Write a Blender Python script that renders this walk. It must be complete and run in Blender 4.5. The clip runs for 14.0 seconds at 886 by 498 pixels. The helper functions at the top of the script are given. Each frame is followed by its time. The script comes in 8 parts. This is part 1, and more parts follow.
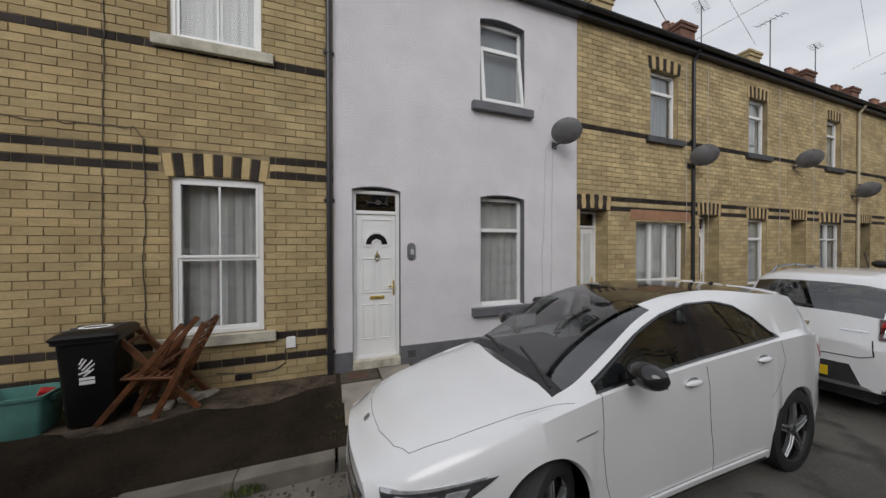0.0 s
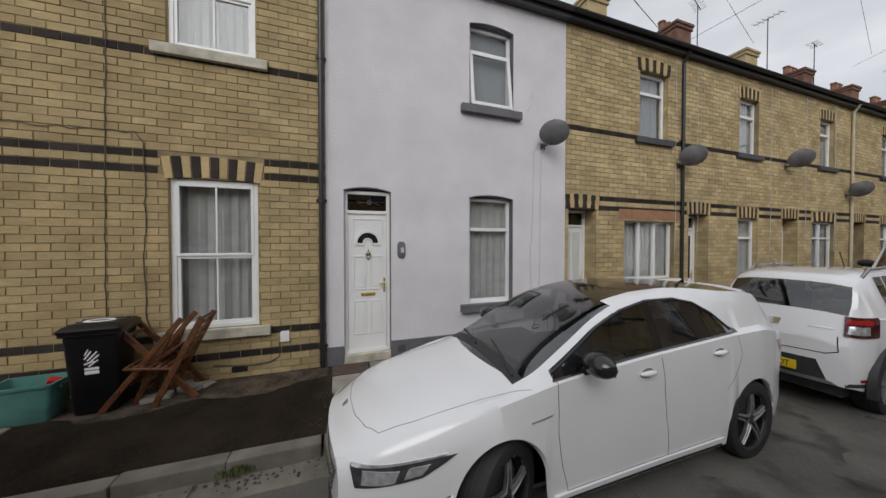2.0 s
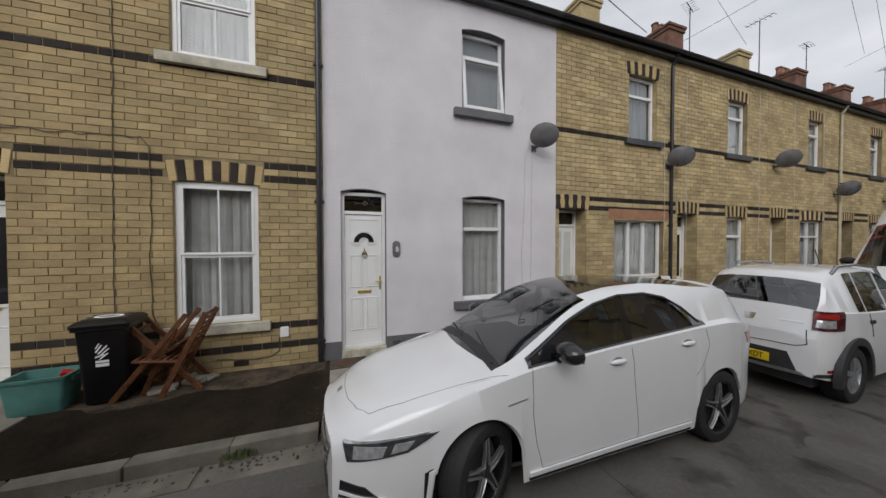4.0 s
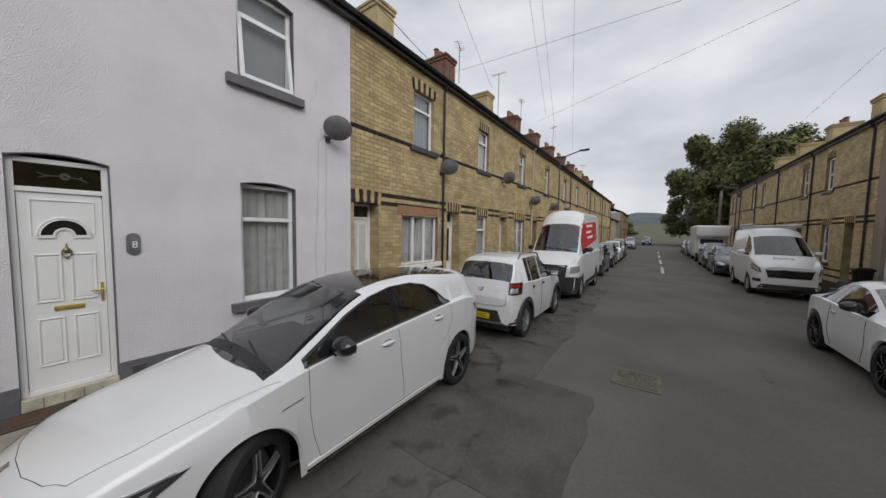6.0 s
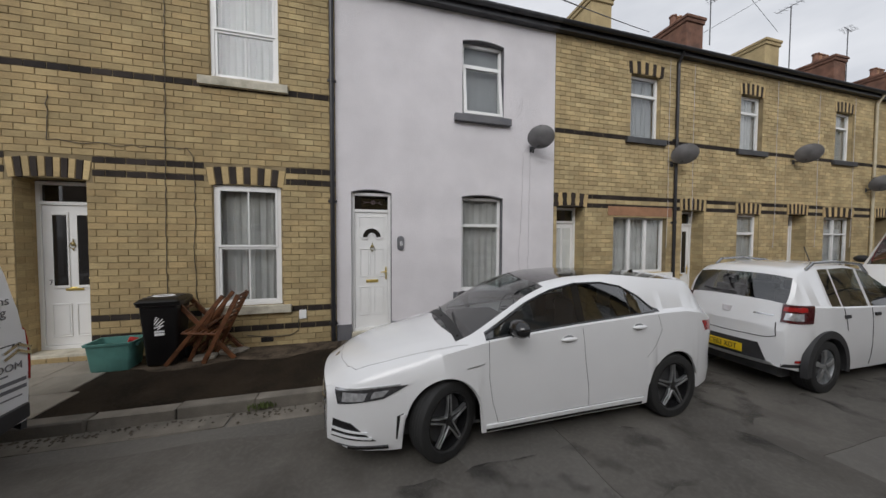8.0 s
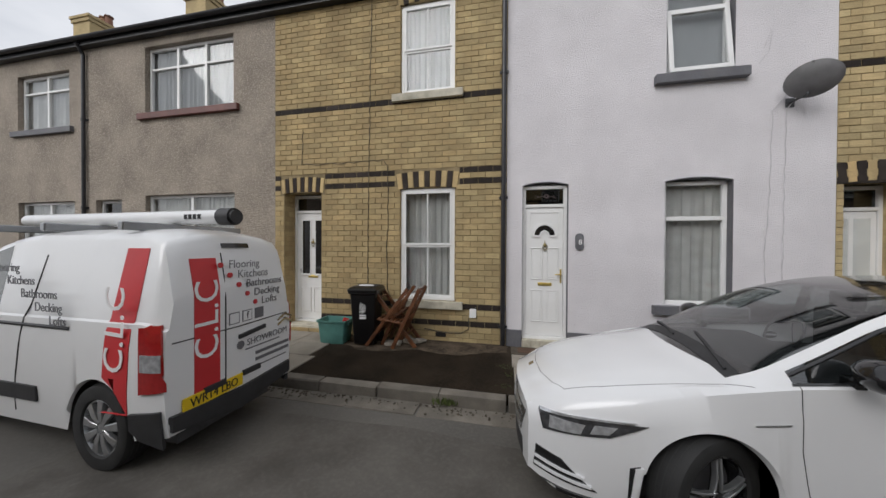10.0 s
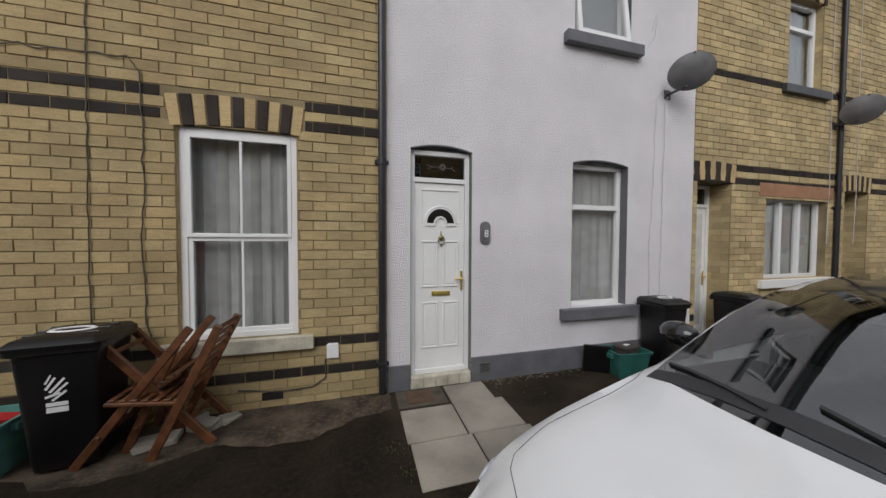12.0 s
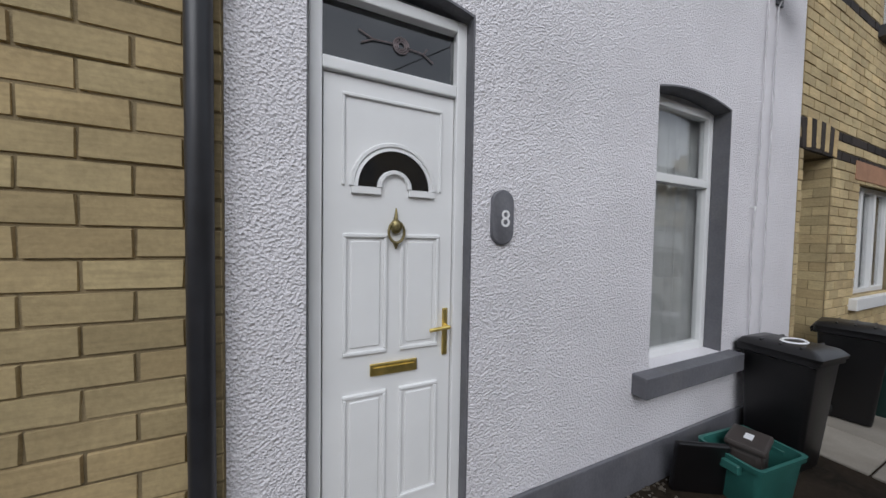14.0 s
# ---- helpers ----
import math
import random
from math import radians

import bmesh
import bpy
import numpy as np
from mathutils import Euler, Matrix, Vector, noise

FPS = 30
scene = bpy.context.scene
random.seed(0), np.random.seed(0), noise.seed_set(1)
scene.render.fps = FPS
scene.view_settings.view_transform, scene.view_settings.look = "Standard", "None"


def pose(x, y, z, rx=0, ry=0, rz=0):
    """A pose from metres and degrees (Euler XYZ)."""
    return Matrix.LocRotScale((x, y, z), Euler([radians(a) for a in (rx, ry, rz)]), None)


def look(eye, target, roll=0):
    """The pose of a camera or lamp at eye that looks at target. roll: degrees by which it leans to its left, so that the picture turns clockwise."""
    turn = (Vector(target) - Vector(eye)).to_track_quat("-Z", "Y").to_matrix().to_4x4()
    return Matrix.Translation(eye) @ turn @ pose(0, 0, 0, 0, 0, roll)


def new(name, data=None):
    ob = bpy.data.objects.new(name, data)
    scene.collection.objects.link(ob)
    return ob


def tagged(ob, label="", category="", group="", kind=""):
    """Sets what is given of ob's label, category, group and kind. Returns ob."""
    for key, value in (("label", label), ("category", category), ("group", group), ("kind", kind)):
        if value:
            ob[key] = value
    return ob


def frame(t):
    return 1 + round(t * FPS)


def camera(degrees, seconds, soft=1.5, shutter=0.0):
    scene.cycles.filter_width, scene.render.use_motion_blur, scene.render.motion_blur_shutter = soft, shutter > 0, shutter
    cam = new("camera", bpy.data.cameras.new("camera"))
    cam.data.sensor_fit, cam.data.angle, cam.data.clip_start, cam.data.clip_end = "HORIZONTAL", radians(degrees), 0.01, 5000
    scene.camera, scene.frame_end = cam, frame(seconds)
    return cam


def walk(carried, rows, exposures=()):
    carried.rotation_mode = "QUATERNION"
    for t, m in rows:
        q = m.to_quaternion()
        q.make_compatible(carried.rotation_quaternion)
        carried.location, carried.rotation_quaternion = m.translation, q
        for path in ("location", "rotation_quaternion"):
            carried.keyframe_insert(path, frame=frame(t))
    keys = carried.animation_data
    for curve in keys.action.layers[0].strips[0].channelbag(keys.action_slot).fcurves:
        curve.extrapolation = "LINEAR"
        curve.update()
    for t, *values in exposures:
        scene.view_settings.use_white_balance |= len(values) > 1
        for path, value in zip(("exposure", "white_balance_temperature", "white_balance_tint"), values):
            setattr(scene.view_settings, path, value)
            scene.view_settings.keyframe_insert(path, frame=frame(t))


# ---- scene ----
cam = camera(111.7, 14.0)
PATH = [
    (0, (0.011, -4.403, 1.790), (0.691, -2.522, 1.773), -0.1),
    (0.5, (0.031, -4.463, 1.811), (0.711, -2.582, 1.788), -0.1),
    (1, (0.093, -4.540, 1.815), (0.775, -2.661, 1.783), -0.1),
    (1.5, (0.131, -4.606, 1.807), (0.813, -2.727, 1.774), -0.3),
    (2, (0.152, -4.624, 1.806), (0.817, -2.738, 1.773), 0.0),
    (2.5, (0.163, -4.645, 1.812), (0.808, -2.752, 1.776), -0.1),
    (4.8, (0.208, -4.943, 1.804), (0.929, -3.078, 1.758), -0.2),
    (5, (0.212, -4.966, 1.851), (1.124, -3.188, 1.785), -0.1),
    (5.5, (0.190, -5.031, 1.918), (1.561, -3.580, 1.805), 0.3),
    (6, (0.278, -5.081, 1.947), (1.914, -3.938, 1.820), 1.0),
    (6.5, (0.439, -5.190, 1.929), (2.130, -4.131, 1.802), 0.9),
    (7, (0.558, -5.262, 1.907), (2.183, -4.103, 1.783), 0.8),
    (7.5, (0.508, -5.323, 1.848), (1.767, -3.772, 1.755), 0.1),
    (8, (0.426, -5.419, 1.791), (0.946, -3.488, 1.726), 0.2),
    (8.5, (0.310, -5.341, 1.730), (0.177, -3.346, 1.709), -0.3),
    (8.7, (0.215, -5.445, 1.754), (-0.175, -3.484, 1.731), -0.4),
    (10.8, (-0.09, -4.294, 1.579), (-0.501, -2.336, 1.565), 0.4),
    (11, (-0.147, -4.116, 1.586), (-0.408, -2.133, 1.566), 0.7),
    (11.5, (-0.278, -3.664, 1.648), (-0.04, -1.679, 1.603), 0.6),
    (12, (-0.27, -3.147, 1.634), (0.265, -1.221, 1.575), 0.2),
    (12.5, (-0.234, -2.629, 1.645), (0.406, -0.736, 1.579), 0.3),
    (13, (-0.065, -2.131, 1.579), (0.73, -0.297, 1.519), 0.5),
    (13.5, (0.127, -1.661, 1.568), (0.934, 0.168, 1.503), 0.5),
    (14, (0.264, -1.206, 1.608), (1.069, 0.624, 1.542), 1.0),
]
walk(cam, [(t, look(e, g, r)) for t, e, g, r in PATH], exposures=[(0, 0.03, 6250, 10), (5, 0.06, 6250, 10), (8.5, 0.14, 6250, 10), (11, 0.29, 6250, 10), (12, 0.15, 6250, 10), (13, 0.10, 6200, 10), (13.5, 0.12, 6150, 10), (14, 0.19, 5900, 10)])


# ---- world and sun: flat overcast daylight ----
sky = bpy.data.worlds.new("overcast_sky")
scene.world = sky
sky.use_nodes = True
nt = sky.node_tree
bg = nt.nodes["Background"]
tex = nt.nodes.new("ShaderNodeTexSky")
tex.sky_type, tex.sun_disc = "NISHITA", False
tex.sun_elevation, tex.sun_rotation = radians(37.7), radians(210)
tex.air_density, tex.dust_density, tex.ozone_density = 1.0, 4.0, 1.0
clouds = nt.nodes.new("ShaderNodeTexNoise")
clouds.inputs["Scale"].default_value, clouds.inputs["Detail"].default_value = 2.6, 7
coords = nt.nodes.new("ShaderNodeTexCoord")
squash = nt.nodes.new("ShaderNodeMapping")
squash.inputs["Scale"].default_value = (1, 1, 2.6)
nt.links.new(coords.outputs["Generated"], squash.inputs["Vector"])
nt.links.new(squash.outputs["Vector"], clouds.inputs["Vector"])
ramp = nt.nodes.new("ShaderNodeValToRGB")
ramp.color_ramp.elements[0].position, ramp.color_ramp.elements[0].color = 0.34, (5.2, 5.3, 5.55, 1)
ramp.color_ramp.elements[1].position, ramp.color_ramp.elements[1].color = 0.66, (7.6, 7.55, 7.6, 1)
nt.links.new(clouds.outputs["Fac"], ramp.inputs["Fac"])
mixn = nt.nodes.new("ShaderNodeMix")
mixn.data_type = "RGBA"
mixn.inputs["Factor"].default_value = 0.94
nt.links.new(tex.outputs["Color"], mixn.inputs[6])
nt.links.new(ramp.outputs["Color"], mixn.inputs[7])
nt.links.new(mixn.outputs[2], bg.inputs["Color"])
bg.inputs["Strength"].default_value = 0.105

sun_data = bpy.data.lights.new("sun", "SUN")
sun_data.energy, sun_data.angle, sun_data.color = 1.45, radians(45), (1, 0.965, 0.925)
sun = new("sun", sun_data)
sun.matrix_world = look((0, 0, 0), (0.40, 0.68, -0.61))


# ---- materials ----
def material(name, color, rough=0.6, metal=0.0, vary=0.12, scale=6.0, grain=0.0, grain_scale=120.0, tint=None, spec=0.5,
             coat=0.0, per_object=0.0, per_island=0.0, stain=0.0, stain_scale=0.8, stain_color=(0.05, 0.045, 0.04), hue=0.0, streak=0.0, fine=0.0):
    """A surface with broad blotches, stains, fine grain and relief, at real-world size."""
    m = bpy.data.materials.new(name)
    m.use_nodes = True
    t = m.node_tree
    p = t.nodes["Principled BSDF"]
    p.inputs["Roughness"].default_value, p.inputs["Metallic"].default_value = rough, metal
    p.inputs["Specular IOR Level"].default_value, p.inputs["Coat Weight"].default_value = spec, coat
    p.inputs["Coat Roughness"].default_value = 0.05
    geo = t.nodes.new("ShaderNodeNewGeometry")
    col = t.nodes.new("ShaderNodeRGB")
    col.outputs[0].default_value = (*color, 1)
    out = col.outputs[0]

    def blend(fac, a, b, mode="MIX"):
        n = t.nodes.new("ShaderNodeMix")
        n.data_type, n.blend_type = "RGBA", mode
        if isinstance(fac, float):
            n.inputs["Factor"].default_value = fac
        else:
            t.links.new(fac, n.inputs["Factor"])
        for s, v in ((6, a), (7, b)):
            if isinstance(v, tuple):
                n.inputs[s].default_value = (*v, 1)
            else:
                t.links.new(v, n.inputs[s])
        return n.outputs[2]

    def noise_of(s, detail=4.0, low=0.35, high=0.65):
        n = t.nodes.new("ShaderNodeTexNoise")
        n.inputs["Scale"].default_value, n.inputs["Detail"].default_value = s, detail
        t.links.new(geo.outputs["Position"], n.inputs["Vector"])
        r = t.nodes.new("ShaderNodeMapRange")
        r.inputs["From Min"].default_value, r.inputs["From Max"].default_value = low, high
        t.links.new(n.outputs["Fac"], r.inputs["Value"])
        return r.outputs["Result"], n.outputs["Fac"]

    dark = tuple(c * (1 - vary) for c in color)
    light = tuple(min(c * (1 + vary), 1) for c in color) if tint is None else tint
    if vary:
        out = blend(noise_of(scale)[0], dark, light)
    for amount, source in ((per_object, "object"), (per_island, "island")):
        if amount:
            if source == "object":
                rnd = t.nodes.new("ShaderNodeObjectInfo").outputs["Random"]
            else:
                rnd = geo.outputs["Random Per Island"]
            r = t.nodes.new("ShaderNodeMapRange")
            r.inputs["To Min"].default_value, r.inputs["To Max"].default_value = 1 - amount, 1 + amount * 0.7
            t.links.new(rnd, r.inputs["Value"])
            v = t.nodes.new("ShaderNodeCombineColor")
            for k in range(3):
                t.links.new(r.outputs["Result"], v.inputs[k])
            out = blend(1.0, out, v.outputs[0], "MULTIPLY")
            if hue:
                f = t.nodes.new("ShaderNodeMath")
                f.operation = "MULTIPLY"
                f.inputs[1].default_value = 37.7
                t.links.new(rnd, f.inputs[0])
                f2 = t.nodes.new("ShaderNodeMath")
                f2.operation = "FRACT"
                t.links.new(f.outputs[0], f2.inputs[0])
                f3 = t.nodes.new("ShaderNodeMath")
                f3.operation = "MULTIPLY"
                f3.inputs[1].default_value = hue
                t.links.new(f2.outputs[0], f3.inputs[0])
                out = blend(f3.outputs[0], out, blend(1.0, out, (1.03, 0.93, 0.86), "MULTIPLY"))
    if streak:
        sm = t.nodes.new("ShaderNodeMapping")
        sm.inputs["Scale"].default_value = (7, 7, 70)
        t.links.new(geo.outputs["Position"], sm.inputs["Vector"])
        sn = t.nodes.new("ShaderNodeTexNoise")
        sn.inputs["Scale"].default_value, sn.inputs["Detail"].default_value = 1.0, 5.0
        t.links.new(sm.outputs[0], sn.inputs["Vector"])
        sr = t.nodes.new("ShaderNodeMapRange")
        sr.inputs["From Min"].default_value, sr.inputs["From Max"].default_value = 0.42, 0.75
        sr.inputs["To Max"].default_value = streak
        t.links.new(sn.outputs["Fac"], sr.inputs["Value"])
        out = blend(sr.outputs["Result"], out, tuple(c * 0.35 for c in color))
    if fine:
        fn = noise_of(28, 6.0, 0.45, 0.68)[0]
        fk = t.nodes.new("ShaderNodeMath")
        fk.operation = "MULTIPLY"
        fk.inputs[1].default_value = fine
        t.links.new(fn, fk.inputs[0])
        out = blend(fk.outputs[0], out, tuple(min(1, c * 2.2) for c in color))
    if stain:
        s = noise_of(stain_scale, 8.0, 0.5, 0.72)[0]
        k = t.nodes.new("ShaderNodeMath")
        k.operation = "MULTIPLY"
        k.inputs[1].default_value = stain
        t.links.new(s, k.inputs[0])
        out = blend(k.outputs[0], out, stain_color)
    if grain:
        g, raw = noise_of(grain_scale, 3.0, 0.3, 0.7)
        out = blend(g, out, blend(0.16, out, (0.0, 0.0, 0.0)))
        b = t.nodes.new("ShaderNodeBump")
        b.inputs["Strength"].default_value, b.inputs["Distance"].default_value = min(grain, 1.0), 0.004
        t.links.new(raw, b.inputs["Height"])
        t.links.new(b.outputs["Normal"], p.inputs["Normal"])
    t.links.new(out, p.inputs["Base Color"])
    return m


def roughcast(name, color, distance, scale, vary=0.05, tint=None, speck=0.0):
    """Render thrown on a wall: pimpled relief."""
    m = material(name, color, 0.85, vary=vary, scale=1.3, tint=tint, spec=0.25, stain=0.12, stain_scale=1.1, stain_color=tuple(c * 0.62 for c in color))
    t = m.node_tree
    p = t.nodes["Principled BSDF"]
    geo = t.nodes.new("ShaderNodeNewGeometry")
    n = t.nodes.new("ShaderNodeTexNoise")
    n.inputs["Scale"].default_value, n.inputs["Detail"].default_value = scale, 5
    t.links.new(geo.outputs["Position"], n.inputs["Vector"])
    v = t.nodes.new("ShaderNodeTexVoronoi")
    v.inputs["Scale"].default_value = scale * 1.3
    t.links.new(geo.outputs["Position"], v.inputs["Vector"])
    add = t.nodes.new("ShaderNodeMath")
    t.links.new(n.outputs["Fac"], add.inputs[0])
    t.links.new(v.outputs["Distance"], add.inputs[1])
    b = t.nodes.new("ShaderNodeBump")
    b.inputs["Strength"].default_value, b.inputs["Distance"].default_value = 1.0, distance
    t.links.new(add.outputs[0], b.inputs["Height"])
    t.links.new(b.outputs["Normal"], p.inputs["Normal"])
    if speck:
        r = t.nodes.new("ShaderNodeMapRange")
        r.inputs["From Min"].default_value, r.inputs["From Max"].default_value = 0.1, 0.5
        t.links.new(v.outputs["Distance"], r.inputs["Value"])
        mx = t.nodes.new("ShaderNodeMix")
        mx.data_type = "RGBA"
        old = p.inputs["Base Color"].links[0].from_socket
        t.links.new(r.outputs["Result"], mx.inputs["Factor"])
        t.links.new(old, mx.inputs[7])
        mx.inputs[6].default_value = (*[min(c * (1 + speck), 1) for c in color], 1)
        t.links.new(mx.outputs[2], p.inputs["Base Color"])
    return m


def glass(name, tint, gloss=0.08):
    m = bpy.data.materials.new(name)
    m.use_nodes = True
    t = m.node_tree
    t.nodes.remove(t.nodes["Principled BSDF"])
    clear, shine, weight, mix = (t.nodes.new("ShaderNode" + n) for n in ("BsdfTransparent", "BsdfGlossy", "LayerWeight", "MixShader"))
    clear.inputs["Color"].default_value = (*tint, 1)
    shine.inputs["Roughness"].default_value = 0.02
    weight.inputs["Blend"].default_value = 0.5
    power = t.nodes.new("ShaderNodeMath")
    power.operation = "POWER"
    power.inputs[1].default_value = 3.5
    t.links.new(weight.outputs["Facing"], power.inputs[0])
    k = t.nodes.new("ShaderNodeMath")
    k.operation = "MULTIPLY_ADD"
    k.inputs[1].default_value, k.inputs[2].default_value = 0.75, gloss
    t.links.new(power.outputs[0], k.inputs[0])
    k.use_clamp = True
    t.links.new(k.outputs[0], mix.inputs[0])
    t.links.new(clear.outputs[0], mix.inputs[1])
    t.links.new(shine.outputs[0], mix.inputs[2])
    t.links.new(mix.outputs[0], t.nodes["Material Output"].inputs["Surface"])
    return m


YELLOW = material("buff_brick", (0.495, 0.397, 0.213), 0.85, vary=0.13, scale=2.2, grain=0.5, grain_scale=70, per_island=0.17, per_object=0.17, spec=0.25, stain=0.35, stain_scale=2.0, stain_color=(0.27, 0.2, 0.11), hue=0.5, streak=0.3)
SOOT = material("weathered_buff_brick", (0.525, 0.423, 0.235), 0.88, vary=0.16, scale=1.6, grain=0.5, grain_scale=70, per_island=0.2, spec=0.2, stain=0.35, stain_scale=2.3, stain_color=(0.26, 0.2, 0.115), hue=0.5, streak=0.3)
# weathered buff brick, lightened in colour to offset the shade across the road
LIFTED_BUFF = material("lifted_buff_brick", (0.60, 0.49, 0.29), 0.88, vary=0.16, scale=1.6, grain=0.5, grain_scale=70, per_island=0.2, spec=0.2, stain=0.3, stain_scale=2.3, stain_color=(0.3, 0.235, 0.14), hue=0.5, streak=0.3)
ENGINE = material("blue_black_brick", (0.036, 0.029, 0.025), 0.8, spec=0.2, vary=0.25, scale=3, grain=0.4, grain_scale=90, per_island=0.3, stain=0.25, stain_scale=4, stain_color=(0.09, 0.07, 0.05))
MORTAR = material("lime_mortar", (0.28, 0.222, 0.13), 0.95, vary=0.25, scale=3, grain=0.8, grain_scale=200, spec=0.1)
WHITE_RENDER = roughcast("white_roughcast", (0.78, 0.755, 0.775), 0.0078, 76)
PEBBLE = roughcast("grey_brown_pebbledash", (0.37, 0.32, 0.265), 0.028, 38, vary=0.2, speck=0.9)
BROWN_RENDER = roughcast("brown_render", (0.31, 0.25, 0.20), 0.006, 60, vary=0.1)
GREY_PAINT = material("grey_masonry_paint", (0.135, 0.135, 0.148), 0.6, vary=0.12, scale=5, grain=0.5, grain_scale=60, stain=0.3, stain_scale=3, stain_color=(0.2, 0.19, 0.17))
UPVC = material("white_upvc", (0.80, 0.80, 0.79), 0.28, vary=0.03, scale=3)
BLACK_GASKET = material("black_seal", (0.02, 0.02, 0.02), 0.6, vary=0)
PANE = glass("window_glass", (0.92, 0.93, 0.925), 0.06)
DARK_PANE = glass("dark_leaded_glass", (0.12, 0.15, 0.15), 0.12)
CAR_GLASS = glass("tinted_car_glass", (0.64, 0.68, 0.68), 0.22)
SCREEN_GLASS = glass("windscreen_glass", (0.50, 0.55, 0.55), 0.17)
PRIVACY = glass("privacy_car_glass", (0.34, 0.355, 0.36), 0.22)
LINEN = material("net_curtain", (0.79, 0.79, 0.78), 0.9, vary=0.08, scale=9, spec=0.1)
BLIND = material("pale_blind", (0.52, 0.54, 0.56), 0.8, vary=0.04, scale=4)
PLASTER = material("room_plaster", (0.36, 0.34, 0.31), 0.9, vary=0.05)
CREAM_STONE = material("cream_painted_stone", (0.56, 0.52, 0.42), 0.75, vary=0.15, scale=7, grain=0.4, grain_scale=60, stain=0.6, stain_scale=5, stain_color=(0.26, 0.24, 0.17))
RED_SILL = material("red_oxide_paint", (0.13, 0.045, 0.035), 0.5, vary=0.2, scale=5)
TERRACOTTA = material("terracotta", (0.36, 0.19, 0.105), 0.8, vary=0.15, scale=5, grain=0.3, grain_scale=60, stain=0.3)
CHIMNEY_RED = material("red_chimney_brick", (0.20, 0.10, 0.066), 0.9, vary=0.25, scale=4, grain=0.5, grain_scale=60, per_island=0.3, stain=0.4, stain_scale=3)
SLATE = material("roof_slate", (0.075, 0.075, 0.085), 0.6, vary=0.2, scale=3, grain=0.3, grain_scale=40, per_island=0.2)
PIPE_BLACK = material("black_painted_iron", (0.022, 0.022, 0.025), 0.35, vary=0.2, scale=8)
DARK_METAL = material("dark_weathered_metal", (0.09, 0.09, 0.095), 0.45, 0.6, vary=0.15, scale=5)
DISH_GREY = material("grey_dish_enamel", (0.25, 0.245, 0.25), 0.4, vary=0.15, scale=5)
BRASS = material("worn_brass", (0.80, 0.62, 0.20), 0.34, 1.0, vary=0.15, scale=20)
OLD_BRASS = material("tarnished_brass", (0.30, 0.25, 0.12), 0.45, 0.9, vary=0.3, scale=40)
CHROME = material("chrome", (0.75, 0.75, 0.76), 0.12, 1.0, vary=0.02)
STEEL = material("brushed_alloy", (0.55, 0.56, 0.57), 0.32, 0.9, vary=0.08, scale=20)
ASPHALT = material("asphalt", (0.132, 0.124, 0.113), 0.85, vary=0.14, scale=0.55, grain=0.6, grain_scale=170, stain=0.4, stain_scale=0.7, stain_color=(0.082, 0.076, 0.068), spec=0.3, fine=0.12)
ASPHALT_NEW = material("patched_asphalt", (0.112, 0.104, 0.093), 0.88, vary=0.18, scale=1.2, grain=0.7, grain_scale=150, stain=0.6, stain_scale=1.9, stain_color=(0.058, 0.052, 0.045), spec=0.3, fine=0.15)
TARMAC = material("damp_dark_tarmac", (0.019, 0.0135, 0.0085), 0.85, spec=0.15, vary=0.4, scale=2.2, grain=1.0, grain_scale=110, stain=0.6, stain_scale=1.3, stain_color=(0.055, 0.042, 0.029), fine=0.45)
OIL = material("oil_stain", (0.05, 0.047, 0.043), 0.7, vary=0.3, scale=6, grain=0.8, grain_scale=150)
oil = OIL.node_tree
oil_noise, oil_edge = oil.nodes.new("ShaderNodeTexNoise"), oil.nodes.new("ShaderNodeMapRange")
oil_noise.inputs["Scale"].default_value, oil_noise.inputs["Detail"].default_value = 3.2, 9
oil_edge.inputs["From Min"].default_value, oil_edge.inputs["From Max"].default_value = 0.52, 0.72
oil_edge.inputs["To Max"].default_value = 0.6
oil.links.new(oil.nodes.new("ShaderNodeNewGeometry").outputs["Position"], oil_noise.inputs["Vector"])
oil.links.new(oil_noise.outputs["Fac"], oil_edge.inputs["Value"])
oil.links.new(oil_edge.outputs["Result"], oil.nodes["Principled BSDF"].inputs["Alpha"])
SLAB = material("concrete_slab", (0.30, 0.27, 0.225), 0.9, vary=0.12, scale=3, grain=0.6, grain_scale=110, per_object=0.14, stain=0.5, stain_scale=2.2, stain_color=(0.15, 0.13, 0.105))
KERB = material("kerb_stone", (0.175, 0.158, 0.133), 0.9, vary=0.2, scale=4, grain=0.8, grain_scale=90, per_object=0.15, stain=0.6, stain_scale=2.5, stain_color=(0.09, 0.08, 0.065))
DIRT = material("gutter_dirt", (0.075, 0.062, 0.045), 0.95, vary=0.3, scale=7, grain=1.0, grain_scale=60)
MOSS = material("weeds", (0.085, 0.11, 0.03), 0.8, vary=0.35, scale=20)
ROAD_WHITE = material("worn_road_paint", (0.55, 0.54, 0.51), 0.8, vary=0.2, scale=5, stain=0.6, stain_scale=6, stain_color=(0.1, 0.1, 0.1))
BIN_BLACK = material("black_bin_plastic", (0.006, 0.0055, 0.006), 0.36, vary=0.25, scale=6, grain=0.15, grain_scale=200)
GREEN_BOX = material("green_recycling_plastic", (0.03, 0.125, 0.105), 0.42, vary=0.12, scale=7)
TEAL_BOX = material("faded_teal_plastic", (0.10, 0.255, 0.225), 0.5, vary=0.12, scale=7)
TEAK = material("stained_teak", (0.125, 0.047, 0.017), 0.5, vary=0.35, scale=12, grain=0.3, grain_scale=50)
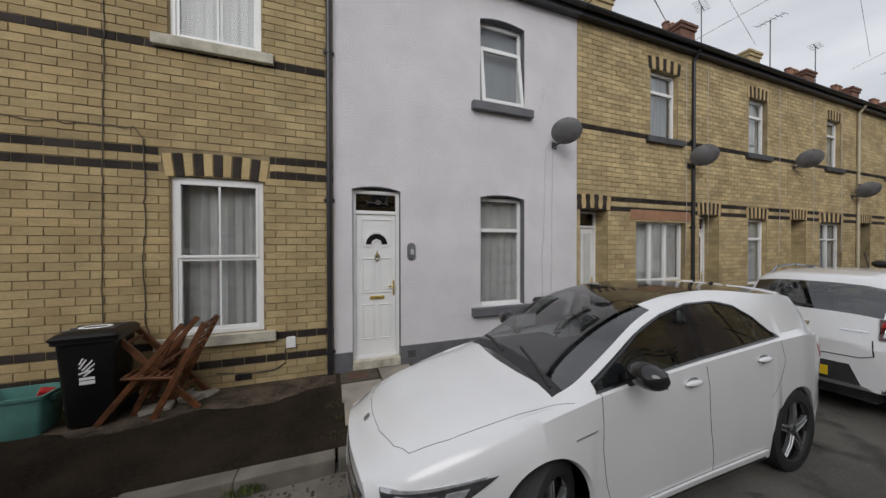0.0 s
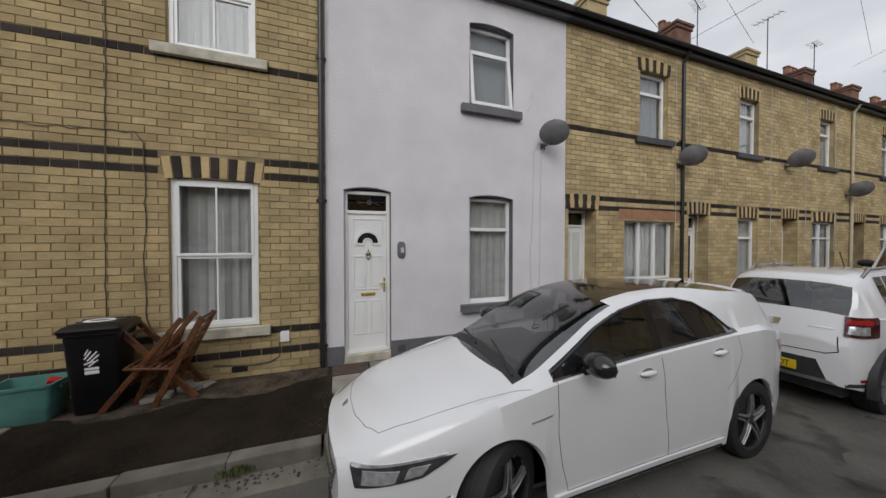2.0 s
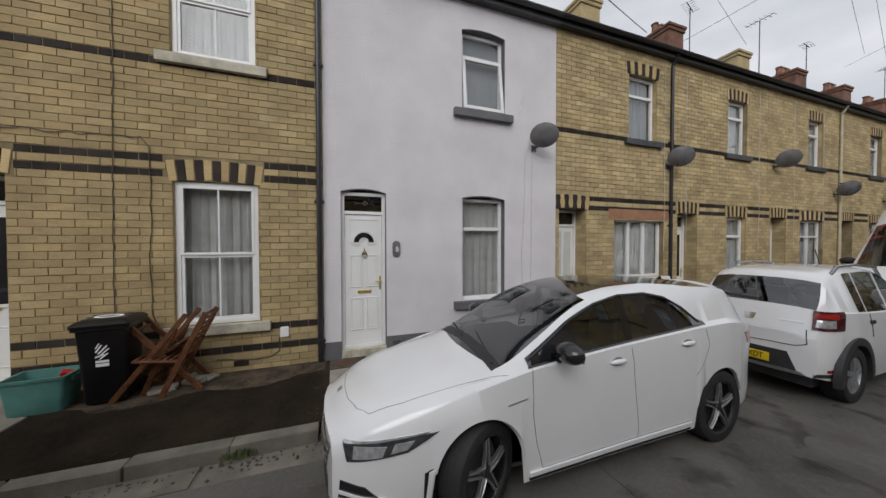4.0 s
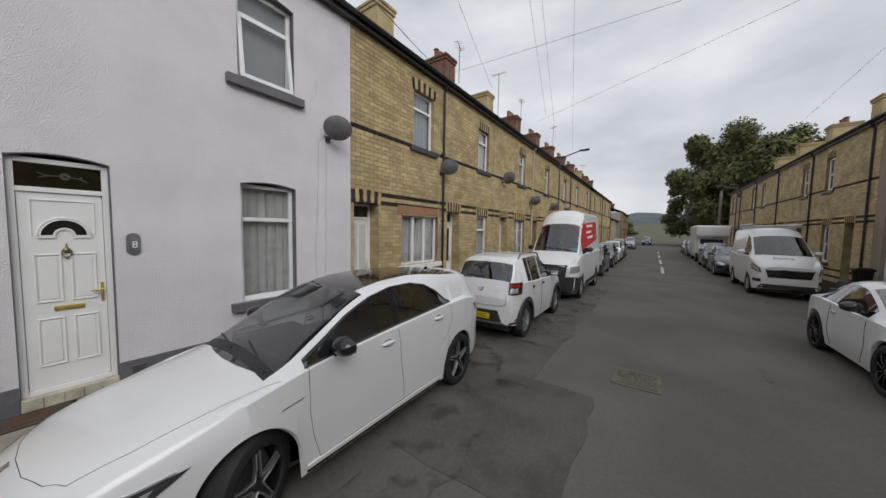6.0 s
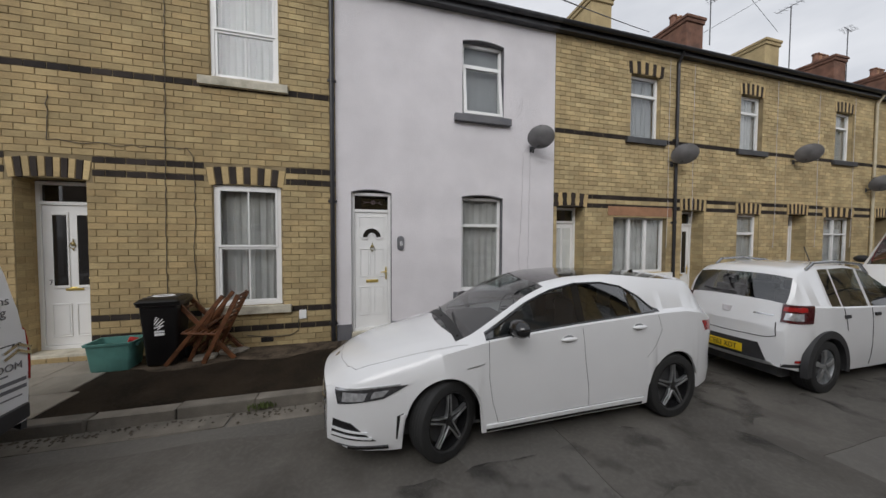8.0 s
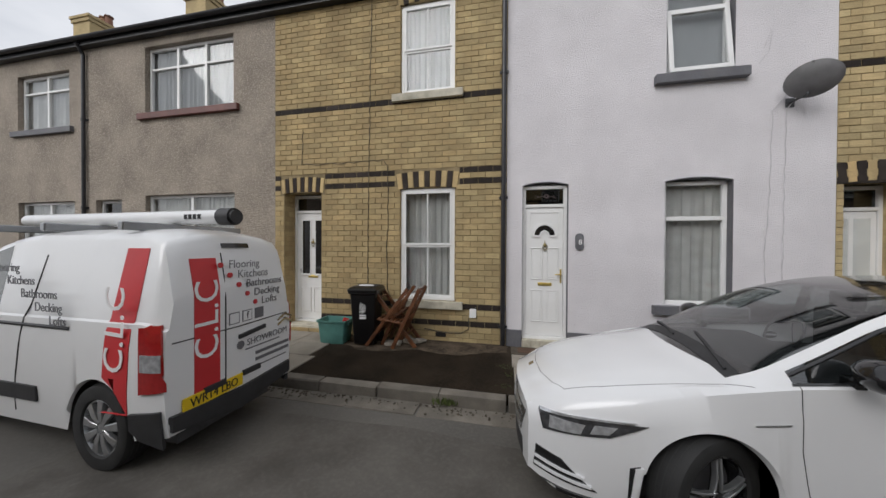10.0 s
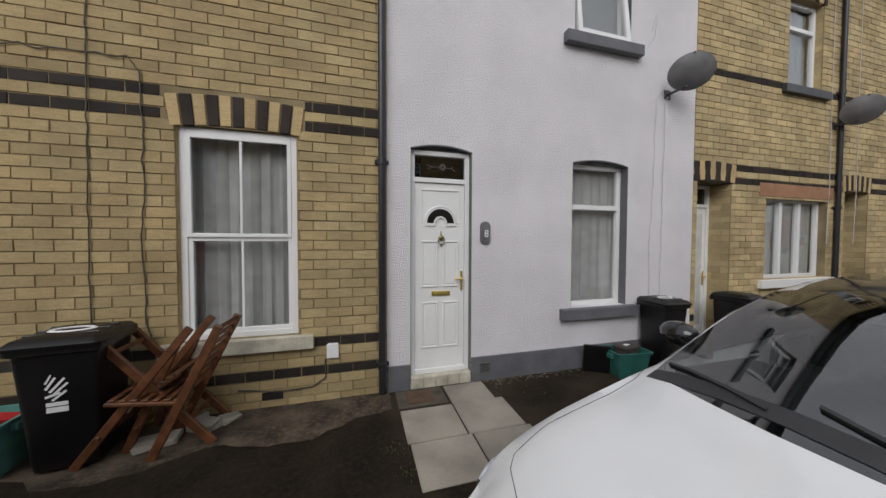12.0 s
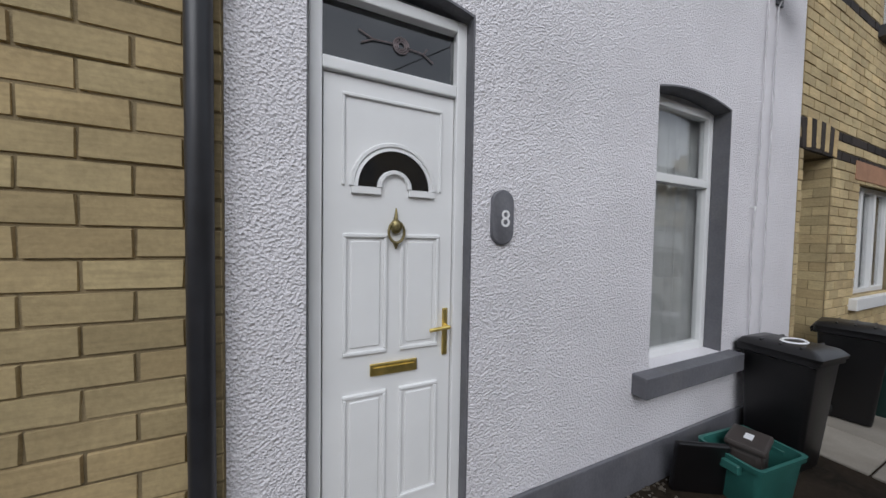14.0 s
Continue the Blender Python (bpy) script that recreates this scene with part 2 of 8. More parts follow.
CABLE = material("cable_sheath", (0.07, 0.06, 0.045), 0.6, vary=0.2, scale=9)
CABLE_WHITE = material("painted_cable", (0.6, 0.58, 0.59), 0.6, vary=0.1, scale=9)
TYRE = material("tyre_rubber", (0.018, 0.018, 0.018), 0.75, vary=0.2, scale=9, grain=0.3, grain_scale=150)
GLOSS_BLACK = material("gloss_black", (0.012, 0.012, 0.013), 0.12, vary=0, coat=0.5)
CLADDING = material("black_cladding", (0.03, 0.03, 0.032), 0.55, vary=0.15, scale=9, grain=0.2, grain_scale=180)
WHITE_CAR = material("white_car_paint", (0.73, 0.735, 0.745), 0.25, vary=0.02, scale=2, coat=0.8)
VAN_WHITE = material("white_van_paint", (0.75, 0.755, 0.76), 0.3, vary=0.04, scale=2, coat=0.6, stain=0.12, stain_scale=2, stain_color=(0.5, 0.48, 0.45))
DARK_CAR = material("dark_grey_car_paint", (0.03, 0.033, 0.04), 0.2, 0.3, vary=0.05, coat=0.8)
BLUE_CAR = material("dark_blue_car_paint", (0.022, 0.028, 0.045), 0.2, 0.3, vary=0.05, coat=0.8)
SILVER_CAR = material("silver_car_paint", (0.30, 0.31, 0.32), 0.25, 0.6, vary=0.04, coat=0.8)
RED_VINYL = material("red_vinyl", (0.52, 0.03, 0.035), 0.35, vary=0.04, scale=5)
DARK_RED = material("smoked_red_lens", (0.06, 0.008, 0.01), 0.1, vary=0.1, scale=30, coat=0.7)
RED_LAMP = material("red_lamp_lens", (0.30, 0.012, 0.012), 0.12, vary=0.1, scale=30, coat=0.6)
CLEAR_LAMP = material("clear_lamp_lens", (0.55, 0.56, 0.58), 0.15, 0.6, vary=0.2, scale=30, coat=0.6)
DARK_LAMP = material("smoked_lamp_lens", (0.065, 0.065, 0.07), 0.08, 0.4, vary=0.3, scale=30, coat=0.8)
PLATE_YELLOW = material("yellow_number_plate", (0.72, 0.50, 0.015), 0.4, vary=0.04, scale=9)
PLATE_WHITE = material("white_number_plate", (0.75, 0.75, 0.74), 0.4, vary=0.04, scale=9)
INK = material("black_lettering", (0.012, 0.012, 0.013), 0.5, vary=0)
GREY_INK = material("grey_lettering", (0.14, 0.14, 0.15), 0.5, vary=0)
WHITE_INK = material("white_lettering", (0.8, 0.8, 0.8), 0.5, vary=0)
CABIN = material("dark_cabin", (0.06, 0.06, 0.062), 0.8, vary=0.2, scale=8)
BARK = material("bark", (0.085, 0.065, 0.045), 0.9, vary=0.3, scale=5, grain=0.8, grain_scale=20)
LEAF = material("leaf", (0.135, 0.14, 0.055), 0.6, vary=0.35, scale=0.9, per_island=0.4, spec=0.3)
GRASS = material("rough_grass", (0.088, 0.09, 0.042), 0.9, vary=0.3, scale=0.3, grain=0.5, grain_scale=30)
# distance haze is put into this blue-grey base colour
HILL = material("haze_tinted_hill", (0.075, 0.095, 0.10), 0.95, vary=0.25, scale=0.03, stain=0.4, stain_scale=0.05, stain_color=(0.07, 0.09, 0.08))
GREEN_PAINT = material("green_painted_metal", (0.02, 0.13, 0.07), 0.5, vary=0.1, scale=4)


# ---- mesh helpers ----
def box(bm, x0, x1, y0, y1, z0, z1, m=None):
    """Adds a box to bm, turned by the matrix m where one is given."""
    v = [bm.verts.new((x, y, z)) for x in (x0, x1) for y in (y0, y1) for z in (z0, z1)]
    for f in ((0, 1, 3, 2), (4, 6, 7, 5), (0, 4, 5, 1), (2, 3, 7, 6), (0, 2, 6, 4), (1, 5, 7, 3)):
        bm.faces.new([v[i] for i in f])
    if m is not None:
        bmesh.ops.transform(bm, matrix=m, verts=v)
    return v


def boxes(*rows):
    bm = bmesh.new()
    for r in rows:
        box(bm, *r)
    return bm


def soft(bm, width=0.01, segments=2):
    bmesh.ops.recalc_face_normals(bm, faces=bm.faces)
    bmesh.ops.bevel(bm, geom=[e for e in bm.edges if len(e.link_faces) == 2 and e.calc_face_angle(0) > 0.6], offset=width, segments=segments, profile=0.6, affect="EDGES", clamp_overlap=True)
    return bm


def rod(bm, a, b, r, n=10, r2=None):
    """Adds a round bar from a to b."""
    a, b = Vector(a), Vector(b)
    d = b - a
    m = Matrix.Translation((a + b) / 2) @ d.to_track_quat("Z", "Y").to_matrix().to_4x4()
    bmesh.ops.create_cone(bm, cap_ends=True, segments=n, radius1=r, radius2=r if r2 is None else r2, depth=d.length, matrix=m)
    return bm


def ring_loft(bm, loops, close=True, cap=True):
    """Joins loops of points, all of one length, by faces."""
    rows = [[bm.verts.new(p) for p in l] for l in loops]
    n = len(rows[0])
    for a, b in zip(rows, rows[1:]):
        for i in range(n if close else n - 1):
            j = (i + 1) % n
            bm.faces.new((a[i], a[j], b[j], b[i]))
    if cap and close:
        bm.faces.new(rows[0][::-1])
        bm.faces.new(rows[-1])
    return rows


def part(name, bm, mat, parent=None, label="", smooth=False):
    """One mesh object, under a thing or a part where one is given."""
    me = bpy.data.meshes.new(name)
    bmesh.ops.recalc_face_normals(bm, faces=bm.faces)
    bm.to_mesh(me)
    bm.free()
    for one in (mat if isinstance(mat, (list, tuple)) else [mat]):
        me.materials.append(one)
    if smooth:
        me.polygons.foreach_set("use_smooth", [True] * len(me.polygons))
        me.set_sharp_from_angle(angle=radians(38))
    ob = new(name, me)
    ob.parent = parent
    if label:
        ob["label"] = label
    return ob


def thing(name, m, label, category, group="", kind=""):
    ob = new(name)
    ob.empty_display_size = 0.2
    ob.matrix_world = m
    return tagged(ob, label, category, group, kind)


def clear(ob):
    ob.visible_shadow = False
    return ob


def letters(name, body, size, mat, parent, m, stretch=1.0, depth=0.002, align="CENTER"):
    """Raised lettering in the built-in font, as a mesh."""
    cu = bpy.data.curves.new(name, "FONT")
    cu.body, cu.size, cu.extrude, cu.align_x, cu.align_y = body, size, depth, align, "CENTER"
    cu.resolution_u = 3
    tmp = bpy.data.objects.new("lettering_source", cu)
    scene.collection.objects.link(tmp)
    dg = bpy.context.evaluated_depsgraph_get()
    me = bpy.data.meshes.new_from_object(tmp.evaluated_get(dg))
    bpy.data.objects.remove(tmp)
    bpy.data.curves.remove(cu)
    me.transform(m @ Matrix.Diagonal((stretch, 1, 1, 1)))
    me.materials.clear()
    me.materials.append(mat)
    ob = new(name, me)
    ob.parent = parent
    return ob


FACE = pose(0, 0, 0, 90)  # lettering that stands upright and faces -y


# ---- houses: each in its own frame, front in the plane y = 0 facing -y, x from 0 to its width ----
COURSE, BRICK, JOINT = 0.0945, 0.24, 0.0048
BASE = 0.0


def wall_mesh(x0, x1, z0, z1, holes, y0=0.0, y1=0.24):
    """A wall with openings through it, in one piece."""
    bm = bmesh.new()
    xs = sorted({x0, x1, *[h[0] for h in holes], *[h[1] for h in holes]})
    zs = sorted({z0, z1, *[h[2] for h in holes], *[h[3] for h in holes]})

    def solid(i, k):
        if not (0 <= i < len(xs) - 1 and 0 <= k < len(zs) - 1):
            return False
        cx, cz = (xs[i] + xs[i + 1]) / 2, (zs[k] + zs[k + 1]) / 2
        return not any(h[0] < cx < h[1] and h[2] < cz < h[3] for h in holes)
    cache = {}

    def at(i, k, y):
        if (i, k, y) not in cache:
            cache[(i, k, y)] = bm.verts.new((xs[i], y, zs[k]))
        return cache[(i, k, y)]
    for i in range(len(xs) - 1):
        for k in range(len(zs) - 1):
            if not solid(i, k):
                continue
            bm.faces.new((at(i, k, y0), at(i + 1, k, y0), at(i + 1, k + 1, y0), at(i, k + 1, y0)))
            bm.faces.new((at(i, k, y1), at(i, k + 1, y1), at(i + 1, k + 1, y1), at(i + 1, k, y1)))
            for di, dk, p, q in ((-1, 0, (i, k), (i, k + 1)), (1, 0, (i + 1, k + 1), (i + 1, k)), (0, -1, (i + 1, k), (i, k)), (0, 1, (i, k + 1), (i + 1, k + 1))):
                if not solid(i + di, k + dk):
                    bm.faces.new((at(*p, y0), at(*q, y0), at(*q, y1), at(*p, y1)))
    return bm


def brick_spots(x0, x1, z0, z1, holes):
    """Where the bricks of a running bond lie: x, z, length, course."""
    spots = []
    for c in range(int((z1 - z0) / COURSE)):
        z = z0 + c * COURSE
        edges = [(x0, x1)]
        for h in holes:
            if h[2] < z + COURSE * 0.6 and h[3] > z + COURSE * 0.4:
                nxt = []
                for a, b in edges:
                    if h[1] <= a or h[0] >= b:
                        nxt.append((a, b))
                    else:
                        nxt += [s for s in ((a, h[0]), (h[1], b)) if s[1] - s[0] > 0.03]
                edges = nxt
        off = (c % 2) * BRICK / 2
        for a, b in edges:
            k = math.floor((a - x0 - off) / BRICK)
            x = x0 + off + k * BRICK
            while x < b - 0.02:
                lo, hi = max(x, a), min(x + BRICK, b)
                if hi - lo > 0.03:
                    spots.append((lo, z, hi - lo, c))
                x += BRICK
    return spots


def brick_points(x, z, l, proud=0.0, h=COURSE, rnd=None):
    """The corners of one brick, its front edge worn back a little."""
    j, e = JOINT / 2, 0.004
    a, b, lo, hi = x + j, x + l - j, z + j, z + h - j
    y = -0.0075 - proud
    if rnd:
        k = [rnd.uniform(-0.0022, 0.0022) for _ in range(8)]
        d = [rnd.uniform(-0.002, 0.002) for _ in range(4)]
        return [(a, 0.012, lo), (b, 0.012, lo), (b, 0.012, hi), (a, 0.012, hi), (a + e + k[0], y + d[0], lo + e + k[1]), (b - e + k[2], y + d[1], lo + e + k[3]), (b - e + k[4], y + d[2], hi - e + k[5]), (a + e + k[6], y + d[3], hi - e + k[7])]
    return [(a, 0.012, lo), (b, 0.012, lo), (b, 0.012, hi), (a, 0.012, hi), (a + e, y, lo + e), (b - e, y, lo + e), (b - e, y, hi - e), (a + e, y, hi - e)]


BRICK_FACES = [(4, 5, 6, 7), (0, 1, 5, 4), (1, 2, 6, 5), (2, 3, 7, 6), (3, 0, 4, 7)]


def brick_stuff(name, spots, mat, parent, label):
    v, f = [], []
    rnd = random.Random(len(spots))
    for x, z, l, c in spots:
        n = len(v)
        v += brick_points(x, z, l, rnd.uniform(-0.002, 0.002), COURSE, rnd)
        f += [tuple(n + i for i in q) for q in BRICK_FACES]
    me = bpy.data.meshes.new(name)
    me.from_pydata(v, [], f)
    me.materials.append(mat)
    ob = new(name, me)
    ob.parent = parent
    return tagged(ob, label, kind="stuff")


def arch_bricks(parent, x0, x1, z0, h, n, name="arch_brick"):
    """A flat arch of alternate light and dark bricks, fanned out."""
    mid, w = (x0 + x1) / 2, x1 - x0
    for i in range(n):
        a, b = (i + 0.06) / n, (i + 0.94) / n
        bm = bmesh.new()
        spread = 1.07
        rise = 0.035

        def at(u, top):
            k = u - 0.5
            lift = rise * (1 - (2 * k) ** 2)
            return (mid + k * w * (spread if top else 1.0), z0 + lift - 0.02 + (h if top else 0))
        lo0, lo1, hi1, hi0 = at(a, 0), at(b, 0), at(b, 1), at(a, 1)
        front = [(p[0], -0.012, p[1]) for p in (lo0, lo1, hi1, hi0)]
        back = [(p[0], 0.03, p[1]) for p in (lo0, lo1, hi1, hi0)]
        ring_loft(bm, [front, back])
        part(name, soft(bm, 0.004, 1), ENGINE if i % 2 == (n // 2) % 2 else YELLOW, parent)


def window(parent, x0, x1, z0, z1, style, y=0.1, sill=None, curtain=True, tilt=0.0):
    """A white plastic window: frame, bars and panes."""
    fw, d = 0.055, 0.06
    bm = boxes((x0, x0 + fw, y, y + d, z0, z1), (x1 - fw, x1, y, y + d, z0, z1), (x0 + fw, x1 - fw, y, y + d, z0, z0 + fw), (x0 + fw, x1 - fw, y, y + d, z1 - fw, z1))
    win = part("window", soft(bm, 0.006), UPVC, parent, "white plastic window frame")
    bars, panes = [], []
    zi0, zi1, xi0, xi1 = z0 + fw, z1 - fw, x0 + fw, x1 - fw
    if style == "sash":
        zm, xm = z0 + (z1 - z0) * 0.49, (x0 + x1) / 2
        for za, zb, yy in ((zi0, zm, y + 0.012), (zm, zi1, y - 0.006)):
            s = part("sash", soft(boxes((xi0, xi0 + 0.035, yy, yy + 0.035, za, zb), (xi1 - 0.035, xi1, yy, yy + 0.035, za, zb), (xi0 + 0.035, xi1 - 0.035, yy, yy + 0.035, za, za + 0.035), (xi0 + 0.035, xi1 - 0.035, yy, yy + 0.035, zb - 0.035, zb), (xm - 0.011, xm + 0.011, yy + 0.004, yy + 0.031, za + 0.035, zb - 0.035)), 0.004), UPVC, win)
            panes.append((xi0 + 0.035, xi1 - 0.035, za + 0.035, zb - 0.035, yy + 0.018))
    elif style == "toplight":
        zm = z0 + (z1 - z0) * 0.70
        bars.append((xi0, xi1, zm - 0.03, zm + 0.03))
        panes.append((xi0, xi1, zm + 0.03, zi1, y + 0.03))
        if tilt:
            # lower light, hung from its head and pushed open at the foot
            hang = Matrix.Translation((0, y - 0.012, zm)) @ Matrix.Rotation(radians(-tilt), 4, "X")
            drop, f2 = zm - z0 - 0.012, 0.06
            light = part("open_light", soft(boxes((x0 + 0.02, x0 + 0.02 + f2, -0.02, 0.03, -drop, 0), (x1 - 0.02 - f2, x1 - 0.02, -0.02, 0.03, -drop, 0), (x0 + 0.02 + f2, x1 - 0.02 - f2, -0.02, 0.03, -drop, -drop + f2), (x0 + 0.02 + f2, x1 - 0.02 - f2, -0.02, 0.03, -f2, 0)), 0.006), UPVC, win, "white opening light pushed out at the foot")
            light.matrix_local = hang
            glazed = part("open_pane", boxes((x0 + 0.02 + f2, x1 - 0.02 - f2, 0.002, 0.008, -drop + f2, -f2)), PANE, win)
            glazed.matrix_local = hang
            clear(glazed)
        else:
            panes.append((xi0, xi1, zi0, zm - 0.03, y + 0.03))
    elif style == "triple":
        for i in range(3):
            a = xi0 + (xi1 - xi0) * i / 3
            b = xi0 + (xi1 - xi0) * (i + 1) / 3
            if i:
                bars.append((a - 0.03, a + 0.03, zi0, zi1))
            zt = zi0 + (zi1 - zi0) * 0.70
            bars.append((a + 0.03, b - 0.03, zt - 0.022, zt + 0.022))
            panes.append((a + 0.02, b - 0.02, zi0, zi1, y + 0.03))
    elif style == "pair":
        xm = (x0 + x1) / 2
        bars += [(xm - 0.03, xm + 0.03, zi0, zi1)]
        zt = zi0 + (zi1 - zi0) * 0.72
        bars += [(xi0, xm - 0.03, zt - 0.022, zt + 0.022), (xm + 0.03, xi1, zt - 0.022, zt + 0.022)]
        panes += [(xi0, xm, zi0, zi1, y + 0.03), (xm, xi1, zi0, zi1, y + 0.03)]
    elif style == "french":
        for i in (1, 2):
            a = xi0 + (xi1 - xi0) * i / 3
            bars.append((a - 0.035, a + 0.035, zi0, zi1))
        for i in range(3):
            a, b = xi0 + (xi1 - xi0) * i / 3, xi0 + (xi1 - xi0) * (i + 1) / 3
            panes.append((a + 0.02, b - 0.02, zi0, zi1, y + 0.03))
    elif style == "plain":
        panes.append((xi0, xi1, zi0, zi1, y + 0.03))
    for a, b, c, e in bars:
        part("glazing_bar", soft(boxes((a, b, y - 0.006, y + d - 0.004, c, e)), 0.005), UPVC, win)
    for a, b, c, e, yy in panes:
        clear(part("pane", boxes((a, b, yy, yy + 0.006, c, e)), PANE, win))
    if sill:
        sx0, sx1, sz0, sz1, proud, mat, words = sill
        part("sill", soft(boxes((sx0, sx1, -proud, y + 0.02, sz0, sz1)), 0.008), mat, win, words)
    return win


def drape(x0, x1, z0, z1, y, mat, m, label, folds=7, depth=0.02):
    """A hanging curtain in folds."""
    bm = bmesh.new()
    n = max(int((x1 - x0) / 0.018), 8)
    rnd = random.Random(int(abs(x0) * 97 + z0 * 31) + 3)
    ph = rnd.uniform(0, 6)
    rows = []
    for k in range(7):
        z = z0 + (z1 - z0) * k / 6
        rows.append([(x0 + (x1 - x0) * i / n, y + depth * (0.6 + 0.4 * (1 - k / 6)) * (math.sin(ph + folds * 6.28 * i / n + 0.6 * math.sin(3 * i / n + k * 0.3)) + 0.35 * math.sin(ph * 2 + folds * 15.1 * i / n)), z) for i in range(n + 1)])
    front = [bm.verts.new(p) for r in rows for p in r]
    for k in range(6):
        for i in range(n):
            a = k * (n + 1) + i
            bm.faces.new((front[a], front[a + 1], front[a + n + 2], front[a + n + 1]))
    bmesh.ops.solidify(bm, geom=bm.faces[:], thickness=0.004)
    ob = part("net_curtain", bm, mat, None, smooth=True)
    ob.matrix_world = m
    return tagged(ob, label, "curtain", "curtains in the windows")


def panelled_door(parent, x0, x1, z0, z1, ztop, y, style):
    """A white plastic door in its frame, with a light over it."""
    fw = 0.05
    bm = boxes((x0, x0 + fw, y - 0.02, y + 0.07, z0, ztop), (x1 - fw, x1, y - 0.02, y + 0.07, z0, ztop), (x0 + fw, x1 - fw, y - 0.02, y + 0.07, ztop - fw, ztop), (x0 + fw, x1 - fw, y - 0.02, y + 0.07, z1, z1 + fw), (x0 + fw, x1 - fw, y - 0.03, y + 0.07, z0, z0 + 0.05))
    door = part("door", soft(bm, 0.006), UPVC, parent, "white plastic front door, closed")
    a, b, lo, hi = x0 + fw, x1 - fw, z0 + 0.05, z1
    w, h = b - a, hi - lo
    part("leaf", soft(boxes((a + 0.004, b - 0.004, y, y + 0.05, lo + 0.004, hi - 0.004)), 0.004), UPVC, door)
    clear(part("transom_pane", boxes((a, b, y + 0.02, y + 0.026, z1 + fw, ztop - fw)), DARK_PANE, door, "leaded transom light with a rose"))

    def moulding(u0, u1, v0, v1):
        p = (a + u0 * w, a + u1 * w, lo + v0 * h, lo + v1 * h)
        bm = boxes((p[0], p[1], y - 0.012, y + 0.002, p[2], p[2] + 0.018), (p[0], p[1], y - 0.012, y + 0.002, p[3] - 0.018, p[3]), (p[0], p[0] + 0.016, y - 0.012, y + 0.002, p[2] + 0.018, p[3] - 0.018), (p[1] - 0.016, p[1], y - 0.012, y + 0.002, p[2] + 0.018, p[3] - 0.018))
        box(bm, p[0] + 0.03, p[1] - 0.03, y - 0.007, y + 0.002, p[2] + 0.032, p[3] - 0.032)
        part("door_panel", soft(bm, 0.004, 1), UPVC, door)

    if style == "fan":
        moulding(0.14, 0.46, 0.11, 0.36)
        moulding(0.56, 0.88, 0.11, 0.36)
        moulding(0.14, 0.46, 0.44, 0.69)
        moulding(0.56, 0.88, 0.44, 0.69)
        cx, cz, r = a + 0.51 * w, lo + 0.785 * h, 0.30 * w
        rise = 0.175 / 0.30 / w * r if w else 1
        bm = bmesh.new()
        def bow(rr, k=1.02):
            return [(cx + rr * math.cos(math.pi * i / 20), cz + k * rr * math.sin(math.pi * i / 20)) for i in range(21)]
        o, i_, s = bow(r), bow(r * 0.9), bow(r * 0.36)
        ring_loft(bm, [[(p[0], y - 0.008, p[1]) for p in o], [(p[0], y - 0.012, p[1]) for p in i_]], close=False)
        fan_glass = bmesh.new()
        ring_loft(fan_glass, [[(p[0], y - 0.006, p[1]) for p in i_], [(p[0], y - 0.006, p[1]) for p in s]], close=False)
        clear(part("fanlight_pane", fan_glass, GLOSS_BLACK, door, "dark arched fanlight"))
        for rr in (r * 1.04, r * 0.38):
            q = bow(rr)
            for p0, p1 in zip(q, q[1:]):
                rod(bm, (p0[0], y - 0.006, p0[1]), (p1[0], y - 0.006, p1[1]), 0.012, 6)
        box(bm, cx - r * 1.05, cx - r * 0.36, y - 0.016, y + 0.002, cz - 0.03, cz - 0.004)
        box(bm, cx + r * 0.36, cx + r * 1.05, y - 0.016, y + 0.002, cz - 0.03, cz - 0.004)
        part("fanlight_moulding", bm, UPVC, door)
        part("top_moulding", soft(boxes((a + 0.13 * w, a + 0.89 * w, y - 0.01, y + 0.002, hi - 0.085, hi - 0.07), (a + 0.13 * w, a + 0.15 * w, y - 0.01, y + 0.002, cz, hi - 0.085), (a + 0.87 * w, a + 0.89 * w, y - 0.01, y + 0.002, cz, hi - 0.085)), 0.003, 1), UPVC, door)
    elif style == "twin":
        for u in (0.18, 0.60):
            bm = boxes((a + u * w, a + (u + 0.24) * w, y - 0.008, y + 0.002, lo + 0.43 * h, lo + 0.93 * h))
            part("door_pane", bm, GLOSS_BLACK, door, "narrow dark glass")
            bm = boxes((a + (u - 0.03) * w, a + u * w, y - 0.014, y + 0.002, lo + 0.41 * h, lo + 0.95 * h), (a + (u + 0.24) * w, a + (u + 0.27) * w, y - 0.014, y + 0.002, lo + 0.41 * h, lo + 0.95 * h), (a + u * w, a + (u + 0.24) * w, y - 0.014, y + 0.002, lo + 0.41 * h, lo + 0.43 * h), (a + u * w, a + (u + 0.24) * w, y - 0.014, y + 0.002, lo + 0.93 * h, lo + 0.95 * h))
            part("glazing_bead", soft(bm, 0.003, 1), UPVC, door)
        moulding(0.12, 0.46, 0.06, 0.30)
        moulding(0.54, 0.88, 0.06, 0.30)
    else:
        for u in (0.12, 0.55):
            clear(part("door_pane", boxes((a + u * w, a + (u + 0.33) * w, y - 0.006, y - 0.002, lo + 0.12 * h, lo + 0.95 * h)), PANE, door))
        part("mid_rail", soft(boxes((a + 0.455 * w, a + 0.545 * w, y - 0.012, y, lo + 0.1 * h, lo + 0.97 * h)), 0.004), UPVC, door)
        part("lace_backing", boxes((a + 0.1 * w, a + 0.9 * w, y - 0.0015, y - 0.0005, lo + 0.1 * h, lo + 0.96 * h)), LINEN, door, "lace behind the glass")
    # furniture
    zl = lo + (0.405 if style != "lace" else 0.45) * h
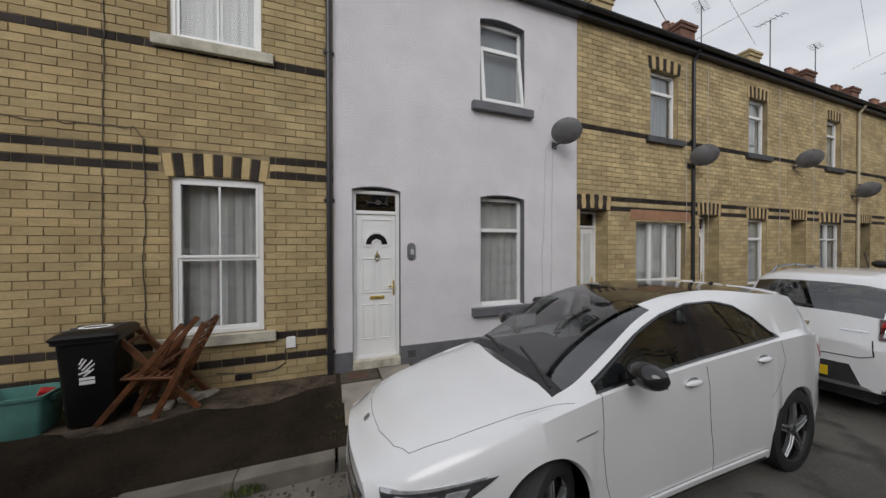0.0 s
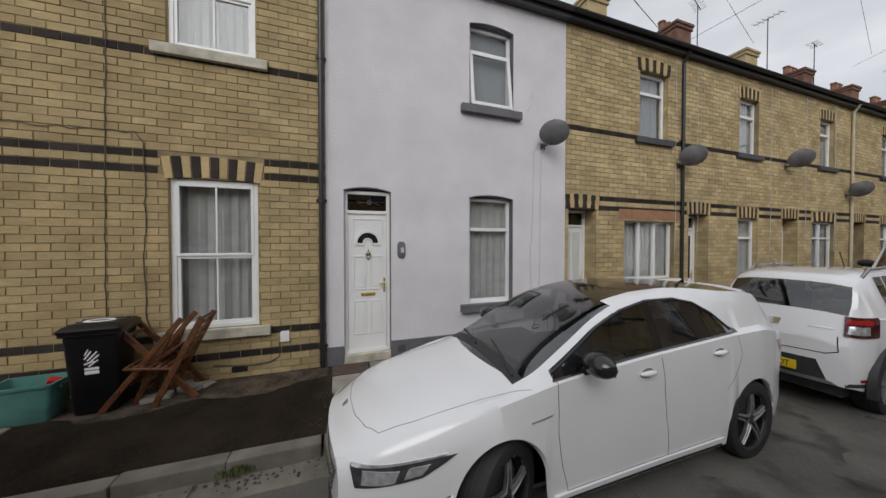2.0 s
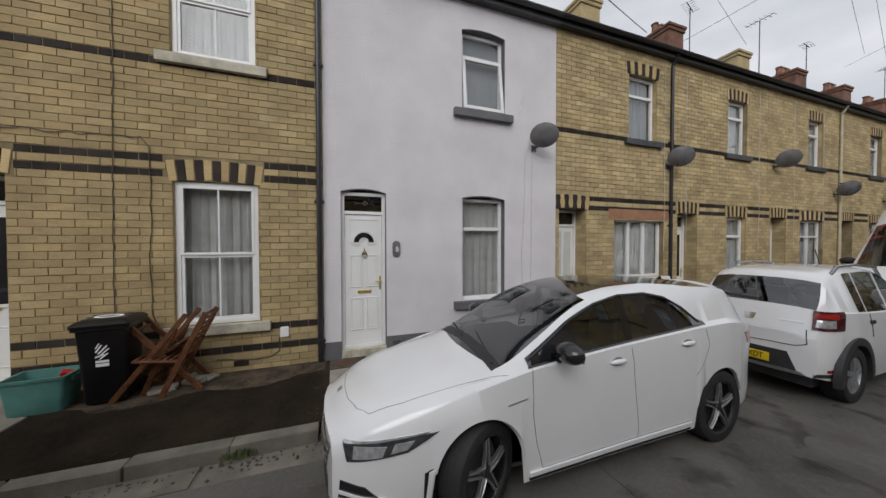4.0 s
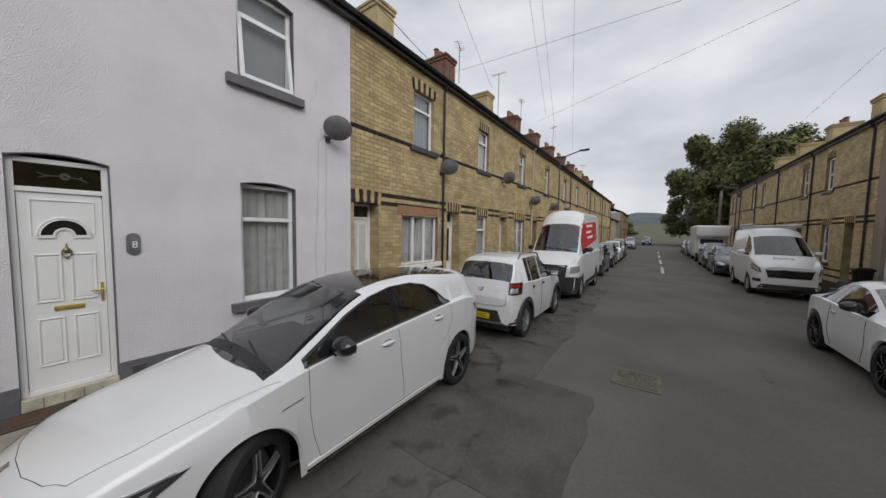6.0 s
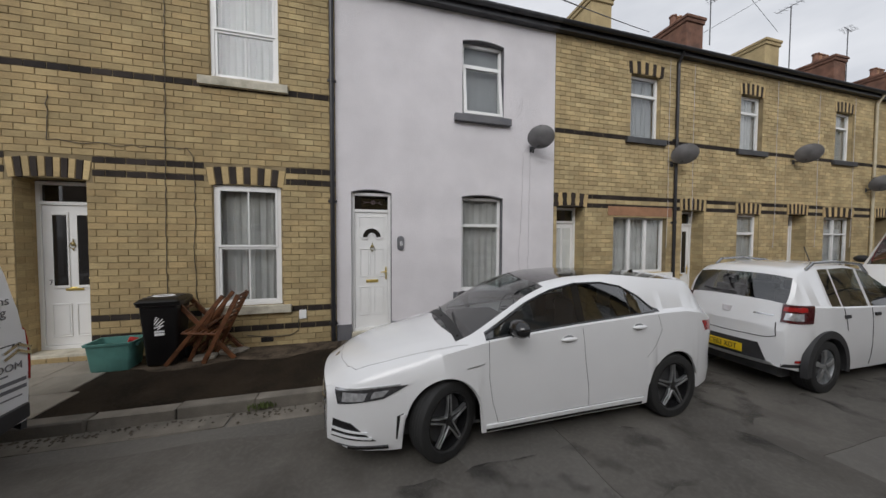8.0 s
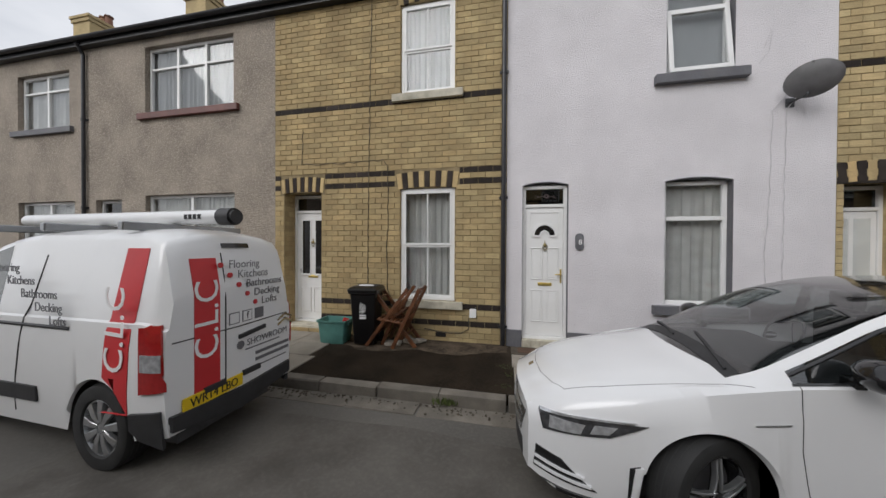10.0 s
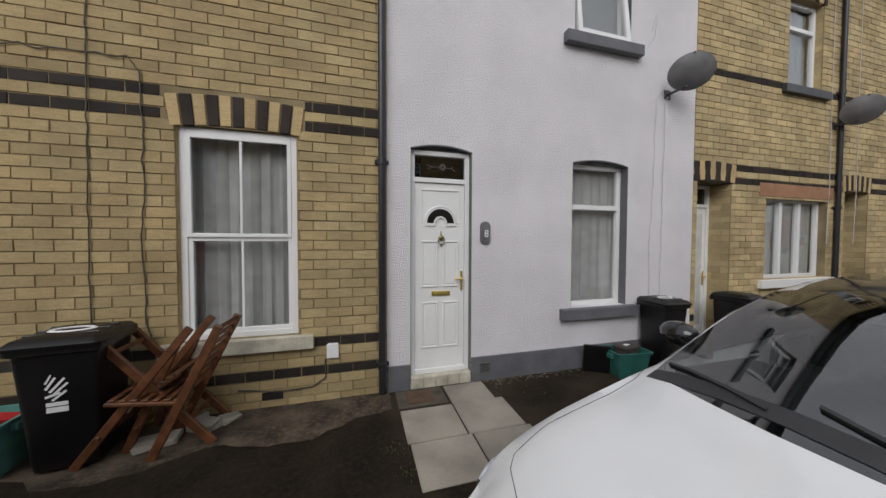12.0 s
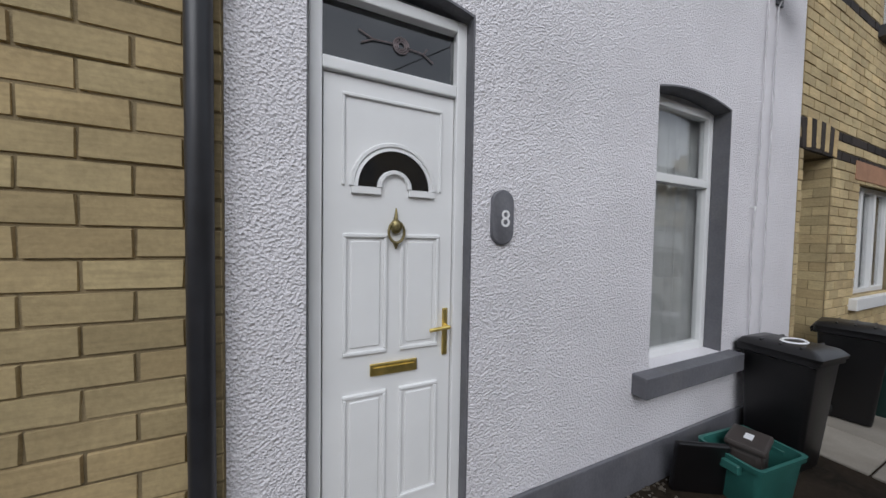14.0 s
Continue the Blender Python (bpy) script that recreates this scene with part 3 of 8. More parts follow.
    cx = a + (0.52 if style != "lace" else 0.5) * w
    lb = boxes((cx - 0.105, cx + 0.105, y - 0.012, y, zl - 0.026, zl + 0.026))
    letterbox = part("letterbox", soft(lb, 0.005), BRASS, door, "brass letterbox")
    part("flap", soft(boxes((cx - 0.09, cx + 0.09, y - 0.017, y - 0.01, zl - 0.014, zl + 0.012)), 0.003), BRASS, letterbox)
    hz = lo + 0.475 * h
    hx = b - 0.035
    hb = boxes((hx - 0.013, hx + 0.013, y - 0.012, y, hz - 0.12, hz + 0.10))
    handle = part("handle", soft(hb, 0.006), BRASS, door, "brass lever handle on a backplate")
    part("lever", rod(rod(bmesh.new(), (hx, y - 0.01, hz + 0.02), (hx, y - 0.05, hz + 0.02), 0.009), (hx + 0.008, y - 0.05, hz + 0.02), (hx - 0.09, y - 0.05, hz + 0.014), 0.009), BRASS, handle)
    if style != "lace":
        kz = lo + (0.70 if style == "fan" else 0.72) * h
        kb = bmesh.new()
        rod(kb, (cx, y - 0.008, kz + 0.03), (cx, y - 0.012, kz + 0.09), 0.012, 10, 0.003)
        bmesh.ops.create_uvsphere(kb, u_segments=14, v_segments=10, radius=1, matrix=Matrix.Translation((cx, y - 0.012, kz + 0.012)) @ Matrix.Diagonal((0.026, 0.018, 0.032, 1)))
        rod(kb, (cx, y - 0.012, kz - 0.055), (cx, y - 0.012, kz - 0.085), 0.014, 10, 0.003)
        for s_ in (-1, 1):
            arc = [(cx + s_ * 0.034 * math.sin(q), y - 0.022, kz - 0.012 + 0.046 * math.cos(q)) for q in (0.5, 0.95, 1.4, 1.85, 2.3, 2.75, 3.14)]
            for p0, p1 in zip(arc, arc[1:]):
                rod(kb, p0, p1, 0.006, 7)
        part("knocker", kb, OLD_BRASS, door, "old brass urn knocker with a ring", smooth=True)
    return door


def chimney(parent, x, y, z, w, d, h, mat, pots):
    stack = boxes((x - w / 2, x + w / 2, y - d / 2, y + d / 2, z, z + h), (x - w / 2 - 0.04, x + w / 2 + 0.04, y - d / 2 - 0.04, y + d / 2 + 0.04, z + h - 0.22, z + h - 0.1), (x - w / 2 - 0.07, x + w / 2 + 0.07, y - d / 2 - 0.07, y + d / 2 + 0.07, z + h - 0.1, z + h))
    st = part("chimney", soft(stack, 0.012, 1), mat, parent, "brick chimney stack with corbelled top")
    for i in range(pots):
        px = x - w / 2 + w * (i + 0.5) / pots
        bm = bmesh.new()
        ring_loft(bm, [[(px + r * math.cos(k * math.pi / 6), y + r * math.sin(k * math.pi / 6), zz) for k in range(12)] for r, zz in ((0.11, z + h), (0.12, z + h + 0.05), (0.10, z + h + 0.08), (0.095, z + h + 0.3), (0.12, z + h + 0.32), (0.12, z + h + 0.36), (0.085, z + h + 0.36))])
        part("chimney_pot", bm, TERRACOTTA if i % 2 else CHIMNEY_RED, st, smooth=True)
    return st


def shell(house, width, height, roof_h=1.5, depth=7.0, back=True):
    """Party walls, back wall, floor, first floor and slate roof of a house."""
    part("party_wall", boxes((0.0, 0.1, 0.24, depth, BASE, height)), PLASTER, house)
    part("party_wall", boxes((width - 0.1, width, 0.24, depth, BASE, height)), PLASTER, house)
    part("back_wall", boxes((0.1, width - 0.1, depth - 0.2, depth, BASE, height)), PLASTER, house)
    part("room_floor", boxes((0.1, width - 0.1, 0.24, depth - 0.2, 0.02, 0.12)), PLASTER, house)
    part("upper_floor", boxes((0.1, width - 0.1, 0.24, depth - 0.2, 3.0, 3.2)), PLASTER, house)
    bm = bmesh.new()
    mid = depth / 2
    ring_loft(bm, [[(x, -0.16, height + 0.02), (x, mid, height + roof_h), (x, depth + 0.16, height + 0.02), (x, mid, height + roof_h - 0.16)] for x in (0, width)])
    part("roof", bm, SLATE, house, "low slate roof")
    rows = 14
    v, f = [], []
    for r in range(rows):
        y0, y1 = -0.18 + (mid + 0.16) * r / rows, -0.18 + (mid + 0.16) * (r + 1.12) / rows
        za, zb = height + 0.05 + (roof_h) * r / rows, height + 0.035 + roof_h * (r + 1.12) / rows
        x = -0.13 * (r % 2)
        while x < width:
            a, b = max(x, 0) + 0.003, min(x + 0.26, width) - 0.003
            if b - a > 0.02:
                n = len(v)
                v += [(a, y0, za + 0.012), (b, y0, za + 0.012), (b, y1, zb), (a, y1, zb), (a, y0, za), (b, y0, za)]
                f += [(n, n + 1, n + 2, n + 3), (n + 4, n + 5, n + 1, n)]
            x += 0.26
    me = bpy.data.meshes.new("slate")
    me.from_pydata(v, [], f)
    me.materials.append(SLATE)
    ob = new("slate_roofing", me)
    ob.parent = house
    tagged(ob, "courses of grey roof slates", kind="stuff")
    part("ridge", rod(bmesh.new(), (0, mid, height + roof_h), (width, mid, height + roof_h), 0.09, 8), SLATE, house)


def gutter(house, width, height, mat=PIPE_BLACK):
    bm = bmesh.new()
    prof = [(-0.19 + 0.055 * math.cos(a), height + 0.0 + 0.055 * math.sin(a)) for a in [math.pi + math.pi * i / 8 for i in range(9)]]
    prof += [(-0.19 + 0.047 * math.cos(a), height + 0.0 + 0.047 * math.sin(a)) for a in [2 * math.pi - math.pi * i / 8 for i in range(9)]]
    ring_loft(bm, [[(x, p[0], p[1]) for p in prof] for x in (0, width)])
    part("gutter", bm, mat, house, "half-round black gutter", smooth=True)
    part("fascia", boxes((0.001, width - 0.001, -0.13, -0.001, height - 0.13, height + 0.045)), mat, house)


def downpipe(house, x, height, brackets=(0.9, 2.45, 4.4), y=-0.05, r=0.034, mat=PIPE_BLACK):
    bm = rod(bmesh.new(), (x, y, 0.06), (x, y, height - 0.25), r, 12)
    rod(bm, (x, y, height - 0.27), (x, -0.17, height - 0.06), r, 12)
    p = part("downpipe", bm, mat, house, "round black downpipe", smooth=True)
    for z in brackets:
        part("pipe_bracket", soft(rod(boxes((x - 0.07, x + 0.07, y + 0.02, 0.0, z - 0.02, z + 0.02)), (x, y, z - 0.035), (x, y, z + 0.035), r + 0.008, 12), 0.003, 1), mat, p)


def dish(x, z, m, label, arm=0.45, w=0.34):
    """A satellite dish on a wall bracket."""
    t = thing("satellite_dish", m @ pose(x, 0, z), label, "dish", "satellite dishes")
    part("wall_plate", soft(boxes((-0.05, 0.05, -0.015, 0.0, -0.17, -0.05)), 0.004, 1), DARK_METAL, t)
    part("bracket_arm", rod(rod(bmesh.new(), (0, -0.01, -0.11), (0, -arm * 0.6, -0.11), 0.016), (0, -arm * 0.6, -0.12), (0, -arm * 0.62, 0.02), 0.018), DARK_METAL, t)
    bm = bmesh.new()
    loops = []
    turn = Matrix.Translation((0, -arm * 0.75, 0.04)) @ Euler((radians(-66), 0, radians(-38))).to_matrix().to_4x4()
    for k in range(7):
        r = 0.001 + k / 6
        loops.append([tuple(turn @ Vector((w * r * math.cos(a), w * 0.86 * r * math.sin(a), 0.085 * r * r - 0.06))) for a in [2 * math.pi * i / 28 for i in range(28)]])
    ring_loft(bm, loops, cap=False)
    bmesh.ops.solidify(bm, geom=bm.faces[:], thickness=0.008)
    part("reflector", bm, DISH_GREY, t, "dark grey mesh reflector", smooth=True)
    tip = turn @ Vector((0, -w * 0.25, 0.36))
    part("feed_arm", rod(bmesh.new(), tuple(turn @ Vector((0, -w * 0.84, 0.0))), tuple(tip), 0.011), DARK_METAL, t)
    part("feed_horn", rod(bmesh.new(), tuple(tip), tuple(turn @ Vector((0, -w * 0.12, 0.29))), 0.028, 12), DARK_METAL, t)
    return t


def cord(name, points, r, mat, label, category="cable", m=None):
    cu = bpy.data.curves.new(name, "CURVE")
    cu.dimensions, cu.bevel_depth, cu.bevel_resolution = "3D", r, 1
    s = cu.splines.new("POLY")
    s.points.add(len(points) - 1)
    for p, q in zip(s.points, points):
        p.co = (*q, 1)
    tmp = bpy.data.objects.new("cord_source", cu)
    scene.collection.objects.link(tmp)
    me = bpy.data.meshes.new_from_object(tmp.evaluated_get(bpy.context.evaluated_depsgraph_get()))
    bpy.data.objects.remove(tmp)
    bpy.data.curves.remove(cu)
    me.materials.clear()
    me.materials.append(mat)
    ob = new(name, me)
    return tagged(ob, label, category)


def aerial(x, y, z, m, h=1.0, turn=30):
    t = thing("tv_aerial", m @ pose(x, y, z), "thin metal television aerial on a roof mast", "aerial", "roof aerials")
    part("mast", rod(bmesh.new(), (0, 0, 0), (0, 0, h), 0.016, 6), DARK_METAL, t)
    bm = rod(bmesh.new(), (-0.45, 0, h - 0.05), (0.45, 0, h + 0.05), 0.012, 6)
    c = part("boom", bm, DARK_METAL, t)
    for i in range(6):
        u = -0.42 + i * 0.165
        part("element", rod(bmesh.new(), (u, -0.18, h - 0.05 + (u + 0.45) * 0.11), (u, 0.18, h - 0.05 + (u + 0.45) * 0.11), 0.006, 5), DARK_METAL, c)
    t.matrix_world = t.matrix_world @ pose(0, 0, 0, 0, 0, turn)
    return t


def terrace_house(x, y, turn, width, wall, door, low, up, label, height=6.1, arches=True, bands=True, dz=0.0, brick_mat=None, near=None, door_style="lace", sills=None, gutter_mat=PIPE_BLACK, arch_n=11, roof=1.5, shut=True, win_y=0.09):
    """One house of the terrace. door: x0, x1; low, up: x0, x1, z0, z1, style."""
    m = pose(x, y, 0, 0, 0, turn)
    house = thing("terraced_house", m, label, "house", "terraced houses")
    bmat = brick_mat or YELLOW
    dtop = 2.62 + dz
    holes = [(door[0], door[1], 0.10, dtop)]
    if low:
        holes.append(low[:4])
    holes.append(up[:4])
    core = MORTAR if wall == "brick" else wall
    w = part("wall", wall_mesh(0, width, BASE, height, holes), core, house)
    zb = 2.625 + dz
    if wall == "brick":
        solid = list(holes)
        if arches:
            for h in holes:
                solid.append((h[0] - 0.07, h[1] + 0.07, h[3] - 0.001, h[3] + 3 * COURSE - 0.01))
        lay = brick_spots(0, width, 0.02, height - 0.12, solid)
        dark_rows = set()
        if bands:
            for z in (zb + 0.01, zb + 2 * COURSE + 0.01, 4.12 + dz, 0.60 + dz, 0.29 + dz):
                dark_rows.add(int((z - 0.02) / COURSE + 0.5))
        dark = [s for s in lay if s[3] in dark_rows]
        pale = [s for s in lay if s[3] not in dark_rows]
        if near:
            close = [s for s in lay if near[0] < s[0] < near[1] and near[2] < s[1] < near[3]][:300]
            taken = set(close)
            pale = [s for s in pale if s not in taken]
            dark = [s for s in dark if s not in taken]
            near_bricks.append((w, close, dark_rows, bmat))
        brick_stuff("brickwork", pale, bmat, w, "courses of buff brick")
        if dark:
            brick_stuff("dark_brickwork", dark, ENGINE, w, "string courses of blue-black brick")
        if arches:
            for h in holes:
                if h[3] > 5.0 and height - h[3] < 3 * COURSE:
                    continue
                arch_bricks(w, h[0] - 0.04, h[1] + 0.04, h[3], 3 * COURSE - 0.015, arch_n)
    # brick or rendered reveals of the door recess, and a step
    deep = 0.12 if wall != "brick" else 0.30
    if deep > 0.24:
        part("door_lining", boxes((door[0] - 0.05, door[0] - 0.001, 0.24, deep + 0.1, 0.02, dtop), (door[1] + 0.001, door[1] + 0.05, 0.24, deep + 0.1, 0.02, dtop)), bmat if wall == "brick" else wall, house)
    part("doorstep", soft(boxes((door[0] + 0.002, door[1] - 0.002, 0.0, deep + 0.12, 0.03, 0.15 + dz)), 0.008), CREAM_STONE, house, "tiled doorstep")
    panelled_door(house, door[0] + 0.003, door[1] - 0.003, 0.15 + dz, 2.27 + dz, dtop - 0.01, deep, door_style)
    s_low, s_up = sills or ((CREAM_STONE, "cream stone sill"), (CREAM_STONE, "cream stone sill"))
    for win, (smat, words), is_up in ((low, s_low, False), (up, s_up, True)):
        if win:
            a, b, c, d, style = win[:5]
            window(house, a + 0.003, b - 0.003, c, d - 0.004, style, win_y, (a - 0.14, b + 0.14, c - 0.13, c - 0.003, 0.07, smat, words))
            mat = win[5] if len(win) > 5 else LINEN
            if mat:
                drape(a + 0.02, b - 0.02, c + 0.01, d - 0.01, 0.185, mat, m, "white net curtain hanging behind a window pane", folds=max(4, int((b - a) * 8)))
    shell(house, width, height, roof)
    gutter(house, width, height, gutter_mat)
    return house


near_bricks = []


def jamb_bricks(w, x, facing, z0, z1, deep, mat):
    """Brick ends that line the side of an opening."""
    v, f = [], []
    c = 0
    z = 0.02 + math.ceil((z0 - 0.02) / COURSE) * COURSE
    while z < z1 - 0.02:
        cuts = (0.006, 0.115, deep) if c % 2 else (0.006, 0.225, deep)
        for a, b in zip(cuts, cuts[1:]):
            if b - a < 0.02:
                continue
            n = len(v)
            j = JOINT / 2
            p = [(a + j, z + j), (b - j, z + j), (b - j, z + COURSE - j), (a + j, z + COURSE - j)]
            v += [(x - facing * 0.005, y, zz) for y, zz in p] + [(x + facing * 0.005, y, zz) for y, zz in p]
            f += [tuple(n + i for i in q) for q in BRICK_FACES]
        z += COURSE
        c += 1
    me = bpy.data.meshes.new("reveal_brickwork")
    me.from_pydata(v, [], f)
    me.materials.append(mat)
    ob = new("reveal_brickwork", me)
    ob.parent = w
    tagged(ob, "brick ends lining the opening", kind="stuff")


def arched_head(house, x0, x1, z_end, z_top, z_hole, mat, lining, y1=0.24):
    """Fills the head of a square opening down to a shallow curve, with a painted soffit."""
    n = 14
    bm = bmesh.new()
    lo = []
    for i in range(n + 1):
        u = i / n
        lo.append((x0 + (x1 - x0) * u, z_end + (z_top - z_end) * (1 - (2 * u - 1) ** 2)))
    loops = [[(x, 0.0, z), (x, 0.0, z_hole), (x, y1, z_hole), (x, y1, z)] for x, z in lo]
    ring_loft(bm, loops)
    part("arched_head", bm, mat, house)
    bm = bmesh.new()
    ring_loft(bm, [[(x, -0.003, z - 0.012), (x, -0.003, z - 0.001), (x, 0.1, z - 0.001), (x, 0.1, z - 0.012)] for x, z in lo])
    part("soffit", bm, lining, house, "grey painted soffit")


# ---- ground: one cambered sheet ----
bm = bmesh.new()
prof = [(-2500, -0.1), (-60, -0.08), (-9.3, -0.075), (-7.4, -0.03), (-5.6, 0.0), (-4.0, -0.012), (-2.1, -0.075), (30, -0.08), (2500, -0.1)]
xs = [-2500, -100, -20, 0, 20, 60, 120, 2500]
ring_loft(bm, [[(x, y, z) for y, z in prof] for x in xs], close=False)
tagged(part("ground", bm, ASPHALT), "worn grey asphalt road with dark stains", "road", kind="structure")


def sheet(name, x0, x1, y0, y1, lift, mat, label, category, rough=0.0, seed=1, n=24):
    """A thin patch that follows the road's camber, with an uneven edge."""
    rnd = random.Random(seed)
    ys, zs = [p[0] for p in prof], [p[1] for p in prof]
    nx = max(n // 3, 6)
    cuts = sorted({y0, y1, *[y for y in ys if y0 + 0.05 < y < y1 - 0.05], *[y0 + (y1 - y0) * k / 5 for k in range(1, 5)]})
    bm = bmesh.new()
    grid = []
    for j, y in enumerate(cuts):
        row = []
        for i in range(nx + 1):
            x, yy = x0 + (x1 - x0) * i / nx, y
            if i in (0, nx):
                x += rnd.uniform(-rough, rough)
            if j in (0, len(cuts) - 1):
                yy += rnd.uniform(-rough, rough)
            row.append(bm.verts.new((x, yy, float(np.interp(yy, ys, zs)) + lift)))
        grid.append(row)
    for j in range(len(cuts) - 1):
        for i in range(nx):
            bm.faces.new((grid[j][i], grid[j][i + 1], grid[j + 1][i + 1], grid[j + 1][i]))
    ring = grid[0] + [r[-1] for r in grid[1:]] + grid[-1][-2::-1] + [r[0] for r in grid[-2:0:-1]]
    low = [bm.verts.new((v.co.x, v.co.y, v.co.z - lift - 0.01)) for v in ring]
    for i in range(len(ring)):
        j = (i + 1) % len(ring)
        bm.faces.new((ring[i], low[i], low[j], ring[j]))
    return tagged(part(name, bm, mat), label, category, kind="structure")


sheet("road_patch", 2.2, 4.15, -4.62, -2.2, 0.006, ASPHALT_NEW, "darker rectangular asphalt repair in the road", "road patch", 0.03, 3)
sheet("road_patch", 4.15, 9.5, -3.9, -2.3, 0.005, ASPHALT_NEW, "darker strip of repaired asphalt along the parked cars", "road patch", 0.06, 5, 40)
sheet("road_patch", -3.4, 1.2, -3.95, -2.3, 0.005, ASPHALT_NEW, "darker strip of repaired asphalt along the gutter", "road patch", 0.06, 8, 40)
for k, (ax, bx, ay, by) in enumerate(((-1.8, 1.0, -3.75, -3.3), (1.2, 3.9, -3.85, -3.15), (3.9, 5.2, -3.4, -2.3), (5.4, 8.8, -3.75, -3.1), (8.9, 12.0, -3.9, -3.3))):
    sheet("oil_stain", ax, bx, ay, by, 0.010 + 0.0005 * k, OIL, "dark oil stains on the asphalt beside the parked cars", "stain", 0.08, 31 + k, 40)
sheet("road_patch", 6.0, 6.5, -6.5, -6.43, 0.005, ASPHALT_NEW, "short dark sealed crack in the road", "road patch", 0.02, 9)
for i, x in enumerate((18.6, 24.3, 30.0, 36.5)):
    sheet("road_marking", x, x + 3.3, -5.62, -5.5, 0.005, ROAD_WHITE, "worn white dash of the road's centre line", "road marking", 0.004, 20 + i)

# drain grating in the road
drain = thing("drain_grating", pose(4.95, -4.99, 0.0), "rusty iron gully grating grown with yellow moss, set in the road", "drain")
part("surround", soft(boxes((-0.34, 0.34, -0.33, -0.27, -0.03, 0.012), (-0.34, 0.34, 0.27, 0.33, -0.03, 0.012), (-0.34, -0.28, -0.27, 0.27, -0.03, 0.012), (0.28, 0.34, -0.27, 0.27, -0.03, 0.012)), 0.004, 1), KERB, drain)
part("silt", boxes((-0.28, 0.28, -0.27, 0.27, -0.03, 0.004)), material("mossy_silt", (0.27, 0.25, 0.12), 0.9, vary=0.5, scale=22, grain=0.8, grain_scale=80, stain=0.9, stain_scale=7, stain_color=(0.012, 0.012, 0.01)), drain, "mossy silt between the bars")
for i in range(9):
    u = -0.25 + i * 0.0625
    part("grating_bar", soft(boxes((u - 0.012, u + 0.012, -0.27, 0.27, -0.01, 0.011)), 0.003, 1), PIPE_BLACK, drain)
drain.scale = (0.8, 0.82, 1)
for yb in (-0.14, 0.0, 0.14):
    part("cross_bar", boxes((-0.28, 0.28, yb - 0.012, yb + 0.012, -0.01, 0.0095)), PIPE_BLACK, drain)

# pavements
tagged(part("pavement", boxes((-40, 47.5, -1.65, -0.002, -0.12, 0.04))  , TARMAC), "dark damp tarmac pavement with worn patches", "pavement", kind="structure")
tagged(part("pavement", boxes((-40, 44, -11.398, -9.68, -0.12, 0.04)), TARMAC), "tarmac pavement across the road", "pavement", kind="structure")


def kerb_run(x0, x1, y0, y1, z1, length, name, piece, label, mat, seed):
    run = tagged(new(name), label, "kerb", kind="structure")
    rnd = random.Random(seed)
    meshes = []
    for k in range(4):
        bm = soft(boxes((0.004, length - 0.004, y0, y1, -0.14, z1)), 0.018 if z1 > 0 else 0.006, 2)
        for v in bm.verts:
            v.co += Vector((0, rnd.uniform(-0.004, 0.004), rnd.uniform(-0.004, 0.004)))
        me = bpy.data.meshes.new(piece)
        bm.to_mesh(me)
        bm.free()
        me.materials.append(mat)
        meshes.append(me)
    x, i = x0, 0
    while x < x1:
        ob = new(piece, meshes[i % 4])
        ob.parent = run
        ob.matrix_world = pose(x, rnd.uniform(-0.006, 0.006), rnd.uniform(-0.008, 0.004), 0, 0, rnd.uniform(-0.3, 0.3))
        x += length
        i += 1
    return run


kerb_run(-20.14, 40, -1.80, -1.65, 0.052, 0.72, "kerb", "kerb_stone", "line of worn grey kerb stones", KERB, 4)
kerb_run(-20.4, 30, -2.05, -1.805, -0.066, 0.78, "gutter_course", "gutter_slab", "line of flat stone gutter slabs along the kerb", KERB, 7)
kerb_run(-6, 42, -9.68, -9.53, 0.052, 0.9, "kerb", "kerb_stone", "line of grey kerb stones across the road", KERB, 9)

# uneven worn strip of old cement along the wall of number seven
WORN = material("worn_cement", (0.075, 0.058, 0.042), 0.95, vary=0.45, scale=5, grain=1.0, grain_scale=80, stain=0.7, stain_scale=3.5, stain_color=(0.02, 0.016, 0.011), fine=0.5, spec=0.15)
rnd = random.Random(5)
edge = [(-2.95 + i * .11, -.62 + .10 * math.sin(i * .55) + .22 * max(0.0, (i - 12) / 16) + rnd.uniform(-.03, .03)) for i in range(28)]
bm = bmesh.new()
upper = [bm.verts.new((x, -.006, .048)) for x, y in edge]
lower = [bm.verts.new((x, min(y, -.08), .0455)) for x, y in edge]
under = [bm.verts.new((x, min(y, -.08) - .012, .03)) for x, y in edge]
for i in range(len(edge) - 1):
    bm.faces.new((lower[i], lower[i + 1], upper[i + 1], upper[i]))
    bm.faces.new((under[i], under[i + 1], lower[i + 1], lower[i]))
tagged(part("pavement_strip", bm, WORN), "worn pale cement strip at the foot of the brick wall", "pavement", kind="structure")

# paving slabs at the doors
slab_run = tagged(new("paving"), "pale concrete slabs laid at the front doors", "paving", kind="structure")


def slab(x0, x1, y0, y1, seed):
    rnd = random.Random(seed)
    bm = soft(boxes((x0 + 0.006, x1 - 0.006, y0 + 0.006, y1 - 0.006, 0.0, 0.052 + rnd.uniform(-0.003, 0.003))), 0.006, 1)
    part("paving_slab", bm, SLAB, slab_run)


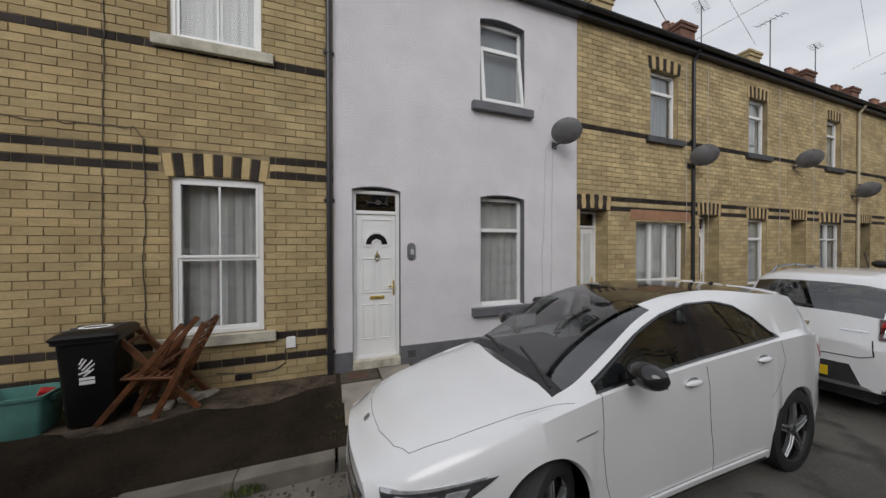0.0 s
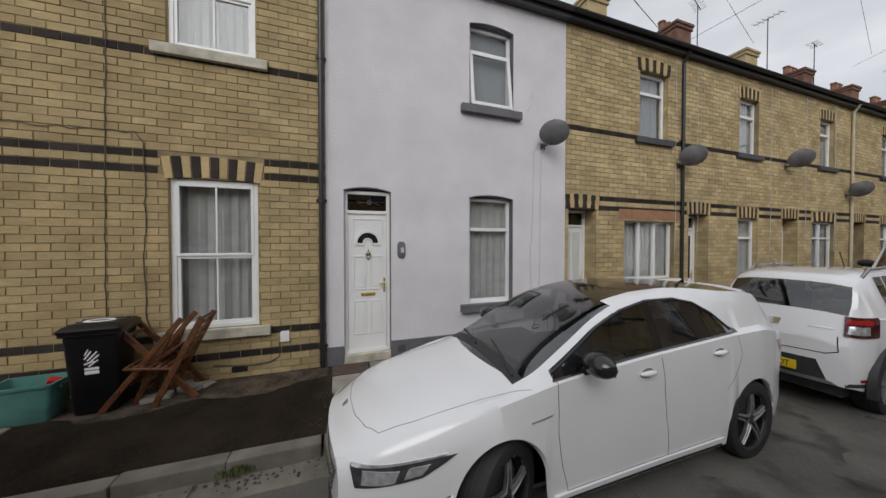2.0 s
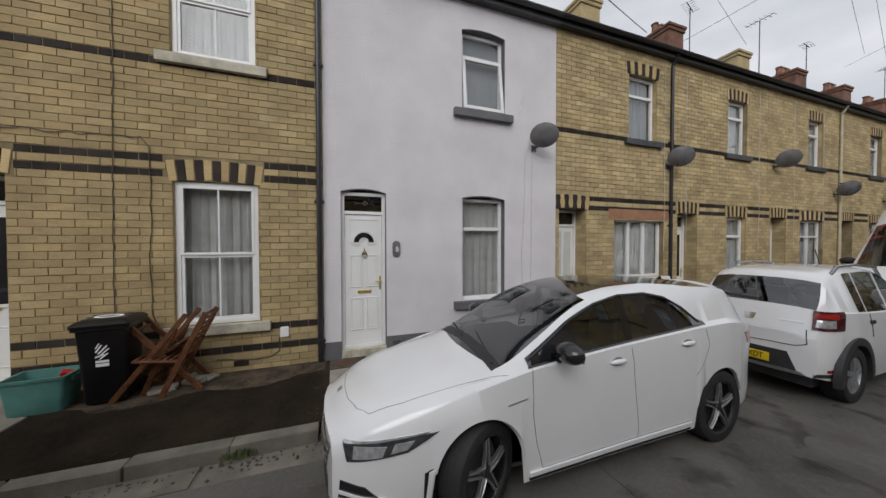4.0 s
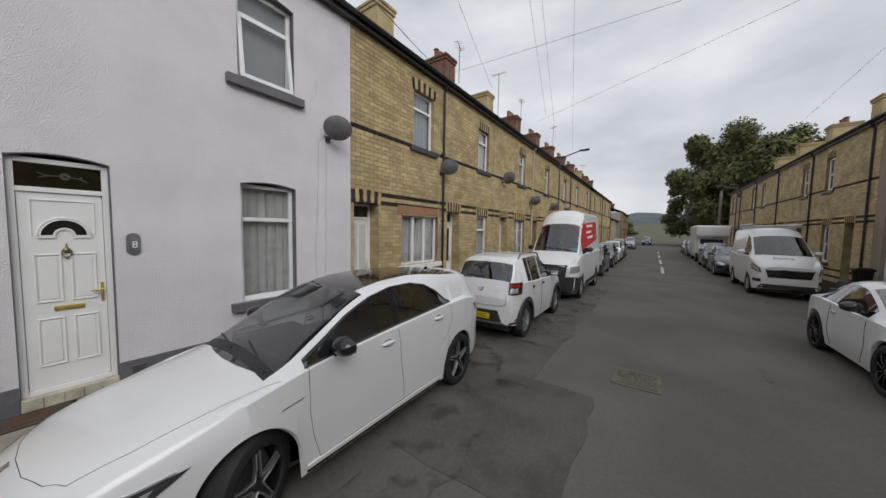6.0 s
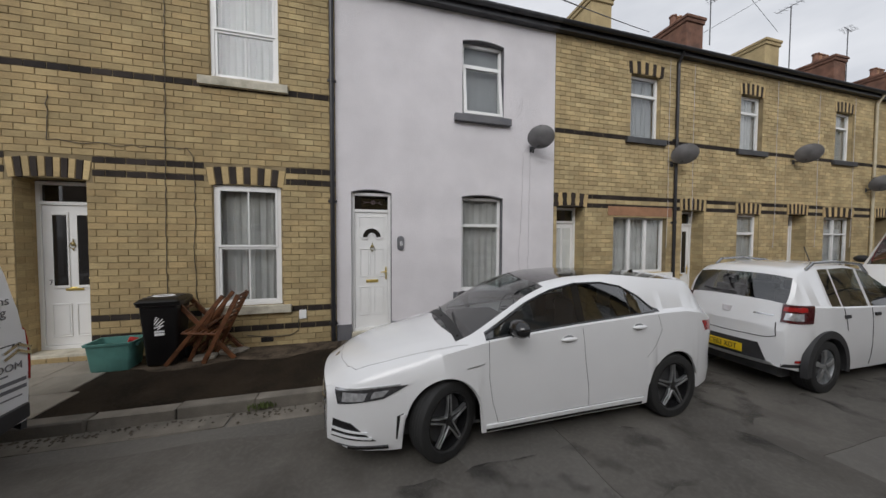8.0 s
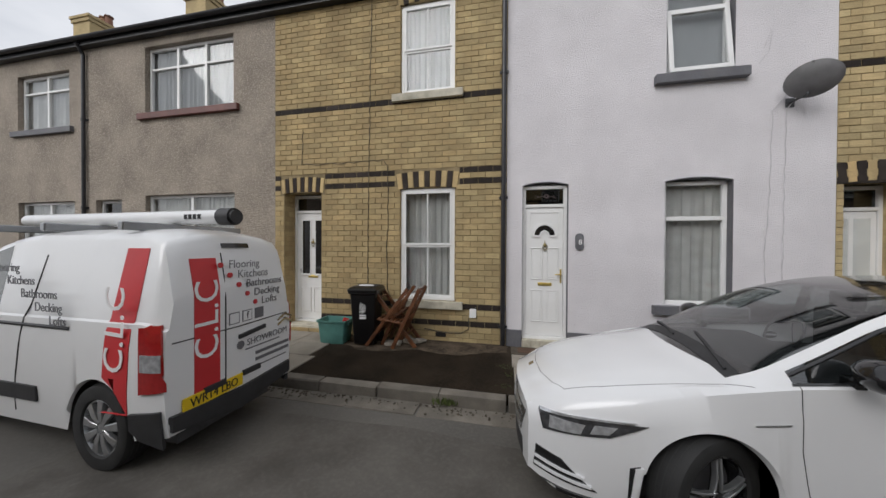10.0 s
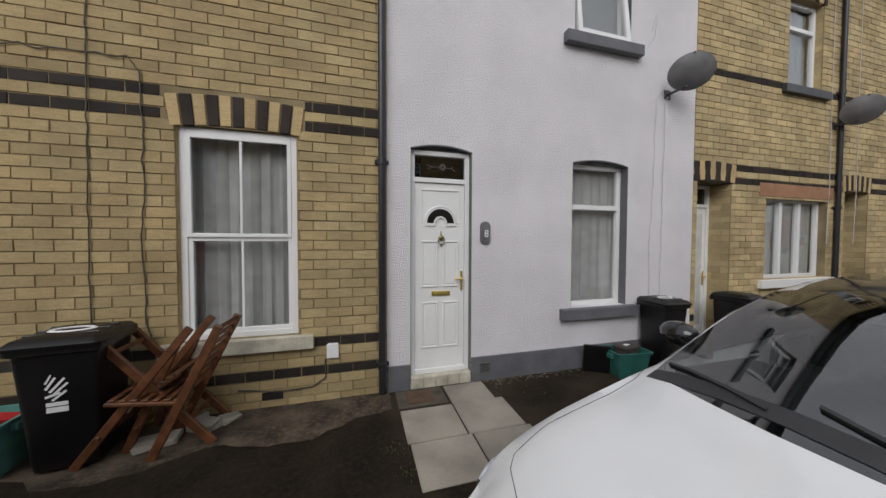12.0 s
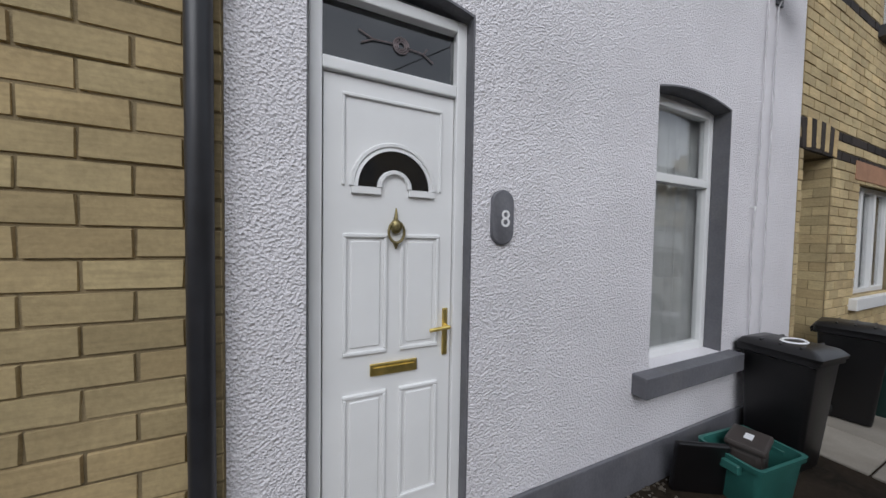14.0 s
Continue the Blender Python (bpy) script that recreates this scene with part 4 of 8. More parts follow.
slab(0.08, 0.59, -0.87, -0.40, 1), slab(0.59, 1.12, -0.88, -0.41, 2), slab(0.59, 1.05, -0.41, -0.04, 3), slab(0.10, 0.62, -1.34, -0.87, 4), slab(0.62, 1.15, -1.35, -0.88, 5)
k = 10
for i in range(4):
    for j in range(3):
        slab(-4.75 + i * 0.52 + j * -0.12, -4.23 + i * 0.52 + j * -0.12, -1.64 + j * 0.54, -1.10 + j * 0.54, k)
        k += 1
for i in range(6):
    for j in range(3):
        slab(3.75 + i * 0.62, 4.37 + i * 0.62, -1.64 + j * 0.54, -1.10 + j * 0.54, k)
        k += 1
dc = thing("drain_cover", pose(0.30, -0.2, 0.04), "small square rusty drain cover in mossy mortar", "drain cover")
part("mortar_bed", soft(boxes((-0.22, 0.27, -0.16, 0.16, -0.01, 0.006)), 0.004, 1), DIRT, dc)
part("lid", soft(boxes((-0.12, 0.14, -0.11, 0.11, 0.0, 0.013)), 0.003, 1), material("rusty_iron", (0.09, 0.05, 0.03), 0.8, vary=0.3, scale=12, grain=0.5, grain_scale=60), dc)

# rough dirt and grit along the foot of the walls and in the gutter
rnd = random.Random(11)
v, f = [], []
for i in range(900):
    if i < 620:
        x, y, z = rnd.uniform(-4.2, 3.2), -0.02 - abs(rnd.gauss(0, 0.07)), 0.04
    else:
        x, y, z = rnd.uniform(-3.5, 0.4), -1.83 - abs(rnd.gauss(0, 0.07)), -0.066
    s = rnd.uniform(0.006, 0.022)
    n = len(v)
    v += [(x + s * math.cos(a) * rnd.uniform(0.6, 1.2), y + s * math.sin(a) * rnd.uniform(0.6, 1.2), z) for a in (0, 1.57, 3.14, 4.71)] + [(x, y, z + s * 0.7)]
    f += [(n + j, n + (j + 1) % 4, n + 4) for j in range(4)]
me = bpy.data.meshes.new("grit")
me.from_pydata(v, [], f)
me.materials.append(DIRT)
rnd = random.Random(21)
v, f = [], []
for i in range(260):
    x, y, z, sz = 0.75 + abs(rnd.gauss(0, 0.75)), -0.015 - abs(rnd.gauss(0, 0.035)), 0.04, rnd.choice((0.003, 0.004, 0.005, 0.007, 0.012))
    n = len(v)
    v += [(x + sz * math.cos(a) * rnd.uniform(0.6, 1.3), y + sz * math.sin(a) * rnd.uniform(0.6, 1.3), z - 0.002) for a in (0, 1.57, 3.14, 4.71)] + [(x, y, z + sz * 0.8)]
    f += [(n + j, n + (j + 1) % 4, n + 4) for j in range(4)]
crumbs = bpy.data.meshes.new("crumbs")
crumbs.from_pydata(v, [], f)
crumbs.materials.append(KERB)
tagged(new("crumbs", crumbs), "pale crumbs of fallen render along the wall foot", "crumbs", kind="stuff")
tagged(new("grit", me), "loose grit and dead leaves along the wall and gutter", "grit", kind="stuff")
rnd = random.Random(12)
v, f = [], []
for cx, cy, cz, n_, sp in ((-0.62, -1.81, 0.0, 160, 0.10), (0.03, -0.9, 0.03, 90, 0.12), (-0.15, -0.04, 0.035, 60, 0.12), (0.0, -1.45, 0.03, 70, 0.10), (0.06, -1.15, 0.03, 60, 0.09), (-1.3, -0.03, 0.035, 40, 0.2), (1.5, -0.03, 0.035, 60, 0.4)):
    for i in range(n_):
        x, y = cx + rnd.gauss(0, sp * 0.6), cy + rnd.gauss(0, 0.03 if sp < 0.1 else sp * 0.4)
        h, a, w = rnd.uniform(0.012, 0.034), rnd.uniform(0, 6.28), rnd.uniform(0.005, 0.013)
        dx, dy = math.cos(a), math.sin(a)
        n = len(v)
        v += [(x - dy * w, y + dx * w, cz - 0.03), (x + dy * w, y - dx * w, cz - 0.03), (x + dx * h * 0.6, y + dy * h * 0.6, cz + h)]
        f.append((n, n + 1, n + 2))
me = bpy.data.meshes.new("weeds")
me.from_pydata(v, [], f)
me.materials.append(MOSS)
tagged(new("weeds", me), "small weeds in the kerb and paving joints", "weeds", kind="stuff")

# ---- the terrace ----
# number five and six: grey-brown pebbledash
h5 = terrace_house(-13.9, 0, 0, 4.7, PEBBLE, (0.35, 1.1), (2.5, 4.35, 0.9, 2.62, "pair"), (2.5, 4.2, 4.3, 5.6, "pair"), "two-storey terraced house in grey-brown pebbledash with white windows", sills=((GREY_PAINT, "dark painted sill"), (GREY_PAINT, "dark painted sill")))
h6 = terrace_house(-9.2, 0, 0, 4.9, PEBBLE, (0.3, 1.05), (1.71, 3.97, 0.85, 2.68, "pair"), (1.71, 3.95, 4.4, 5.8, "triple", BLIND), "two-storey terraced house in grey-brown pebbledash with red sills", sills=((RED_SILL, "dark red painted sill"), (RED_SILL, "dark red painted sill")))
downpipe(h6, 0.02, 6.1)
# number seven: buff brick with blue-black bands
h7 = terrace_house(-4.3, 0, 0, 4.3, "brick", (0.2, 0.98), (2.5, 3.46, 0.72, 2.63, "sash"), (2.5, 3.45, 4.24, 5.78, "sash", BLIND), "buff brick terraced house with blue-black brick bands and striped arches", near=(3.28, 4.3, 0.0, 6.0), door_style="twin", roof=2.0, win_y=0.035)
downpipe(h7, 4.25, 6.1, (0.35, 2.42, 4.42), r=0.037)
letters("door_number", "7", 0.11, INK, h7, pose(0.335, 0.295, 1.135) @ FACE, 0.8)
# number eight: white roughcast with grey trim
m8 = pose(0, 0, 0)
h8 = thing("terraced_house", m8, "white roughcast terraced house with dark grey painted trim and skirting", "house", "terraced houses")
W8 = 4.24
d8, l8, u8 = (0.248, 0.93, 0.1, 2.67), (2.25, 3.09, 0.80, 2.66), (2.25, 3.09, 4.12, 5.56)
part("wall", wall_mesh(0.002, W8, 0.0, 6.1, [d8, l8, u8]), WHITE_RENDER, h8)
for o, ends, top in ((d8, 2.605, 2.655), (l8, 2.595, 2.645), (u8, 5.49, 5.545)):
    arched_head(h8, o[0] + 0.001, o[1] - 0.001, ends, top, o[3], WHITE_RENDER, GREY_PAINT)
    part("painted_reveal", boxes((o[1] - 0.006, o[1] + 0.003, -0.004, 0.1, o[2], ends)), GREY_PAINT, h8, "dark grey painted reveal")
    part("painted_reveal", boxes((o[0] - 0.001, o[0] + 0.004, 0.002, 0.1, o[2], ends)), GREY_PAINT, h8, "dark grey painted reveal")
part("skirting", soft(boxes((0.003, 0.244, -0.022, 0.0, 0.0, 0.31), (0.934, W8, -0.022, 0.0, 0.0, 0.315)), 0.008), GREY_PAINT, h8, "dark grey painted skirting band")
part("doorstep", soft(boxes((0.25, 0.928, -0.015, 0.24, 0.03, 0.165)), 0.006), CREAM_STONE, h8, "cream tiled doorstep")
for i in range(5):
    part("step_tile", soft(boxes((0.254 + i * 0.134, 0.384 + i * 0.134, -0.03, -0.015, 0.045, 0.16)), 0.003, 1), CREAM_STONE, h8)
panelled_door(h8, 0.252, 0.924, 0.165, 2.26, 2.60, 0.075, "fan")
window(h8, 2.256, 3.082, 0.80, 2.60, "toplight", 0.1, (2.09, 3.23, 0.665, 0.796, 0.09, GREY_PAINT, "dark grey painted sill"))
window(h8, 2.256, 3.082, 4.12, 5.50, "toplight", 0.1, (2.09, 3.23, 3.985, 4.116, 0.09, GREY_PAINT, "dark grey painted sill"), tilt=7)
drape(2.27, 3.07, 0.81, 2.58, 0.2, LINEN, m8, "white net curtain gathered behind the ground floor window", 6, 0.02)
drape(2.27, 3.07, 4.13, 5.48, 0.2, BLIND, m8, "pale blind behind the upper window", 2, 0.004)
shell(h8, W8, 6.1, 2.0)
gutter(h8, W8, 6.1, DARK_METAL)
# rose in the leaded transom
rose = bmesh.new()
for i in range(3):
    a0 = i * 2.1
    for k in range(12):
        a, b = a0 + k * 0.5, a0 + (k + 1) * 0.5
        r = 0.034 - 0.009 * i
        rod(rose, (0.62 + r * math.cos(a), 0.088, 2.44 + r * math.sin(a)), (0.62 + r * math.cos(b), 0.088, 2.44 + r * math.sin(b)), 0.003, 5)
for p, q in (((0.655, 2.435), (0.72, 2.43)), ((0.72, 2.43), (0.77, 2.40)), ((0.72, 2.43), (0.74, 2.455)), ((0.585, 2.44), (0.5, 2.435)), ((0.5, 2.435), (0.44, 2.46)), ((0.5, 2.435), (0.45, 2.41))):
    rod(rose, (p[0], 0.088, p[1]), (q[0], 0.088, q[1]), 0.003, 5)
part("leaded_rose", rose, material("lead_came", (0.25, 0.2, 0.2), 0.5, 0.4, vary=0.1), h8, "lead rose and leaves in the transom")
# house number
bm = bmesh.new()
ring_loft(bm, [[(1.095 + s * (0.062 * math.cos(a) if abs(math.cos(a)) < 2 else 0), y, 1.715 + s * (0.07 * (1 if math.sin(a) >= 0 else -1) * 1.0 + 0.06 * math.sin(a))) for a in [2 * math.pi * i / 32 + 0.001 for i in range(32)]] for s, y in ((1.0, 0.0), (1.0, -0.014), (0.94, -0.02))])
plate = part("number_plate", bm, GREY_PAINT, None, smooth=True)
tagged(plate, "oval grey slate house number plate with a white 8", "number plate")
letters("digit", "8", 0.115, WHITE_INK, plate, pose(1.105, -0.022, 1.705) @ FACE, 0.95)
# air brick in the skirting
ab = tagged(part("air_brick", soft(boxes((1.02, 1.17, -0.028, -0.018, 0.13, 0.25)), 0.003, 1), GREY_PAINT), "grey painted slotted air brick in the skirting", "air brick")
for i in range(5):
    part("slot", boxes((1.035, 1.155, -0.03, -0.027, 0.145 + i * 0.02, 0.153 + i * 0.02)), INK, ab)
hook = tagged(part("wall_hook", rod(rod(bmesh.new(), (3.44, 0.0, 1.90), (3.44, -0.03, 1.90), 0.006, 8), (3.44, -0.03, 1.90), (3.41, -0.035, 1.87), 0.006, 8), UPVC), "small white hook in the roughcast wall", "hook")

# number nine onwards, lower by a hand
D = -0.12
PALE = ((DARK_METAL, "dark painted sill"), (DARK_METAL, "dark painted sill"))
h9 = terrace_house(4.24, 0, 0, 3.21, "brick", (0.08, 0.76), (1.52, 3.03, 1.04, 2.32, "french", LINEN), (1.92, 2.76, 4.06, 5.46, "toplight", BLIND), "buff brick terraced house with a wide terracotta lintel over the window", dz=D, brick_mat=SOOT, sills=((UPVC, "white sill"), (DARK_METAL, "dark sill")), arches=False, roof=2.0)
w9 = [c for c in h9.children if c.name.startswith("wall")][0]
arch_bricks(w9, 0.02, 0.82, 2.50, 0.265, 8)
arch_bricks(w9, 1.86, 2.82, 5.46, 0.265, 9)
part("lintel", soft(boxes((1.36, 3.18, -0.014, 0.06, 2.325, 2.53)), 0.008), TERRACOTTA, h9, "terracotta lintel")
downpipe(h9, 3.21, 6.1, (0.8, 2.2, 4.1))
h10 = terrace_house(7.45, 0, 0, 3.85, "brick", (0.28, 0.98), (2.12, 2.92, 0.82, 2.46, "toplight", LINEN), (2.12, 2.92, 4.06, 5.44, "toplight", LINEN), "buff brick terraced house with striped arches and blue-black bands", dz=D, brick_mat=SOOT, sills=PALE, door_style="twin", roof=2.0)
h11 = terrace_house(11.3, 0, 0, 3.85, "brick", (0.2, 0.95), (1.7, 3.0, 0.82, 2.46, "pair", LINEN), (2.05, 2.85, 4.06, 5.44, "toplight", LINEN), "buff brick terraced house with striped arches and blue-black bands", dz=D, brick_mat=SOOT, sills=PALE, door_style="twin", roof=2.0)
downpipe(h11, 3.85, 6.1, (0.8, 2.2, 4.1), mat=material("cream_pipe", (0.5, 0.45, 0.33), 0.5, vary=0.1))
for i in range(8):
    x = 15.15 + 4.1 * i
    hh = terrace_house(x, 0, 0, 4.1, "brick", (0.3, 1.0), (2.1, 2.95, 0.82, 2.46, "toplight", LINEN), (2.1, 2.95, 4.06, 5.44, ("toplight", "sash")[i % 2], LINEN), "buff brick terraced house with striped arches and blue-black bands", dz=D, brick_mat=SOOT, sills=PALE, arch_n=11, roof=2.0)
    if i % 2:
        downpipe(hh, 4.1, 6.1)
for h, deep in ((h7, 0.29), (h9, 0.29), (h10, 0.29), (h11, 0.29)):
    w = [c for c in h.children if c.name.startswith("wall")][0]
    mat = YELLOW if h is h7 else SOOT
    rows = {h7: ((0.2, 0.98, 0.12, 2.6), (2.5, 3.46, 0.72, 2.62), (2.5, 3.45, 4.24, 5.77)), h9: ((0.08, 0.76, 0.05, 2.48), (1.92, 2.76, 4.06, 5.44)), h10: ((0.28, 0.98, 0.05, 2.48), (2.12, 2.92, 0.82, 2.44)), h11: ((0.2, 0.95, 0.05, 2.48), (2.05, 2.85, 4.06, 5.44))}[h]
    for a, b, lo, hi in rows:
        dd = deep if lo < 0.2 else 0.088
        jamb_bricks(w, a, 1, lo, hi, dd, mat)
        jamb_bricks(w, b, -1, lo, hi, dd, mat)

# chimneys on the party walls
for h, x, mat, pots in ((h5, 0.0, SOOT, 3), (h6, 0.0, SOOT, 3), (h7, 0.0, SOOT, 3), (h8, 0.0, SOOT, 2), (h9, 3.3, SOOT, 0), (h10, 3.9, CHIMNEY_RED, 3), (h11, 3.9, SOOT, 0)):
    chimney(h, x, 3.0, 7.0, 0.75, 1.15, 2.25 if mat is SOOT else 2.35, mat, pots)
for i in range(8):
    hx = [o for o in scene.objects if o.name.startswith("terraced_house") and abs(o.location.x - (15.15 + 4.1 * i)) < 0.01][0]
    chimney(hx, 4.1, 3.0, 7.0, 0.75, 1.15, 2.3, CHIMNEY_RED if i != 5 else SOOT, 4)
ID = pose(0, 0, 0)
for x, y, z, h, tn in ((12.0, 2.4, 9.2, 0.9, 20), (15.7, 2.2, 8.0, 2.4, 80), (19.6, 2.4, 8.8, 1.6, 10), (27.9, 2.6, 8.9, 2.2, 40), (40.5, 2.4, 8.9, 1.2, 60)):
    aerial(x, y, z - 0.7, ID, h + 0.7, tn)

# dishes along the terrace
dish(3.72, 3.70, ID, "dark grey mesh satellite dish on the white wall", 0.42, 0.25)
dish(7.36, 3.66, ID, "dark grey mesh satellite dish beside a downpipe", 0.42, 0.26)
for x, z in ((11.6, 4.0), (14.9, 3.4), (18.3, 3.35), (21.5, 3.3), (33.0, 3.4)):
    dish(x, z, ID, "grey mesh satellite dish on a buff brick wall", 0.42, 0.28)

# cables on the fronts, and one crack line drawn like them
def wander(points, amp=0.012, seed=1):
    r = random.Random(seed)
    out = []
    for (x0, z0), (x1, z1) in zip(points, points[1:]):
        n = max(int(math.hypot(x1 - x0, z1 - z0) / 0.09), 1)
        for i in range(n):
            u = i / n
            out.append((x0 + (x1 - x0) * u + r.uniform(-amp, amp), -0.018, z0 + (z1 - z0) * u + r.uniform(-amp, amp)))
    out.append((points[-1][0], -0.018, points[-1][1]))
    return out


cord("wall_cable", wander([(-2.33, 5.98), (-2.36, 4.2), (-2.38, 2.9), (-2.40, 1.6), (-2.39, 0.75)], 0.008, 1), 0.005, CABLE, "thin brown cable running down a buff brick front")
cord("wall_cable", wander([(-3.7, 3.72), (-3.72, 3.13), (-2.4, 3.12), (-2.12, 3.14), (-2.03, 3.02), (-2.02, 2.4), (-2.05, 1.4), (-2.0, 0.72)], 0.018, 2), 0.005, CABLE, "slack black cable looped across a buff brick front")
cord("wall_cable", wander([(-1.35, 0.24), (-1.0, 0.19), (-0.72, 0.2), (-0.6, 0.28), (-0.6, 0.46)], 0.006, 3), 0.007, CABLE, "slack cable below the window sill")
for i, x in enumerate((3.50, 3.66)):
    cord("wall_cable", wander([(x + 0.2, 3.72), (x + 0.02, 3.5), (x, 2.4), (x - 0.05 + 0.05 * i, 1.5), (x - 0.02, 0.6)], 0.008, 5 + i), 0.005, CABLE_WHITE, "painted-over cable down the white wall")
# not a cable: a thin cord stands in for a faint wall crack
cord("wall_cable", wander([(3.42, 4.35), (3.5, 4.6), (3.47, 4.3), (3.36, 4.15)], 0.006, 8), 0.003, CABLE_WHITE, "faint crack line beside the window, drawn as a thin cord")
for x in (7.25, 8.0, 10.9, 12.6, 14.2):
    cord("wall_cable", wander([(x, 5.9), (x, 3.8), (x + 0.03, 2.6), (x, 1.6)], 0.006, int(x * 7)), 0.004, CABLE_WHITE, "thin pale cable down a buff brick front")
vent = thing("vent_cover", pose(-0.53, 0, 0.545), "small white plastic vent cowl on a brick wall", "vent")
part("cowl", soft(boxes((-0.05, 0.05, -0.02, 0.002, -0.07, 0.065)), 0.006), UPVC, vent)
part("flap", soft(boxes((-0.056, 0.056, -0.034, -0.024, -0.08, 0.06)), 0.004, 1), UPVC, vent)

grille7 = tagged(part("air_brick", soft(boxes((-1.16, -0.98, -0.016, 0.004, 0.115, 0.19)), 0.004, 1), ENGINE), "dark old slotted air brick low in the buff wall", "air brick")
for i in range(3):
    part("slot", boxes((-1.145, -0.995, -0.018, -0.014, 0.127 + i * 0.021, 0.137 + i * 0.021)), INK, grille7)

# ---- across the road ----
RY = -11.4
RS = ((DARK_METAL, "dark sill"), (DARK_METAL, "dark sill"))
hr = terrace_house(17.6, RY, 180, 4.3, BROWN_RENDER, (0.55, 1.25), (2.0, 3.3, 0.8, 2.45, "toplight", LINEN), (1.9, 3.1, 3.9, 5.55, "toplight", LINEN), "terraced house in brown render with a white door", sills=RS, roof=2.0)
chimney(hr, 0.3, 3.0, 7.0, 0.8, 1.15, 2.0, SOOT, 4)
for i in range(6):
    w = terrace_house(13.3 - 4.3 * i, RY, 180, 4.3, ("brick", BROWN_RENDER)[i % 2], (0.4, 1.1), (2.0, 3.1, 0.8, 2.45, "toplight", LINEN), (2.0, 2.9, 4.0, 5.45, "toplight", LINEN), "terraced house facing the street from across the road", dz=D, brick_mat=SOOT, sills=RS, roof=2.0)
for i in range(5):
    a = 17.6 + 5.0 * (i + 1)
    hb = terrace_house(a, RY, 180, 5.0, "brick", (3.0, 3.7), (1.0, 1.8, 0.8, 2.45, "sash", LINEN), (3.2 if i % 2 else 0.9, 4.0 if i % 2 else 1.7, 4.0, 5.45, "sash", LINEN), "buff brick terraced house with dark bands and a black downpipe", dz=D, brick_mat=LIFTED_BUFF, sills=RS, arch_n=11, roof=2.0)
    downpipe(hb, 4.55, 6.1)
    chimney(hb, 2.5, 3.0, 7.0, 0.9, 1.15, 1.9, SOOT, 3)
for x, z, h, tn in ((19.0, 8.2, 1.5, 60), (22.5, 8.0, 1.3, 20), (16.0, 8.6, 1.6, 100)):
    aerial(x, RY - 2.6, z - 0.5, ID, h + 0.5, tn)
dish(0.6, 5.4, pose(38.0, RY, 0, 0, 0, 180), "grey satellite dish below the eaves", 0.4, 0.34)

# end of the street: low gabled hall, field, hill and trees
hall = thing("gabled_hall", pose(50.5, 0.3, 0), "plain buff gabled building with a green door at the street's end", "building")
bm = bmesh.new()
ring_loft(bm, [[(0, y, -0.1), (0, y, 4.0 if True else 0), (7.0, y, 4.0), (7.0, y, -0.1)] for y in (-0.2, 16)])
part("wall", bm, material("buff_render", (0.34, 0.29, 0.19), 0.9, vary=0.1, scale=1), hall)
bm = bmesh.new()
ring_loft(bm, [[(x, -0.5, 3.95), (x, 5.0, 6.6), (x, 10.5, 3.95)] for x in (-0.3, 12)])
part("roof", bm, SLATE, hall)
bm = bmesh.new()
ring_loft(bm, [[(x, 0.0, 3.9), (x, 5.0, 6.35), (x, 10.0, 3.9)] for x in (-0.05, 0.25)])
part("gable", bm, material("buff_gable", (0.36, 0.31, 0.2), 0.9, vary=0.1, scale=1), hall)
part("door", soft(boxes((-0.12, 0.02, 0.6, 3.4, -0.08, 2.1)), 0.02), GREEN_PAINT, hall, "wide green door")
for i in range(3):
    hx = terrace_house(60 + 5 * i, -0.5, 0, 5.0, "brick", (0.5, 1.2), (2.2, 3.2, 0.82, 2.46, "toplight", LINEN), (2.2, 3.2, 4.06, 5.2, "toplight", LINEN), "buff terraced house beyond the hall", dz=D, height=5.5, brick_mat=SOOT, sills=PALE, roof=1.6)
    chimney(hx, 2.5, 3.0, 6.4, 0.8, 1.1, 1.6, CHIMNEY_RED, 3)

bm = bmesh.new()
n = 40
rows = []
rnd = random.Random(5)
bumps = [rnd.uniform(0, 1) for _ in range(n + 1)]
rows.append([(78, -70 + 140 * i / n, -0.12) for i in range(n + 1)])
rows.append([(130, -110 + 220 * i / n, 1.2 + 0.4 * bumps[i]) for i in range(n + 1)])
rows.append([(260, -220 + 440 * i / n, 7 + 1.5 * bumps[i]) for i in range(n + 1)])
ring_loft(bm, rows, close=False)
tagged(part("field", bm, GRASS, smooth=True), "rough grass rising beyond the end of the street", "field", kind="structure")
bm = bmesh.new()
rows = []
for k, (x, h) in enumerate(((400, 0), (520, 14), (700, 34), (900, 46), (1100, 0))):
    rows.append([(x + 20 * math.sin(i), -900 + 1800 * i / 60, (h * (0.62 + 0.5 * math.exp(-((i - 33) / 9) ** 2)) + (3 * math.sin(i * 0.9) + 2.4 * math.sin(i * 2.3)) * (h > 20)) if h else -2) for i in range(61)])
ring_loft(bm, rows, close=False)
tagged(part("hill", bm, HILL, smooth=True), "wooded hill beyond the fields, haze put into its colour", "hill", kind="structure")


